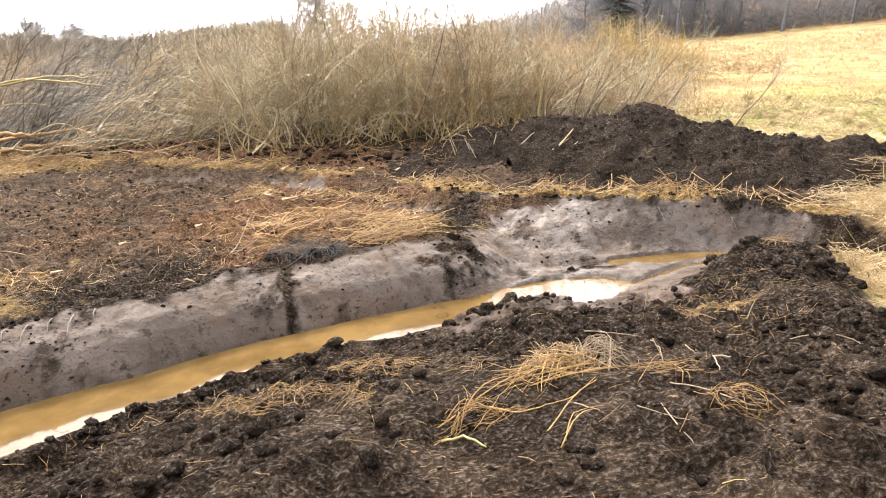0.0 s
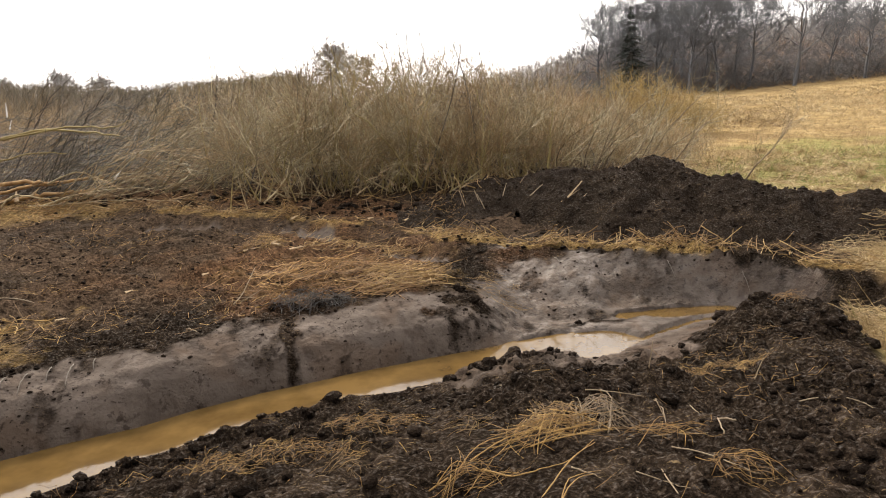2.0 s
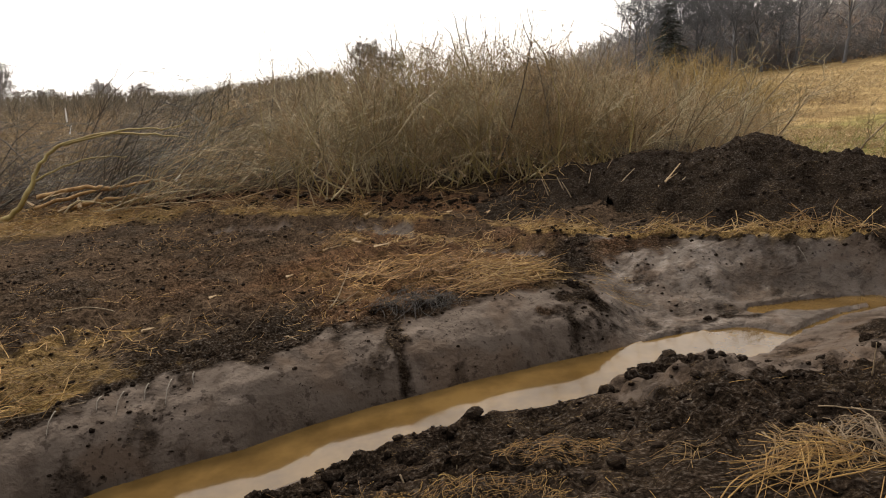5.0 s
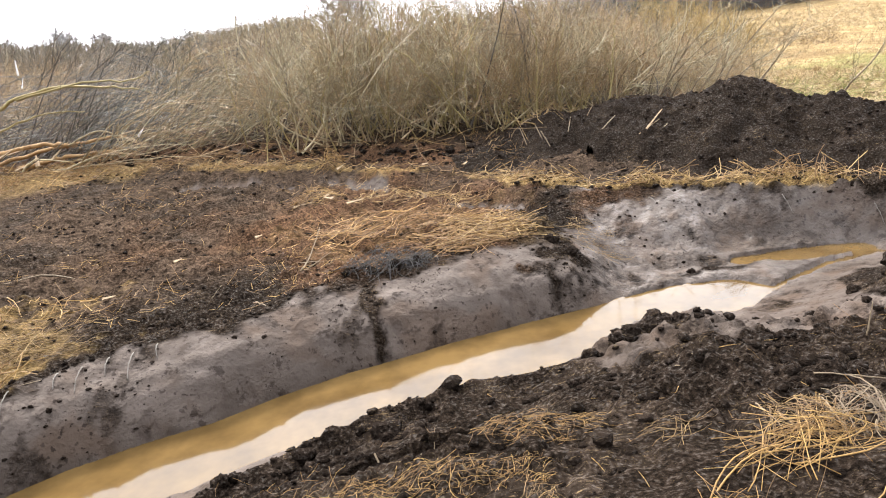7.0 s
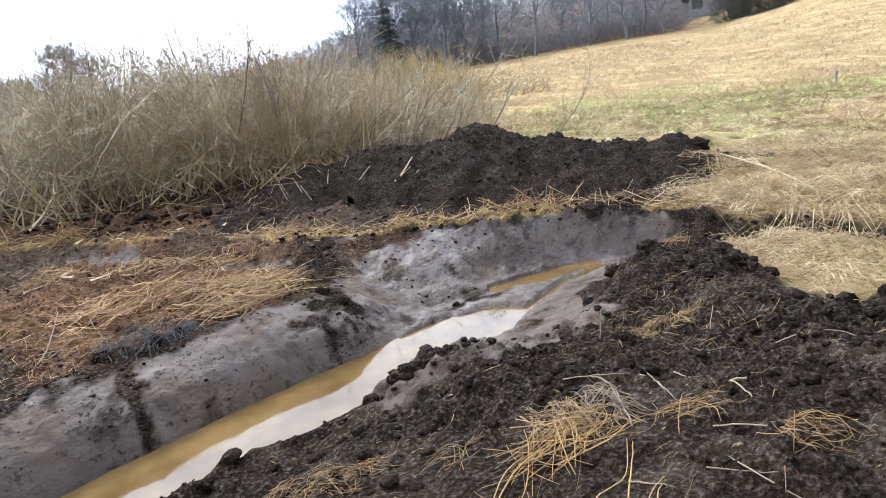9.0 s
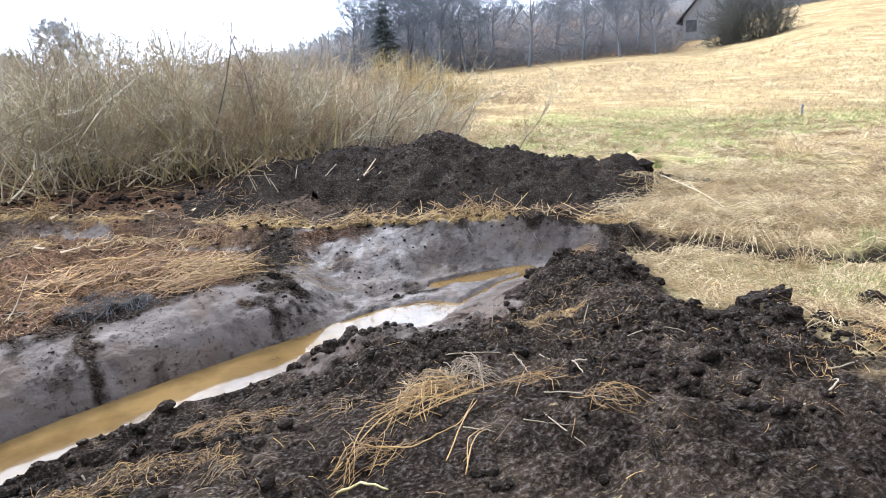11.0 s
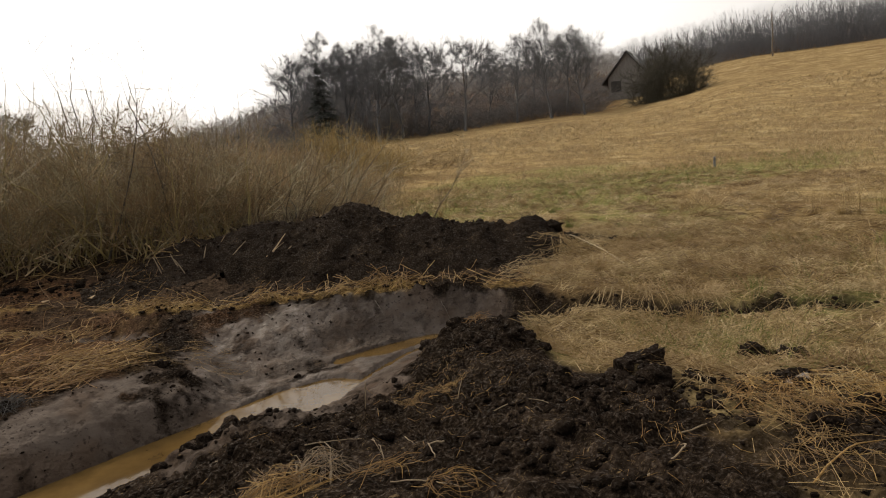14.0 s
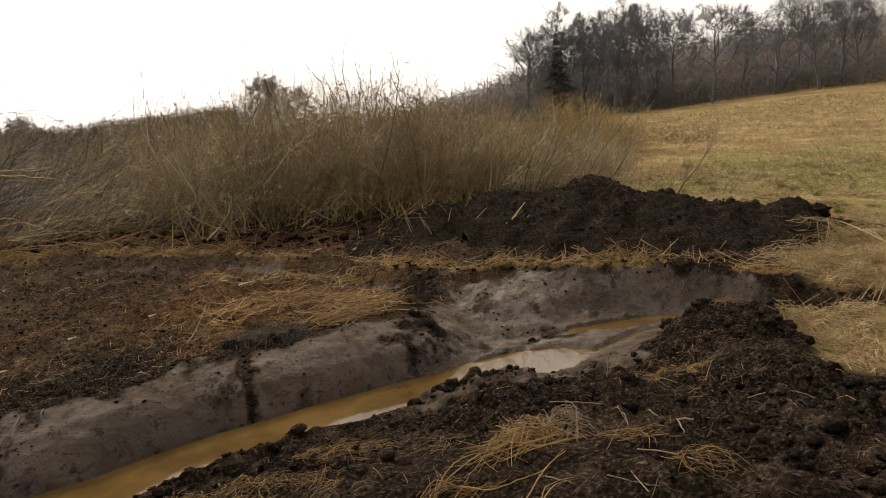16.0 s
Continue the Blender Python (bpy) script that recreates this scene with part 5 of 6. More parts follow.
def far_woods(name, label, n, az, d, low, high, lean, rad, seed, mat=BARK):
    """Bare growth too far off to tell apart: many thin stems."""
    r = np.random.default_rng(seed)
    a = r.uniform(*az, n)
    dd = d[0] + (d[1] - d[0]) * r.uniform(0, 1, n) ** (2.6 if az[0] > 45 else 1.5)
    dd = dd + sm(44, 47, a) * along(a, (46, 66), (55, 48), (80, 32))
    x, y = dd * np.sin(np.radians(a)), dd * np.cos(np.radians(a))
    z = ground_height(x, y)
    h = r.uniform(low, high, n)
    lift = h * np.where(r.uniform(0, 1, n) < 0.45, 0.0, r.uniform(0.1, 0.6, n))
    tip = r.normal(0, lean, (n, 2)) * (h * np.where(lift > 0, 1.8, 1.0))[:, None]
    P = np.stack([np.stack([x, y, z - 0.2 + lift], -1), np.stack([x + tip[:, 0], y + tip[:, 1], z - 0.2 + lift + h * np.where(lift > 0, 0.5, 1.0)], -1)], 1)
    R = r.uniform(*rad, n)[:, None] * np.array([1.0, 0.35])[None]
    tagged(new(name, mesh_from(name, *tubes(P, R, caps=False), mat)), label, "woods", kind="stuff")


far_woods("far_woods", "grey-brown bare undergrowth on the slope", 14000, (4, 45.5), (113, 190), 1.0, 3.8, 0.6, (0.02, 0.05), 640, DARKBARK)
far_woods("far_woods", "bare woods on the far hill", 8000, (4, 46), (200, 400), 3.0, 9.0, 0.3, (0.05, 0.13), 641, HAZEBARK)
far_woods("far_woods", "dense bare wood above the meadow", 14000, (46, 80), (114, 178), 2.0, 11.0, 0.16, (0.015, 0.05), 642)
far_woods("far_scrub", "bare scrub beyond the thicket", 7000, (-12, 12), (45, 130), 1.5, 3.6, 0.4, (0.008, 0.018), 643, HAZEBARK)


def scrub_belt(n, seed):
    """Bare scrub on the flat beyond the felled brush: stems and sprays of twigs."""
    r = np.random.default_rng(seed)
    a, d = r.uniform(-54, -6, n), r.uniform(38, 78, n)
    x, y = d * np.sin(np.radians(a)), d * np.cos(np.radians(a))
    el = along(a, (-54, 4.4), (-46, 4.0), (-34, 3.2), (-25, 2.9), (-19, 2.3), (-14, 2.7), (-6, 3.2)) + 1.6 * fbm(a * 1.5, d, 0.45, 3, 646)
    top = 1.7 + d * np.tan(np.radians(el))
    z = ground_height(x, y)
    low = top * r.uniform(0.0, 0.8, n)
    high = low + (top - low) * r.uniform(0.4, 1.0, n)
    side = r.normal(0, 0.35, (n, 2)) * (high - low)[:, None]
    P = np.stack([np.stack([x, y, z - 0.2 + low], -1), np.stack([x + 0.35 * side[:, 0], y + 0.35 * side[:, 1], z + 0.5 * (low + high)], -1), np.stack([x + side[:, 0], y + side[:, 1], z + high], -1)], 1)
    R = r.uniform(0.01, 0.024, n)[:, None] * np.array([1.0, 0.8, 0.4])[None]
    tagged(new("far_scrub", mesh_from("far_scrub", *tubes(P, R, caps=False), SCRUB)), "belt of bare grey-brown scrub beyond the felled brush", "scrub", kind="stuff")


scrub_belt(26000, 645)
far_woods("reed_strip", "strip of brown dead reeds along the field edge", 2200, (17, 33), (40, 62), 0.15, 0.7, 0.5, (0.008, 0.016), 644, STALK)


# ---- brushwood and timber along the thicket ----
def rod(name, pts, r0, r1, mat, label, category, group="", sides=7, crook=0.3):
    """A curved stem through a few points, smoothed, tapering from r0 to r1."""
    P = [Vector(p) for p in pts]
    if len(P) == 2:
        P = [P[0], P[0].lerp(P[1], 0.5) + Vector((0, 0, (P[1] - P[0]).length * 0.02)), P[1]]
    out = []
    for k in range(len(P) - 1):
        a, b, c, d = P[max(k - 1, 0)], P[k], P[k + 1], P[min(k + 2, len(P) - 1)]
        for s in range(4):
            t = s / 4
            out.append(0.5 * ((2 * b) + (c - a) * t + (2 * a - 5 * b + 4 * c - d) * t * t + (3 * b - a - 3 * c + d) * t ** 3))
    out.append(P[-1])
    n = len(out)
    lines = np.array([[v[:] for v in out]])
    lines[0, 1:-1] += np.random.default_rng(n + int(r0 * 1e5)).normal(0, r0 * crook, (n - 2, 3))
    ob = new(name, mesh_from(name, *tubes(lines, np.linspace(r0, r1, n)[None], sides), mat))
    return tagged(ob, label, category, group)


def felled(name, x, y, way, n, length, seed, mat, label, up=0.28):
    """A cut willow lying over, its stems swept to one side."""
    r = np.random.default_rng(seed)
    t = np.linspace(0, 1, 6)
    L = length * r.uniform(0.6, 1.1, n)
    a = way + r.normal(0, 0.35, n)
    lift = np.abs(r.normal(up, 0.22, n))
    px = x + r.normal(0, 0.35, n)[:, None] + L[:, None] * np.cos(a)[:, None] * t
    py = y + r.normal(0, 0.3, n)[:, None] + L[:, None] * np.sin(a)[:, None] * t
    arc = lift[:, None] * L[:, None] * np.sin(t * r.uniform(1.7, 2.6, n)[:, None])
    pz = surface(px.ravel(), py.ravel()).reshape(n, 6) * 0.5 + 0.5 * on_ground(x, y) + 0.03 + np.maximum(arc, 0.0)
    P = np.stack([px, py, pz], -1)
    thing = empty(name)
    tagged(part("stem_spray", mesh_from("stem_spray", *tubes(P, 0.013 * r.uniform(0.5, 1.3, n)[:, None] * (1 - 0.8 * t)[None]), mat if mat is not RUSSET else OLIVE), thing), kind="stuff")
    m = n * 11
    who, i0 = np.repeat(np.arange(n), 11), r.integers(1, 5, n * 11)
    f = r.uniform(0, 1, m)[:, None]
    S = P[who, i0] * (1 - f) + P[who, i0 + 1] * f
    D = P[who, i0 + 1] - P[who, i0]
    D = D / np.linalg.norm(D, axis=1, keepdims=True) + r.normal(0, 0.42, (m, 3)) + np.array([0, 0, 0.12])
    l = length * r.uniform(0.12, 0.34, m)[:, None]
    mid, end = S + D * l * 0.5, S + D * l + np.array([0, 0, -0.1]) * l
    T = np.stack([S, mid, end], 1)
    part("twig_spray", mesh_from("twig_spray", *tubes(T, np.tile(np.array([0.0055, 0.004, 0.002]), (m, 1)) * r.uniform(0.7, 1.3, (m, 1))), mat), thing)
    return tagged(thing, label, "brushwood", "felled willow brush")


FELLED = "felled willow brush, stems swept over to one side"
for k, (x, y, way, n, length, up) in enumerate(((-8.6, 16.6, 0.1, 26, 3.6, 0.34), (-7.6, 15.6, 0.15, 22, 3.0, 0.30), (-10.6, 16.4, 0.3, 24, 3.4, 0.3), (-12.5, 16.8, 0.2, 24, 3.6, 0.3), (-6.2, 14.9, 0.1, 24, 2.4, 0.28), (-5.6, 15.9, 0.2, 26, 3.0, 0.42), (-4.6, 15.3, 0.35, 22, 2.6, 0.42), (-9.4, 18.0, 0.4, 26, 3.8, 0.42), (-13.5, 18.5, 0.3, 24, 3.8, 0.36), (-7.0, 17.6, 0.5, 24, 3.2, 0.5), (-3.6, 15.4, 0.5, 18, 2.4, 0.45))):
    # left and rear piles get dark bark, part of it for the brush's inner shade
    felled("brush_pile", x, y, way, n, length, 700 + k, (RUSSET, OLIVE)[k % 2] if x > -6.3 and y < 16 else (DUSK, SHADE, DUSK, TWIG)[k % 4], FELLED, up)

rod("bent_branch", ((-9.3, 14.6, -0.06), (-8.84, 14.7, 0.14), (-8.49, 14.8, 0.57), (-8.38, 14.9, 0.86), (-8.08, 15.0, 1.23), (-7.63, 15.1, 1.43), (-6.64, 15.3, 1.54), (-5.82, 15.5, 1.38), (-5.35, 15.6, 1.22)), 0.062, 0.01, LIVEBARK, "thick yellow-barked branch bent over in an arch", "branch")
for pts, rad, mat, label in (
    (((-7.75, 15.05, 1.38), (-6.46, 15.2, 1.57), (-5.6, 15.3, 1.5), (-5.21, 15.4, 1.65)), 0.024, LIVEBARK, "thin yellow side branch along the arched one"),
    (((-8.45, 14.88, 0.7), (-7.82, 15.0, 0.95), (-7.23, 15.2, 1.07), (-6.66, 15.4, 1.01)), 0.022, LIVEBARK, "thin yellow side branch lying over the brush"),
    (((-11.07, 17.0, 2.7), (-10.38, 16.8, 2.0), (-9.8, 16.6, 1.53), (-9.32, 16.4, 0.94), (-9.1, 16.3, 0.1)), 0.022, DUSK, "long grey branch leaning out of the brush"),
    (((-8.86, 14.0, -0.05), (-8.92, 14.0, 0.16), (-8.77, 14.1, 0.47)), 0.02, LIVEBARK, "short yellow shoot curving up from the mud"),
    (((-6.99, 15.0, 0.4), (-6.38, 15.0, 0.61), (-6.01, 15.0, 0.47), (-6.02, 15.0, 0.02)), 0.02, PALEBARK, "pale branch bowed to the ground"),
    (((-5.95, 15.2, 0.05), (-5.98, 15.2, 0.5), (-5.6, 15.2, 0.72), (-5.45, 15.2, 0.5)), 0.018, PALEBARK, "pale curled branch in the brush"),
    (((-7.9, 14.8, 0.02), (-7.6, 14.85, 0.22), (-7.1, 14.9, 0.12), (-6.5, 14.9, 0.1)), 0.022, PALEBARK, "torn pale branch lying before the logs"),
):
    rod("branch", pts, rad, rad * 0.35, mat, label, "branch", "branches in the brush", crook=0.5)
for pts, rad in ((((-8.6, 15.2, 0.36), (-7.9, 15.25, 0.44), (-7.28, 15.3, 0.41), (-6.9, 15.4, 0.33)), 0.05), (((-7.2, 15.35, 0.36), (-6.64, 15.4, 0.41), (-6.0, 15.5, 0.43)), 0.04), (((-8.04, 15.0, 0.07), (-7.5, 15.05, 0.13), (-7.11, 15.1, 0.16), (-6.04, 15.3, 0.22)), 0.05), (((-8.9, 15.5, 0.1), (-7.9, 15.6, 0.3), (-7.2, 15.7, 0.34)), 0.045)):
    rod("split_log", pts, rad, rad * 0.7, WOOD, "freshly cut log with torn orange-brown bark", "log", "cut logs in the brush", 9, 0.4)


def splinter(x, y, z, length, width, way, tilt, mat, label, name="wood_splinter", category="wood splinter"):
    """A torn, tapering piece of wood."""
    bm = bmesh.new()
    r = random.Random(int((x * 31 + y * 17) * 100))
    rings = []
    for s in (0.0, 0.3, 0.65, 1.0):
        w = width * (1 - 0.7 * s) * (0.8 + 0.4 * r.random())
        rings.append([bm.verts.new((length * s, math.cos(q) * w, math.sin(q) * w * 0.5)) for q in (0.3, 1.7, 3.1, 4.4, 5.5)])
    for a, b in zip(rings, rings[1:]):
        for k in range(5):
            bm.faces.new((a[k], a[(k + 1) % 5], b[(k + 1) % 5], b[k]))
    bm.faces.new(rings[0][::-1])
    bm.faces.new(rings[-1])
    me = bpy.data.meshes.new(name)
    bm.to_mesh(me)
    bm.free()
    me.materials.append(mat)
    ob = new(name, me)
    ob.matrix_world = Matrix.Translation((x, y, z)) @ Euler((0, -tilt, way)).to_matrix().to_4x4()
    return tagged(ob, label, category)


CHIP = "pale torn wood chip lying on the mud"
splinter(-7.75, 15.4, 1.85, 0.3, 0.04, 0.3, 1.5, WHITE, "torn white plastic shred caught on a stem", "plastic_shred", "plastic")
splinter(-7.74, 15.38, 1.6, 0.2, 0.025, 0.9, 1.2, WHITE, "torn white plastic shred caught on a stem", "plastic_shred", "plastic")
splinter(-5.6, 15.0, 0.42, 0.25, 0.05, 0.8, 0.8, WHITE, "torn white plastic rag in the brush", "plastic_shred", "plastic")
for x, y, z, l, way, tilt in ((-8.4, 15.05, 0.3, 0.4, 0.4, 0.5), (-8.2, 15.02, 0.36, 0.3, 0.1, 0.2), (-7.6, 14.85, 0.08, 0.36, 2.0, 0.6), (-7.35, 14.9, 0.16, 0.3, 0.6, 0.7), (-8.05, 14.85, 0.05, 0.35, 0.3, 0.3), (-8.6, 15.0, 0.2, 0.3, 2.6, 0.4)):
    splinter(x, y, z, l, 0.05, way, tilt, SPLIT, "torn pale wood sticking out between the logs", "broken_wood", "wood")
for x, y, l, way in ((-10.75, 14.6, 0.5, 0.1), (-10.5, 14.65, 0.45, 0.5), (-10.3, 14.7, 0.4, 1.1), (-11.0, 14.5, 0.6, 0.05), (-10.6, 14.45, 0.4, 2.7)):
    splinter(x, y, on_ground(x, y) + 0.05, l, 0.07, way, 0.35, SPLIT, "pale broken wood end beside the brush", "broken_wood", "wood")
for x, y, z, l, way, tilt in ((0.15, 13.4, 0.35, 0.3, 0.3, 0.4), (-0.15, 13.3, 0.22, 0.35, 0.2, 0.3), (0.4, 13.3, 0.1, 0.3, 2.4, 0.7), (1.05, 13.4, 0.35, 0.3, 0.5, 0.9), (-0.35, 13.3, -0.04, 0.35, 0.5, 0.5)):
    splinter(x, y, z, l, 0.035, way, tilt, SPLIT, "pale torn end of a snapped willow stem", "broken_wood", "wood")
for x, y, l, way in ((-1.15, 9.28, 0.22, 0.1), (-1.9, 9.83, 0.25, 0.3), (-1.5, 9.95, 0.2, 1.0), (-1.35, 9.7, 0.16, 2.6), (-2.2, 8.66, 0.10, 0.5), (0.5, 10.95, 0.14, 0.9), (-0.1, 11.2, 0.1, 0.2), (-1.45, 11.7, 0.22, 1.1), (-3.0, 8.2, 0.09, 0.6), (-3.4, 7.3, 0.12, 0.1)):
    splinter(x, y, on_ground(x, y) + 0.03, l, 0.035, way, 0.12, SPLIT, CHIP, "wood_chip", "wood chip")

# a broken stake and the sticks on the heap
splinter(2.95, 10.38, float(surface([2.95], [10.38])[0]) - 0.06, 0.62, 0.036, 0.3, 0.72, SPLIT, "split pale wooden stake stuck in the earth heap", "broken_stake", "stake")
splinter(3.02, 10.42, float(surface([3.02], [10.42])[0]) - 0.03, 0.36, 0.014, 0.1, 0.5, SPLIT, "thin pale splinter beside the stake", "wood_splinter", "wood splinter")
for x, y, l, way, tilt in ((1.57, 11.34, 0.3, 1.9, 0.9), (1.83, 11.41, 0.25, 1.9, 0.8), (2.26, 11.45, 0.3, 1.1, 0.6), (2.55, 10.8, 0.4, 0.5, 0.5), (1.89, 11.09, 0.3, 2.2, 0.9), (3.35, 10.4, 0.35, 0.6, 0.3)):
    z = float(surface([x], [y])[0])
    rod("stick", ((x, y, z - 0.02), (x + l * math.cos(way) * math.cos(tilt), y + l * math.sin(way) * math.cos(tilt), z + l * math.sin(tilt))), 0.010, 0.006, TWIG, "short pale stick poking out of the heap", "stick", "sticks in the heap", 5, 0.08)

# broken stems at the foot of the thicket
for k, pts in enumerate((((-0.7, 14.1, -0.02), (0.1, 14.2, 0.2), (0.75, 14.4, 0.55)), ((0.0, 14.2, 0.0), (0.55, 14.25, 0.45), (1.0, 14.3, 0.35)), ((-1.2, 14.6, 0.3), (-0.75, 14.5, 0.42), (-0.2, 14.4, 0.4)), ((1.0, 14.3, 0.0), (1.25, 14.35, 0.5), (1.1, 14.4, 1.0)), ((0.2, 14.0, 0.45), (0.7, 14.1, 0.5), (1.1, 14.1, 0.42)), ((-2.9, 14.6, 0.35), (-2.4, 14.7, 0.62), (-1.9, 14.8, 0.85)), ((-1.0, 14.2, -0.05), (-1.05, 14.3, 0.3), (-0.95, 14.3, 0.55)), ((1.5, 13.9, 0.0), (1.45, 14.0, 0.4), (1.7, 14.1, 0.8)))):
    rod("broken_branch", [(a, b - 0.55, c) for a, b, c in pts], 0.012, 0.006, PALEBARK if k % 3 else SPLIT, "snapped pale willow stem at the thicket's foot", "branch", "broken stems", crook=0.9)
for pts, rad in ((((0.95, 14.2, 0.0), (0.3, 14.3, 1.0), (-0.35, 14.4, 1.75), (-0.55, 14.5, 2.6), (-0.75, 14.5, 3.3)), 0.026), (((0.3, 14.2, 0.0), (0.75, 14.3, 0.9), (0.6, 14.4, 2.1), (0.1, 14.5, 3.2)), 0.024), (((0.9, 14.2, 0.0), (1.0, 14.3, 1.2), (1.5, 14.4, 2.4), (1.7, 14.5, 3.0)), 0.02), (((-0.35, 14.3, 1.7), (-0.15, 14.4, 2.6), (-0.05, 14.5, 3.6)), 0.014), (((-0.5, 14.4, 2.2), (-0.9, 14.5, 2.9), (-1.1, 14.5, 3.4)), 0.012), (((2.1, 13.9, 0.0), (2.25, 14.0, 1.2), (2.1, 14.1, 2.0), (1.8, 14.2, 2.6)), 0.022), (((2.6, 13.9, 0.1), (2.6, 13.9, 1.0), (2.9, 14.0, 2.1)), 0.018), (((3.4, 13.6, 0.1), (3.5, 13.7, 1.0), (3.65, 13.8, 1.9)), 0.022), (((-0.5, 14.4, 0.0), (-0.7, 14.5, 1.2), (-0.6, 14.6, 2.5)), 0.018), (((-2.2, 14.9, 0.0), (-2.6, 15, 1.4), (-2.5, 15, 2.7)), 0.018), (((-3.4, 15.3, 0.0), (-3.5, 15.3, 1.6), (-3.3, 15.4, 3.0)), 0.018)):
    rod("tall_stem", [(a, b - 0.75, c) for a, b, c in pts], rad * 0.7, rad * 0.2, LIVEBARK, "tall bare stem in front of the thicket", "stem", "tall willow stems", 5, 1.6)

LEANING = willow("thin_bush", np.random.default_rng(720), 10, 2.2, 0.36, 0.017, 7, 5, TWIG, OLIVE, "sparse bare bush arching over behind the heap", (0.55, 0.0))
plant(LEANING, 5.3, 12.7, 1.15, 0.0, "thin bushes behind the heap")
plant(LEANING, 4.5, 13.3, 1.1, -0.3, "thin bushes behind the heap")

# ---- farther off ----
x, y = polar(52.9, 27.5)
post = rod("fence_post", ((x, y, on_ground(x, y) - 0.1), (x, y, on_ground(x, y) + 0.42)), 0.045, 0.04, BARK, "short weathered wooden post standing in the meadow", "post")
for az, d, lo, hi in ((57.0, 150, 0.6, 6.1), (33.0, 122, 0.4, 5.0)):
    x, y = polar(az, d)
    rod("utility_pole", ((x, y, on_ground(x, y) - 0.3), (x, y, 1.7 + d * math.tan(radians(hi)))), 0.16, 0.11, POLE, "plain grey wooden utility pole on the slope", "pole", "utility poles")


def box(bm, x0, x1, y0, y1, z0, z1):
    v = [bm.verts.new(p) for p in ((x0, y0, z0), (x1, y0, z0), (x1, y1, z0), (x0, y1, z0), (x0, y0, z1), (x1, y0, z1), (x1, y1, z1), (x0, y1, z1))]
    for f in ((0, 3, 2, 1), (4, 5, 6, 7), (0, 1, 5, 4), (1, 2, 6, 5), (2, 3, 7, 6), (3, 0, 4, 7)):
        bm.faces.new([v[k] for k in f])


def piece(name, build, mat, parent, label=""):
    bm = bmesh.new()
    build(bm)
    bmesh.ops.recalc_face_normals(bm, faces=bm.faces)
    me = bpy.data.meshes.new(name)
    bm.to_mesh(me)
    bm.free()
    me.materials.append(mat)
    return part(name, me, parent, label)


def barn():
    x, y = polar(46.6, 138)
    z = on_ground(x, y)
    b = empty("barn")

    def walls(bm):
        w, d, e, t = 4.2, 7.0, 3.2, 8.6
        prof = ((-w, 0), (w, 0), (w, e), (0, t), (-w, e))
        front, back = [bm.verts.new((p, -d, q)) for p, q in prof], [bm.verts.new((p, d, q)) for p, q in prof]
        bm.faces.new(front[::-1])
        bm.faces.new(back)
        for k in range(5):
            bm.faces.new((front[k], front[(k + 1) % 5], back[(k + 1) % 5], back[k]))

    def roof_side(sign):
        def build(bm):
            a = [(sign * -0.15, -7.6, 8.75), (sign * 5.6, -7.6, 1.95), (sign * 5.6, 7.6, 1.95), (sign * -0.15, 7.6, 8.75)]
            lo = [bm.verts.new(p) for p in a]
            hi = [bm.verts.new((p[0], p[1], p[2] + 0.3)) for p in a]
            bm.faces.new(lo[::-1])
            bm.faces.new(hi)
            for k in range(4):
                bm.faces.new((lo[k], lo[(k + 1) % 4], hi[(k + 1) % 4], hi[k]))
        return build

    wall = piece("wall", walls, WALL, b)
    piece("roof", roof_side(1), ROOF, b)
    piece("roof", roof_side(-1), ROOF, b)
    piece("gate", lambda bm: box(bm, -3.6, -1.4, -7.12, -6.95, 0.1, 2.6), ROOF, wall, "dark open barn doorway")
    piece("plinth", lambda bm: box(bm, -4.3, 4.3, -7.1, 7.1, -3.0, 0.25), WALL, b)
    b.matrix_world = Matrix.Translation((x, y, z + 0.5)) @ Euler((0, 0, radians(-52))).to_matrix().to_4x4() @ Matrix.Scale(0.84, 4)
    tagged(b, "old grey gabled barn with a dark roof on the slope", "barn")


barn()

SHRUB = willow("dark_shrub", np.random.default_rng(730), 30, 5.0, 0.85, 0.045, 9, 7, SHADE, SHADE, "large round dark olive shrub beside the barn", wild=0.95)
for az, d, s in ((47.9, 117, 1.6), (49.0, 118, 2.0), (50.2, 118, 1.9), (48.6, 115, 1.4), (51.2, 116, 1.4)):
    x, y = polar(az, d)
    plant(SHRUB, x, y, s, az, "shrubs by the barn")


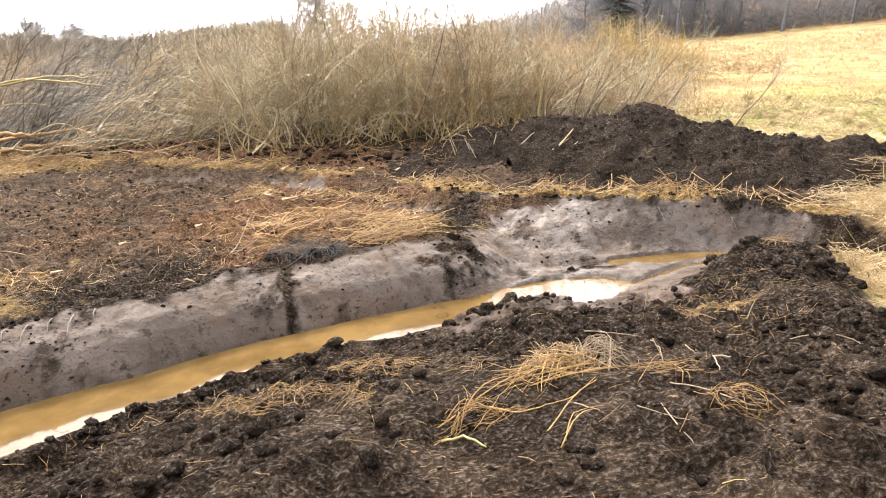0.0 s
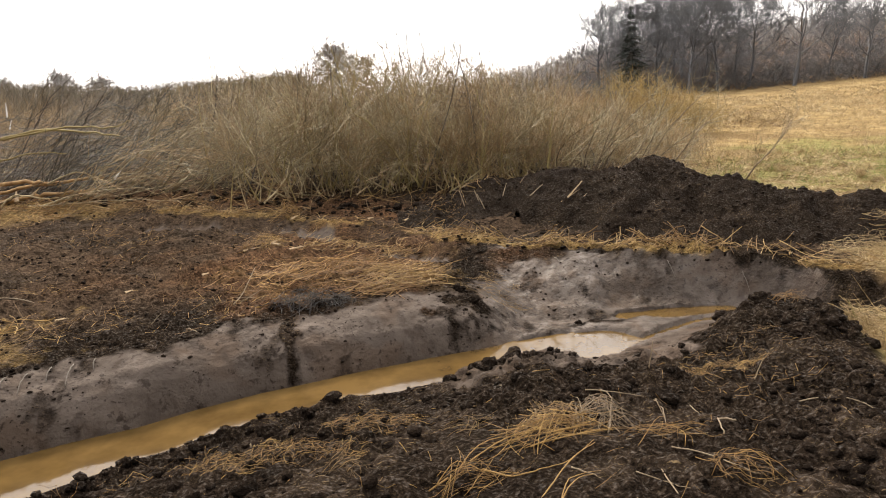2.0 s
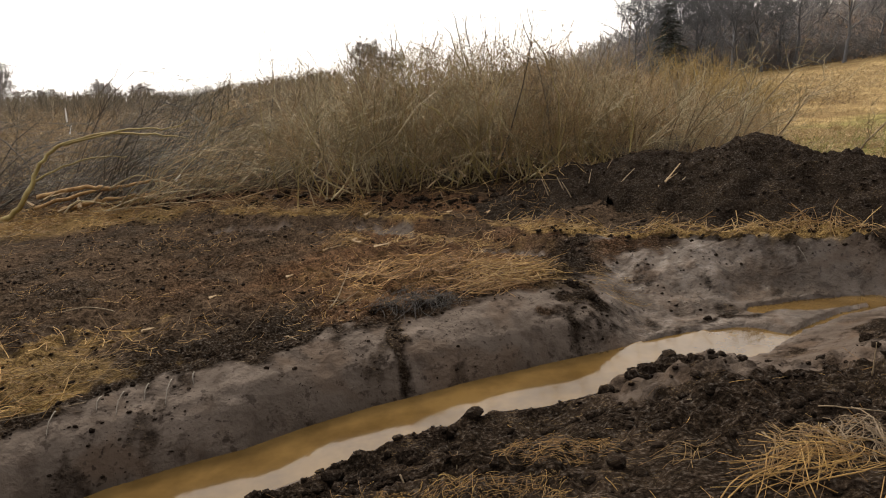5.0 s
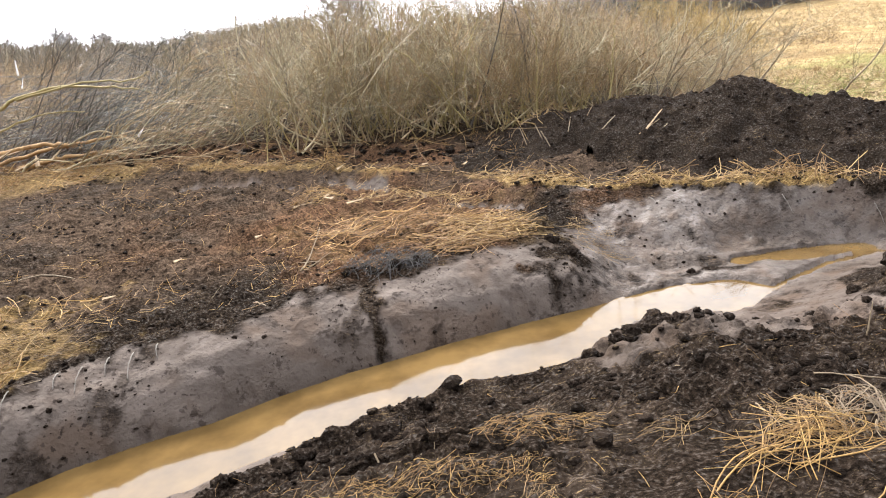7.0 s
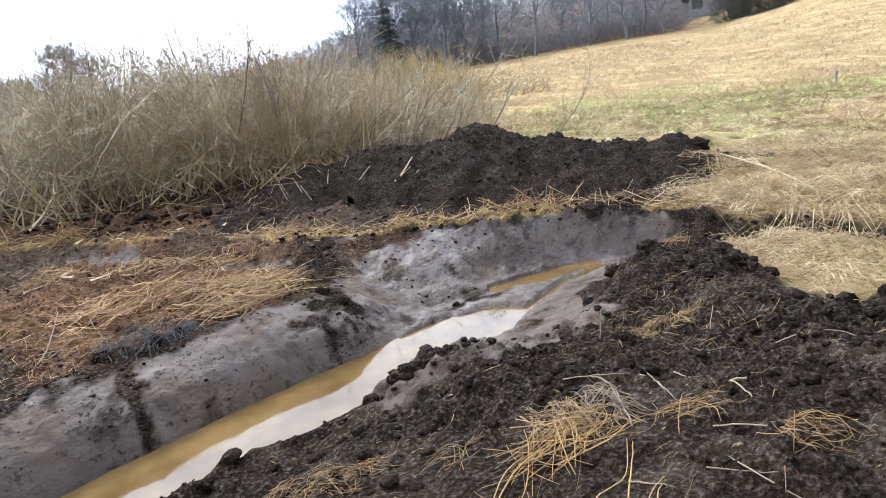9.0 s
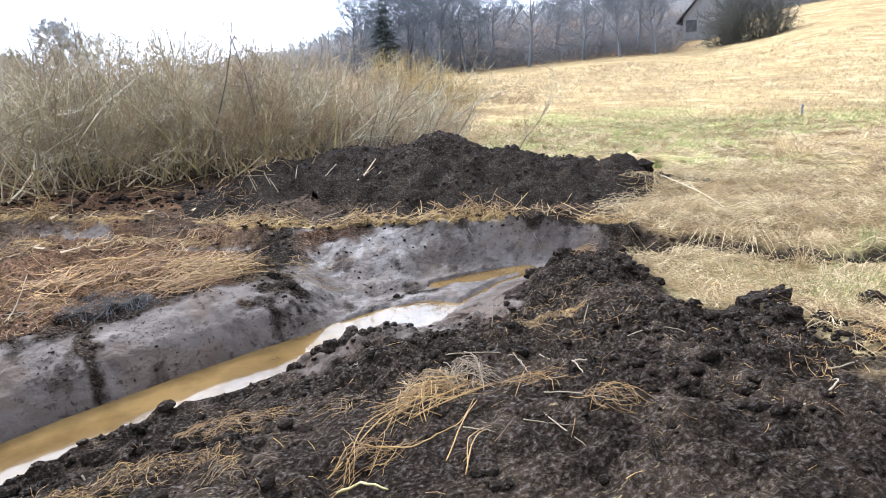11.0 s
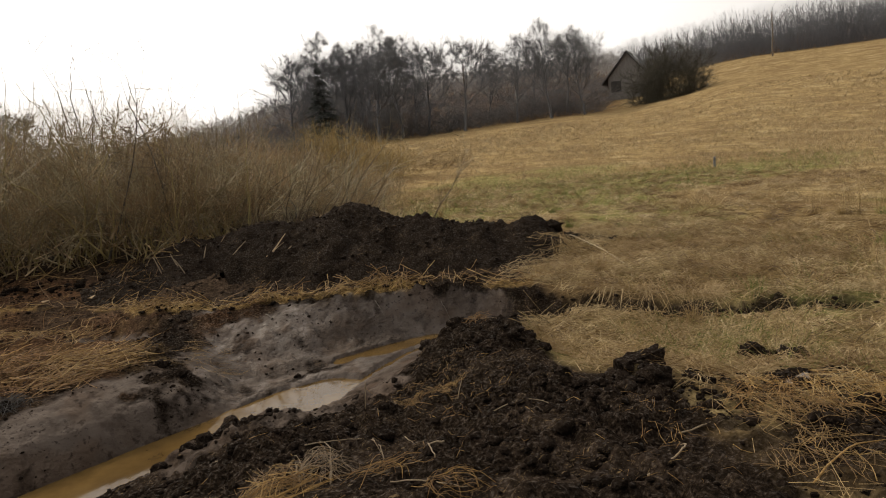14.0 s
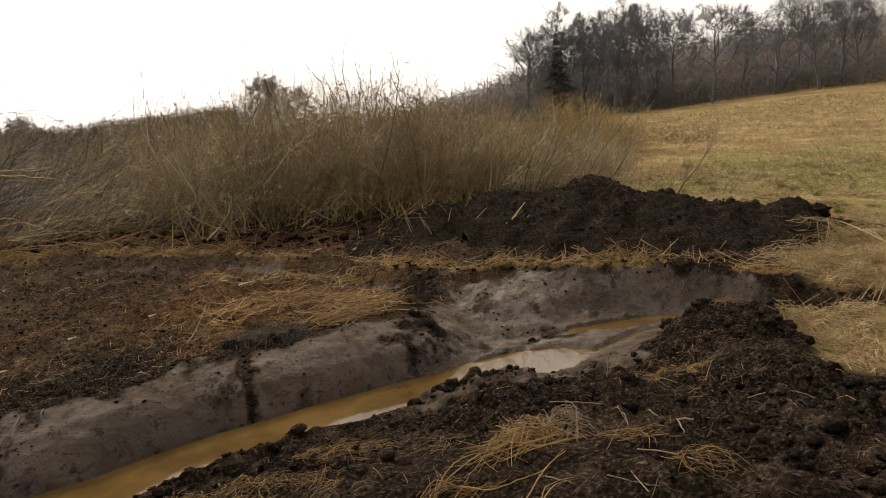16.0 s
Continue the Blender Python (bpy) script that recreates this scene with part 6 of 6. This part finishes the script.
# ---- the near spoil: straw heaps, twigs and clods ----
def straw_heap(x, y, rx, ry, n, lo, hi, way, seed, label, rad=0.003, mat=None, high=0.09):
    """Long bent stalks heaped over one another."""
    r = np.random.default_rng(seed)
    t = np.linspace(-0.5, 0.5, 7)
    q, a0 = np.sqrt(r.uniform(0, 1, n)), r.uniform(0, 6.283, n)
    cx, cy = x + rx * q * np.cos(a0), y + ry * q * np.sin(a0)
    a = way + r.normal(0, 0.55, n) + (r.uniform(0, 1, n) < 0.3) * r.uniform(-1.5, 1.5, n)
    L, side = r.uniform(lo, hi, n), r.normal(0, 0.13, n)
    px = cx[:, None] + L[:, None] * (t * np.cos(a)[:, None] - side[:, None] * (t * t * 4) * np.sin(a)[:, None])
    py = cy[:, None] + L[:, None] * (t * np.sin(a)[:, None] + side[:, None] * (t * t * 4) * np.cos(a)[:, None])
    zz = surface(px.ravel(), py.ravel()).reshape(n, 7)
    hump = high * np.exp(-(((px - x) / rx) ** 2 + ((py - y) / ry) ** 2)) * r.uniform(0, 1, n)[:, None]
    pz = zz * 0.6 + zz.max(axis=1, keepdims=True) * 0.4 + 0.004 + hump + np.abs(r.normal(0, 0.05, n))[:, None] * np.maximum(t, 0) * L[:, None] * 3
    R = 0.4 * rad * r.uniform(0.5, 1.5, n)[:, None] * np.linspace(1.0, 0.6, 7)[None]
    ob = new("straw_pile", mesh_from("straw_pile", *tubes(np.stack([px, py, pz], -1), R, 4), mat or AMBER))
    return tagged(ob, label, "straw pile", "straw on the spoil", "stuff")


straw_heap(1.02, 3.3, 0.24, 0.16, 90, 0.15, 0.55, 0.35, 801, "tangled golden stalks lying on the mud", 0.0042, AMBER, high=0.1)
straw_heap(1.1, 3.42, 0.2, 0.14, 70, 0.1, 0.4, 1.9, 822, "reddish broken stalks tangled under the golden ones", 0.004, STALK, high=0.1)
straw_heap(1.32, 3.42, 0.14, 0.14, 80, 0.06, 0.3, 1.2, 803, "knot of grey roots and short stems", 0.0045, TWIG, 0.13)
straw_heap(0.62, 3.66, 0.16, 0.08, 26, 0.06, 0.22, 0.4, 802, "thin wisps of straw behind the pile", 0.0035, STALK)
straw_heap(1.6, 3.15, 0.2, 0.07, 30, 0.08, 0.3, 0.1, 804, "flat wisp of straw beside a twig", 0.0035)
straw_heap(1.72, 2.66, 0.14, 0.1, 36, 0.06, 0.26, -0.7, 805, "small yellow tuft of straw on the mud", 0.0035)
straw_heap(2.45, 4.28, 0.36, 0.13, 150, 0.04, 0.2, 0.1, 824, "brown straw litter pressed into the spoil", 0.0032, STALK, 0.05)
straw_heap(2.5, 4.3, 0.26, 0.1, 50, 0.05, 0.22, 0.2, 825, "pale straw bits pressed into the spoil", 0.003, AMBER, 0.05)
straw_heap(0.1, 3.95, 0.3, 0.2, 240, 0.02, 0.14, -0.4, 806, "loose brown straw tuft by the hollow", 0.0024)
straw_heap(-0.45, 3.55, 0.5, 0.2, 320, 0.02, 0.14, 0.5, 807, "loose yellow straw below the hollow", 0.0024)
straw_heap(-0.05, 3.25, 0.12, 0.1, 30, 0.04, 0.2, 0.8, 808, "wisps of brown straw pressed in the mud", 0.0028, STALK)
straw_heap(1.55, 7.85, 0.3, 0.4, 90, 0.06, 0.3, -0.6, 829, "brown straw strewn down the clay slope", 0.004, STALK, 0.04)
straw_heap(2.75, 4.75, 0.4, 0.14, 40, 0.03, 0.14, 0.2, 809, "brown straw litter at the spoil's edge", 0.003, STALK)
straw_heap(3.62, 5.3, 0.14, 0.07, 22, 0.1, 0.3, 0.3, 810, "tuft of straw on the mound's crest", 0.004)
straw_heap(3.05, 2.55, 0.3, 0.25, 36, 0.04, 0.22, 0.4, 811, "scattered straw on the spoil", 0.003)
straw_heap(0.55, 2.95, 0.14, 0.1, 40, 0.1, 0.35, 0.6, 812, "yellow stalks trodden in the mud", 0.0035)
straw_heap(-1.55, 12.05, 0.2, 0.25, 90, 0.12, 0.45, 1.3, 813, "upright orange straw tuft on the far bank", 0.006, high=0.35)
straw_heap(-1.6, 9.9, 0.3, 0.25, 110, 0.12, 0.4, 0.8, 814, "heaped straw with wood chips on the far bank", 0.005, high=0.2)
straw_heap(0.3, 7.8, 0.45, 0.36, 70, 0.3, 0.9, 0.2, 815, "long yellow straw swept over the bank edge", 0.012, STRAW, high=0.12)
straw_heap(0.3, 7.95, 0.5, 0.45, 60, 0.3, 0.8, -0.25, 841, "long yellow straw swept over the bank edge", 0.011, AMBER, 0.1)
straw_heap(-0.6, 8.5, 0.7, 0.5, 80, 0.2, 0.7, 0.3, 842, "matted orange straw on the far bank", 0.010, RUSTED, 0.08)
straw_heap(-0.2, 9.6, 0.9, 0.35, 120, 0.15, 0.6, 0.7, 843, "scattered orange straw behind the mat", 0.0075, STRAW, 0.1)
straw_heap(-3.6, 6.3, 0.5, 0.35, 70, 0.25, 0.7, 0.5, 816, "dry grass swath hanging over the bank", 0.004, STALK, 0.06)
straw_heap(4.0, 2.5, 0.35, 0.3, 190, 0.1, 0.4, 0.8, 817, "coarse orange straw beside the spoil", 0.004, high=0.12)
straw_heap(4.8, 2.35, 0.5, 0.3, 190, 0.1, 0.4, 0.3, 820, "coarse orange straw beside the spoil", 0.004, high=0.12)
straw_heap(6.2, 3.8, 0.5, 0.3, 110, 0.15, 0.5, 0.2, 821, "coarse dry grass on the trodden meadow", 0.004, PALE, 0.15)

straw_heap(3.75, 2.2, 0.3, 0.25, 130, 0.08, 0.35, 1.3, 826, "brown rotting straw in the trodden corner", 0.004, STALK, 0.1)
straw_heap(4.4, 1.95, 0.5, 0.25, 150, 0.1, 0.4, 0.6, 827, "coarse orange straw beside the spoil", 0.004, AMBER, 0.12)
straw_heap(3.35, 1.85, 0.3, 0.2, 90, 0.1, 0.4, 0.5, 828, "coarse straw trodden into the spoil edge", 0.004, STALK, 0.08)

SWATH = "flattened swath of dry golden grass on the meadow"
for k, (x, y, way) in enumerate(((6.2, 7.5, 0.1), (7.1, 6.7, -0.1), (8.0, 7.3, 0.2), (6.6, 6.9, 0.3), (7.3, 8.1, 0.0), (8.7, 6.3, 0.1), (4.9, 5.3, 0.15), (4.6, 4.8, -0.1), (5.3, 4.4, 0.2), (9.4, 7.6, 0.1), (4.6, 4.2, 0.3))):
    straw_heap(x, y, 0.75, 0.4, 130, 0.12, 0.5, way, 830 + k, SWATH, 0.0045, (HAY, PALE, HAY)[k % 3], 0.05)

TUFT = "sooty black tuft of roots on the bank edge"
straw_heap(-0.7, 7.18, 0.36, 0.18, 90, 0.08, 0.45, 1.0, 818, TUFT, 0.0075, CHAR, 0.26)
straw_heap(-0.6, 7.22, 0.42, 0.12, 40, 0.15, 0.45, 0.7, 823, "dark sticks poking out of the sooty tuft", 0.006, CHAR, 0.22)
straw_heap(-0.35, 7.25, 0.16, 0.1, 45, 0.08, 0.3, 1.6, 819, TUFT, 0.005, CHAR, 0.14)

def lay(pts, rad, mat, label, lift=0.0, name="twig", group="loose twigs"):
    """A stem through places of the plan, laid on the surface, its middle raised by lift."""
    n = len(pts)
    zs = [float(surface([q[0]], [q[1]])[0]) + rad + (q[2] if len(q) > 2 else lift * math.sin(math.pi * k / max(n - 1, 1))) for k, q in enumerate(pts)]
    rod(name, [(q[0], q[1], z) for q, z in zip(pts, zs)], rad, rad * 0.45, mat, label, name, group, 5, 0.5)


GOLDEN, DRY = "long bent golden stalk trailing from the straw pile", "dry bare twig lying on the churned earth"
for pts, rad in (
    (((0.35, 2.94), (0.72, 3.26), (0.96, 3.25), (1.13, 3.27)), 0.0042), (((0.43, 3.01), (0.63, 3.2), (0.86, 3.4)), 0.004),
    (((0.62, 3.03), (0.73, 2.86), (0.87, 2.88), (1.01, 2.9), (1.2, 3.12)), 0.0038), (((0.81, 2.68), (1.01, 2.87), (1.19, 3.07)), 0.004),
    (((0.85, 2.55), (0.97, 2.69), (1.1, 2.81)), 0.0036), (((0.88, 2.58), (0.96, 2.72), (1.14, 2.84)), 0.003),
    (((0.38, 2.96), (0.5, 3.02), (0.66, 2.98)), 0.003), (((0.9, 3.2), (1.1, 3.1), (1.38, 3.3)), 0.004), (((0.8, 3.35), (1.05, 3.2), (1.35, 3.38)), 0.004),
):
    lay(pts, rad, AMBER, GOLDEN, 0.05, "stalk", "long stalks of the straw pile")
for pts, rad in (
    (((1.42, 2.91), (1.38, 2.61), (1.39, 2.43)), 0.0042), (((1.28, 2.77), (1.37, 2.68), (1.45, 2.59)), 0.0034), (((1.35, 3.07), (1.6, 3.18), (1.79, 3.11)), 0.004),
    (((1.54, 2.98), (1.67, 2.85), (1.73, 2.66), (1.77, 2.61)), 0.004), (((1.8, 3.25), (1.87, 3.2)), 0.004), (((1.02, 2.9), (1.12, 2.77)), 0.004),
    (((1.03, 3.71), (1.0, 3.46)), 0.0035), (((1.73, 3.65), (1.72, 3.5), (1.66, 3.32)), 0.0045), (((1.78, 3.6), (1.7, 3.55), (1.69, 3.4)), 0.0035),
    (((1.94, 3.62), (1.92, 3.46)), 0.004), (((1.37, 3.82), (1.67, 3.65)), 0.0045), (((1.2, 2.55), (1.32, 2.62)), 0.003), (((1.3, 3.2), (1.42, 3.5, 0.06), (1.4, 3.62, 0.1)), 0.0045),
):
    lay(pts, rad, TWIG, DRY, 0.02)
lay(((1.98, 3.19, 0.05), (1.9, 3.21, 0.07), (1.86, 3.14, 0.05), (1.83, 3.03, 0.0)), 0.0065, TWIG, "short hooked twig of grey bark on the spoil", 0.0)
lay(((0.36, 2.84), (0.45, 2.76), (0.54, 2.67)), 0.009, LIVEBARK, "curl of pale stripped bark lying on the spoil", 0.01, "bark_strip", "")
lay(((2.47, 3.49), (2.62, 3.3, -0.03), (2.74, 3.11)), 0.004, TWIG, "long pale stalk lying across the spoil")
lay(((2.56, 2.24), (2.77, 2.25), (2.9, 2.3), (2.94, 2.36)), 0.007, TWIG, "pale crooked stick lying on the spoil", 0.02)
lay(((3.1, 1.75), (3.4, 1.76), (3.72, 1.74)), 0.006, AMBER, "long yellow reed stem across the trodden straw", 0.08)
for pts, rad in (
    (((-0.75, 4.2), (-0.62, 4.1), (-0.5, 3.92)), 0.006), (((-0.5, 4.0), (-0.42, 4.2, 0.03)), 0.004), (((0.95, 4.3), (0.85, 4.55)), 0.003), (((1.05, 4.5), (1.12, 4.35)), 0.003),
    (((0.1, 3.95), (0.25, 4.1)), 0.004), (((1.95, 4.25), (1.98, 4.27, 0.18)), 0.005), (((2.5, 3.9), (2.58, 3.95, 0.12)), 0.004), (((3.7, 5.0), (3.78, 4.8)), 0.004),
    (((3.55, 5.4), (4.05, 5.45)), 0.005), (((2.95, 2.45), (3.15, 2.42), (3.28, 2.44)), 0.006),
):
    lay(pts, rad, TWIG, DRY, 0.02)
for pts, rad in (
    (((-1.5, 7.25), (-1.4, 7.4, 0.12), (-1.3, 7.6, 0.3)), 0.008), (((-1.45, 7.3), (-1.2, 7.36, 0.12)), 0.007), (((-1.55, 7.6), (-1.3, 7.5)), 0.005), (((-1.85, 6.75), (-1.72, 6.62)), 0.006),
    (((-4.2, 5.6), (-3.8, 5.4), (-3.2, 5.7)), 0.005), (((0.1, 7.75), (0.4, 7.7), (0.8, 8.1)), 0.007), (((-0.6, 7.4), (-0.1, 7.55), (0.5, 7.9)), 0.007),
    (((-4.9, 8.1), (-4.4, 8.2), (-3.9, 8.0)), 0.011), (((-2.9, 7.2), (-2.86, 7.24, 0.12)), 0.005), (((-2.3, 7.0), (-2.2, 7.05, 0.08)), 0.005), (((-4.6, 5.1), (-4.1, 5.3), (-3.7, 5.45)), 0.005),
):
    lay(pts, rad, TWIG, "dry twig lying on the churned far bank", 0.02)
for x, y, l in ((-3.35, 5.55, 0.3), (-3.12, 5.78, 0.22), (-2.98, 5.86, 0.34), (-2.82, 5.96, 0.26), (-2.66, 6.02, 0.36), (-2.5, 6.1, 0.18), (-0.45, 7.3, 0.2), (-0.2, 7.36, 0.16), (2.4, 8.5, 0.22), (3.75, 8.05, 0.24), (4.5, 7.6, 0.2)):
    y1 = y - l * 0.75
    z0, z1 = float(surface([x], [y])[0]), float(surface([x + 0.03], [y1])[0])
    rod("root", ((x, y, z0 + 0.01), (x + 0.01, (y + y1) / 2, (z0 + z1) / 2 + 0.035), (x + 0.03, y1, z1 + 0.012)), 0.006, 0.003, DUSK, "thin root hanging down the clay wall", "root", "roots on the clay wall", 5)


def clod(x, y, size, seed, dz=0.0, label="single dark clod on the bank edge"):
    bm = bmesh.new()
    bmesh.ops.create_icosphere(bm, subdivisions=3, radius=size)
    noise.seed_set(seed + 1)
    for v in bm.verts:
        d = noise.fractal(v.co * (1.6 / size) + Vector((seed * 7.1, 0, 0)), 0.7, 2.1, 4) * 0.5 + noise.noise(v.co * (8 / size)) * 0.12
        v.co *= 1 + d
        v.co.z *= 0.8
    me = bpy.data.meshes.new("clod")
    bm.to_mesh(me)
    bm.free()
    me.polygons.foreach_set("use_smooth", [True] * len(me.polygons))
    me.materials.append(SOIL)
    ob = new("clod", me)
    ob.matrix_world = Matrix.Translation((x, y, float(surface([x], [y])[0]) + size * dz)) @ Euler((0, 0, seed)).to_matrix().to_4x4()
    return tagged(ob, label, "clod", "large clods")


for k, (x, y, s) in enumerate(((-0.71, 4.6, 0.085), (-0.98, 4.5, 0.045), (-1.6, 4.3, 0.045), (1.2, 5.32, 0.08), (1.42, 5.4, 0.07), (1.0, 5.2, 0.07), (0.85, 5.1, 0.05), (3.25, 5.7, 0.08), (3.5, 5.55, 0.09), (3.05, 5.85, 0.06), (-0.85, 7.2, 0.09), (-0.6, 7.24, 0.08), (-0.4, 7.27, 0.07), (-1.05, 7.1, 0.05), (3.75, 3.25, 0.11), (4.0, 3.15, 0.07), (3.55, 3.35, 0.07), (1.0, 7.5, 0.07), (1.14, 7.3, 0.06), (2.35, 7.25, 0.04), (2.5, 7.22, 0.045), (4.9, 5.9, 0.1), (5.35, 3.6, 0.13), (5.6, 3.4, 0.12), (7.55, 8.85, 0.14))):
    clod(x, y, s, k + 3)

def earth_slab():
    """A tilted slab of sod standing up at the spoil's edge."""
    bm = bmesh.new()
    bmesh.ops.create_cube(bm, size=1.0)
    bmesh.ops.subdivide_edges(bm, edges=bm.edges[:], cuts=5, use_grid_fill=True)
    noise.seed_set(41)
    for v in bm.verts:
        p = v.co
        lean = 0.35 + 0.65 * (p.x + 0.5)
        v.co = Vector((p.x * 0.34, p.y * 0.2 * (1.15 - 0.5 * (p.z + 0.5)), (p.z + 0.5) * 0.13 * lean + (p.z < -0.4) * -0.1))
        v.co += v.co.normalized() * (noise.fractal(v.co * 7, 0.8, 2.0, 4) * 0.05)
    me = bpy.data.meshes.new("earth_slab")
    bm.to_mesh(me)
    bm.free()
    me.materials.append(SOIL)
    ob = new("earth_slab", me)
    ob.matrix_world = Matrix.Translation((3.92, 3.55, float(surface([3.92], [3.55])[0]) - 0.01)) @ Euler((0, 0, -0.35)).to_matrix().to_4x4()
    return tagged(ob, "upright dark slab of sod at the spoil's edge", "clod", "large clods")


earth_slab()

# a cane left leaning from the heap to the meadow
rod("cane", ((7.7, 8.62, float(surface([7.7], [8.62])[0]) + 0.03), (7.2, 7.35, float(surface([7.2], [7.35])[0]) + 0.1), (6.69, 6.16, float(surface([6.69], [6.16])[0]) + 0.012)), 0.008, 0.005, PALEBARK, "long pale cane leaning from the heap to the grass", "cane")

# weeds and tussocks in the meadow
def tussock(x, y, n, height, seed, mat, label, spread=0.35, rad=0.0035):
    r = np.random.default_rng(seed)
    a, tilt, L = r.uniform(0, 6.283, n), np.abs(r.normal(0, spread, n)), height * r.uniform(0.45, 1.0, n)
    t = np.linspace(0, 1, 4)
    out = L[:, None] * np.sin(tilt)[:, None] * t ** 1.6
    bx, by = r.normal(0, 0.05, n), r.normal(0, 0.05, n)
    P = np.stack([x + bx[:, None] + out * np.cos(a)[:, None], y + by[:, None] + out * np.sin(a)[:, None], on_ground(x, y) - 0.02 + L[:, None] * np.cos(tilt)[:, None] * t], -1)
    ob = new("tussock", mesh_from("tussock", *tubes(P, rad * np.linspace(1, 0.3, 4)[None] * r.uniform(0.6, 1.2, n)[:, None]), mat))
    return tagged(ob, label, "grass tuft", "tussocks in the meadow", "stuff")


r = np.random.default_rng(850)
for k in range(90):
    d, az = 5.0 + 23 * r.uniform() ** 1.2, r.uniform(30, 74)
    x, y = polar(az, d)
    if meadow_share(np.array([x]), np.array([y]))[0] > 0.9:
        green = r.uniform() < 0.3
        tussock(x, y, int(r.integers(25, 60)), r.uniform(0.1, 0.3), 860 + k, GRASS if green else PALE, "low green grass tuft in the meadow" if green else "bleached grass tuft in the meadow", r.uniform(0.4, 0.8), 0.003 + 0.0002 * d)
for x, y, h in ((11.6, 6.0, 1.3), (11.9, 6.3, 1.1), (12.2, 5.9, 1.2), (11.3, 6.5, 0.8), (9.2, 7.3, 0.5), (9.6, 7.8, 0.4)):
    tussock(x, y, 12, h, int(x * 50), PALE, "tall dry weed stalks in the meadow", 0.16, 0.004)
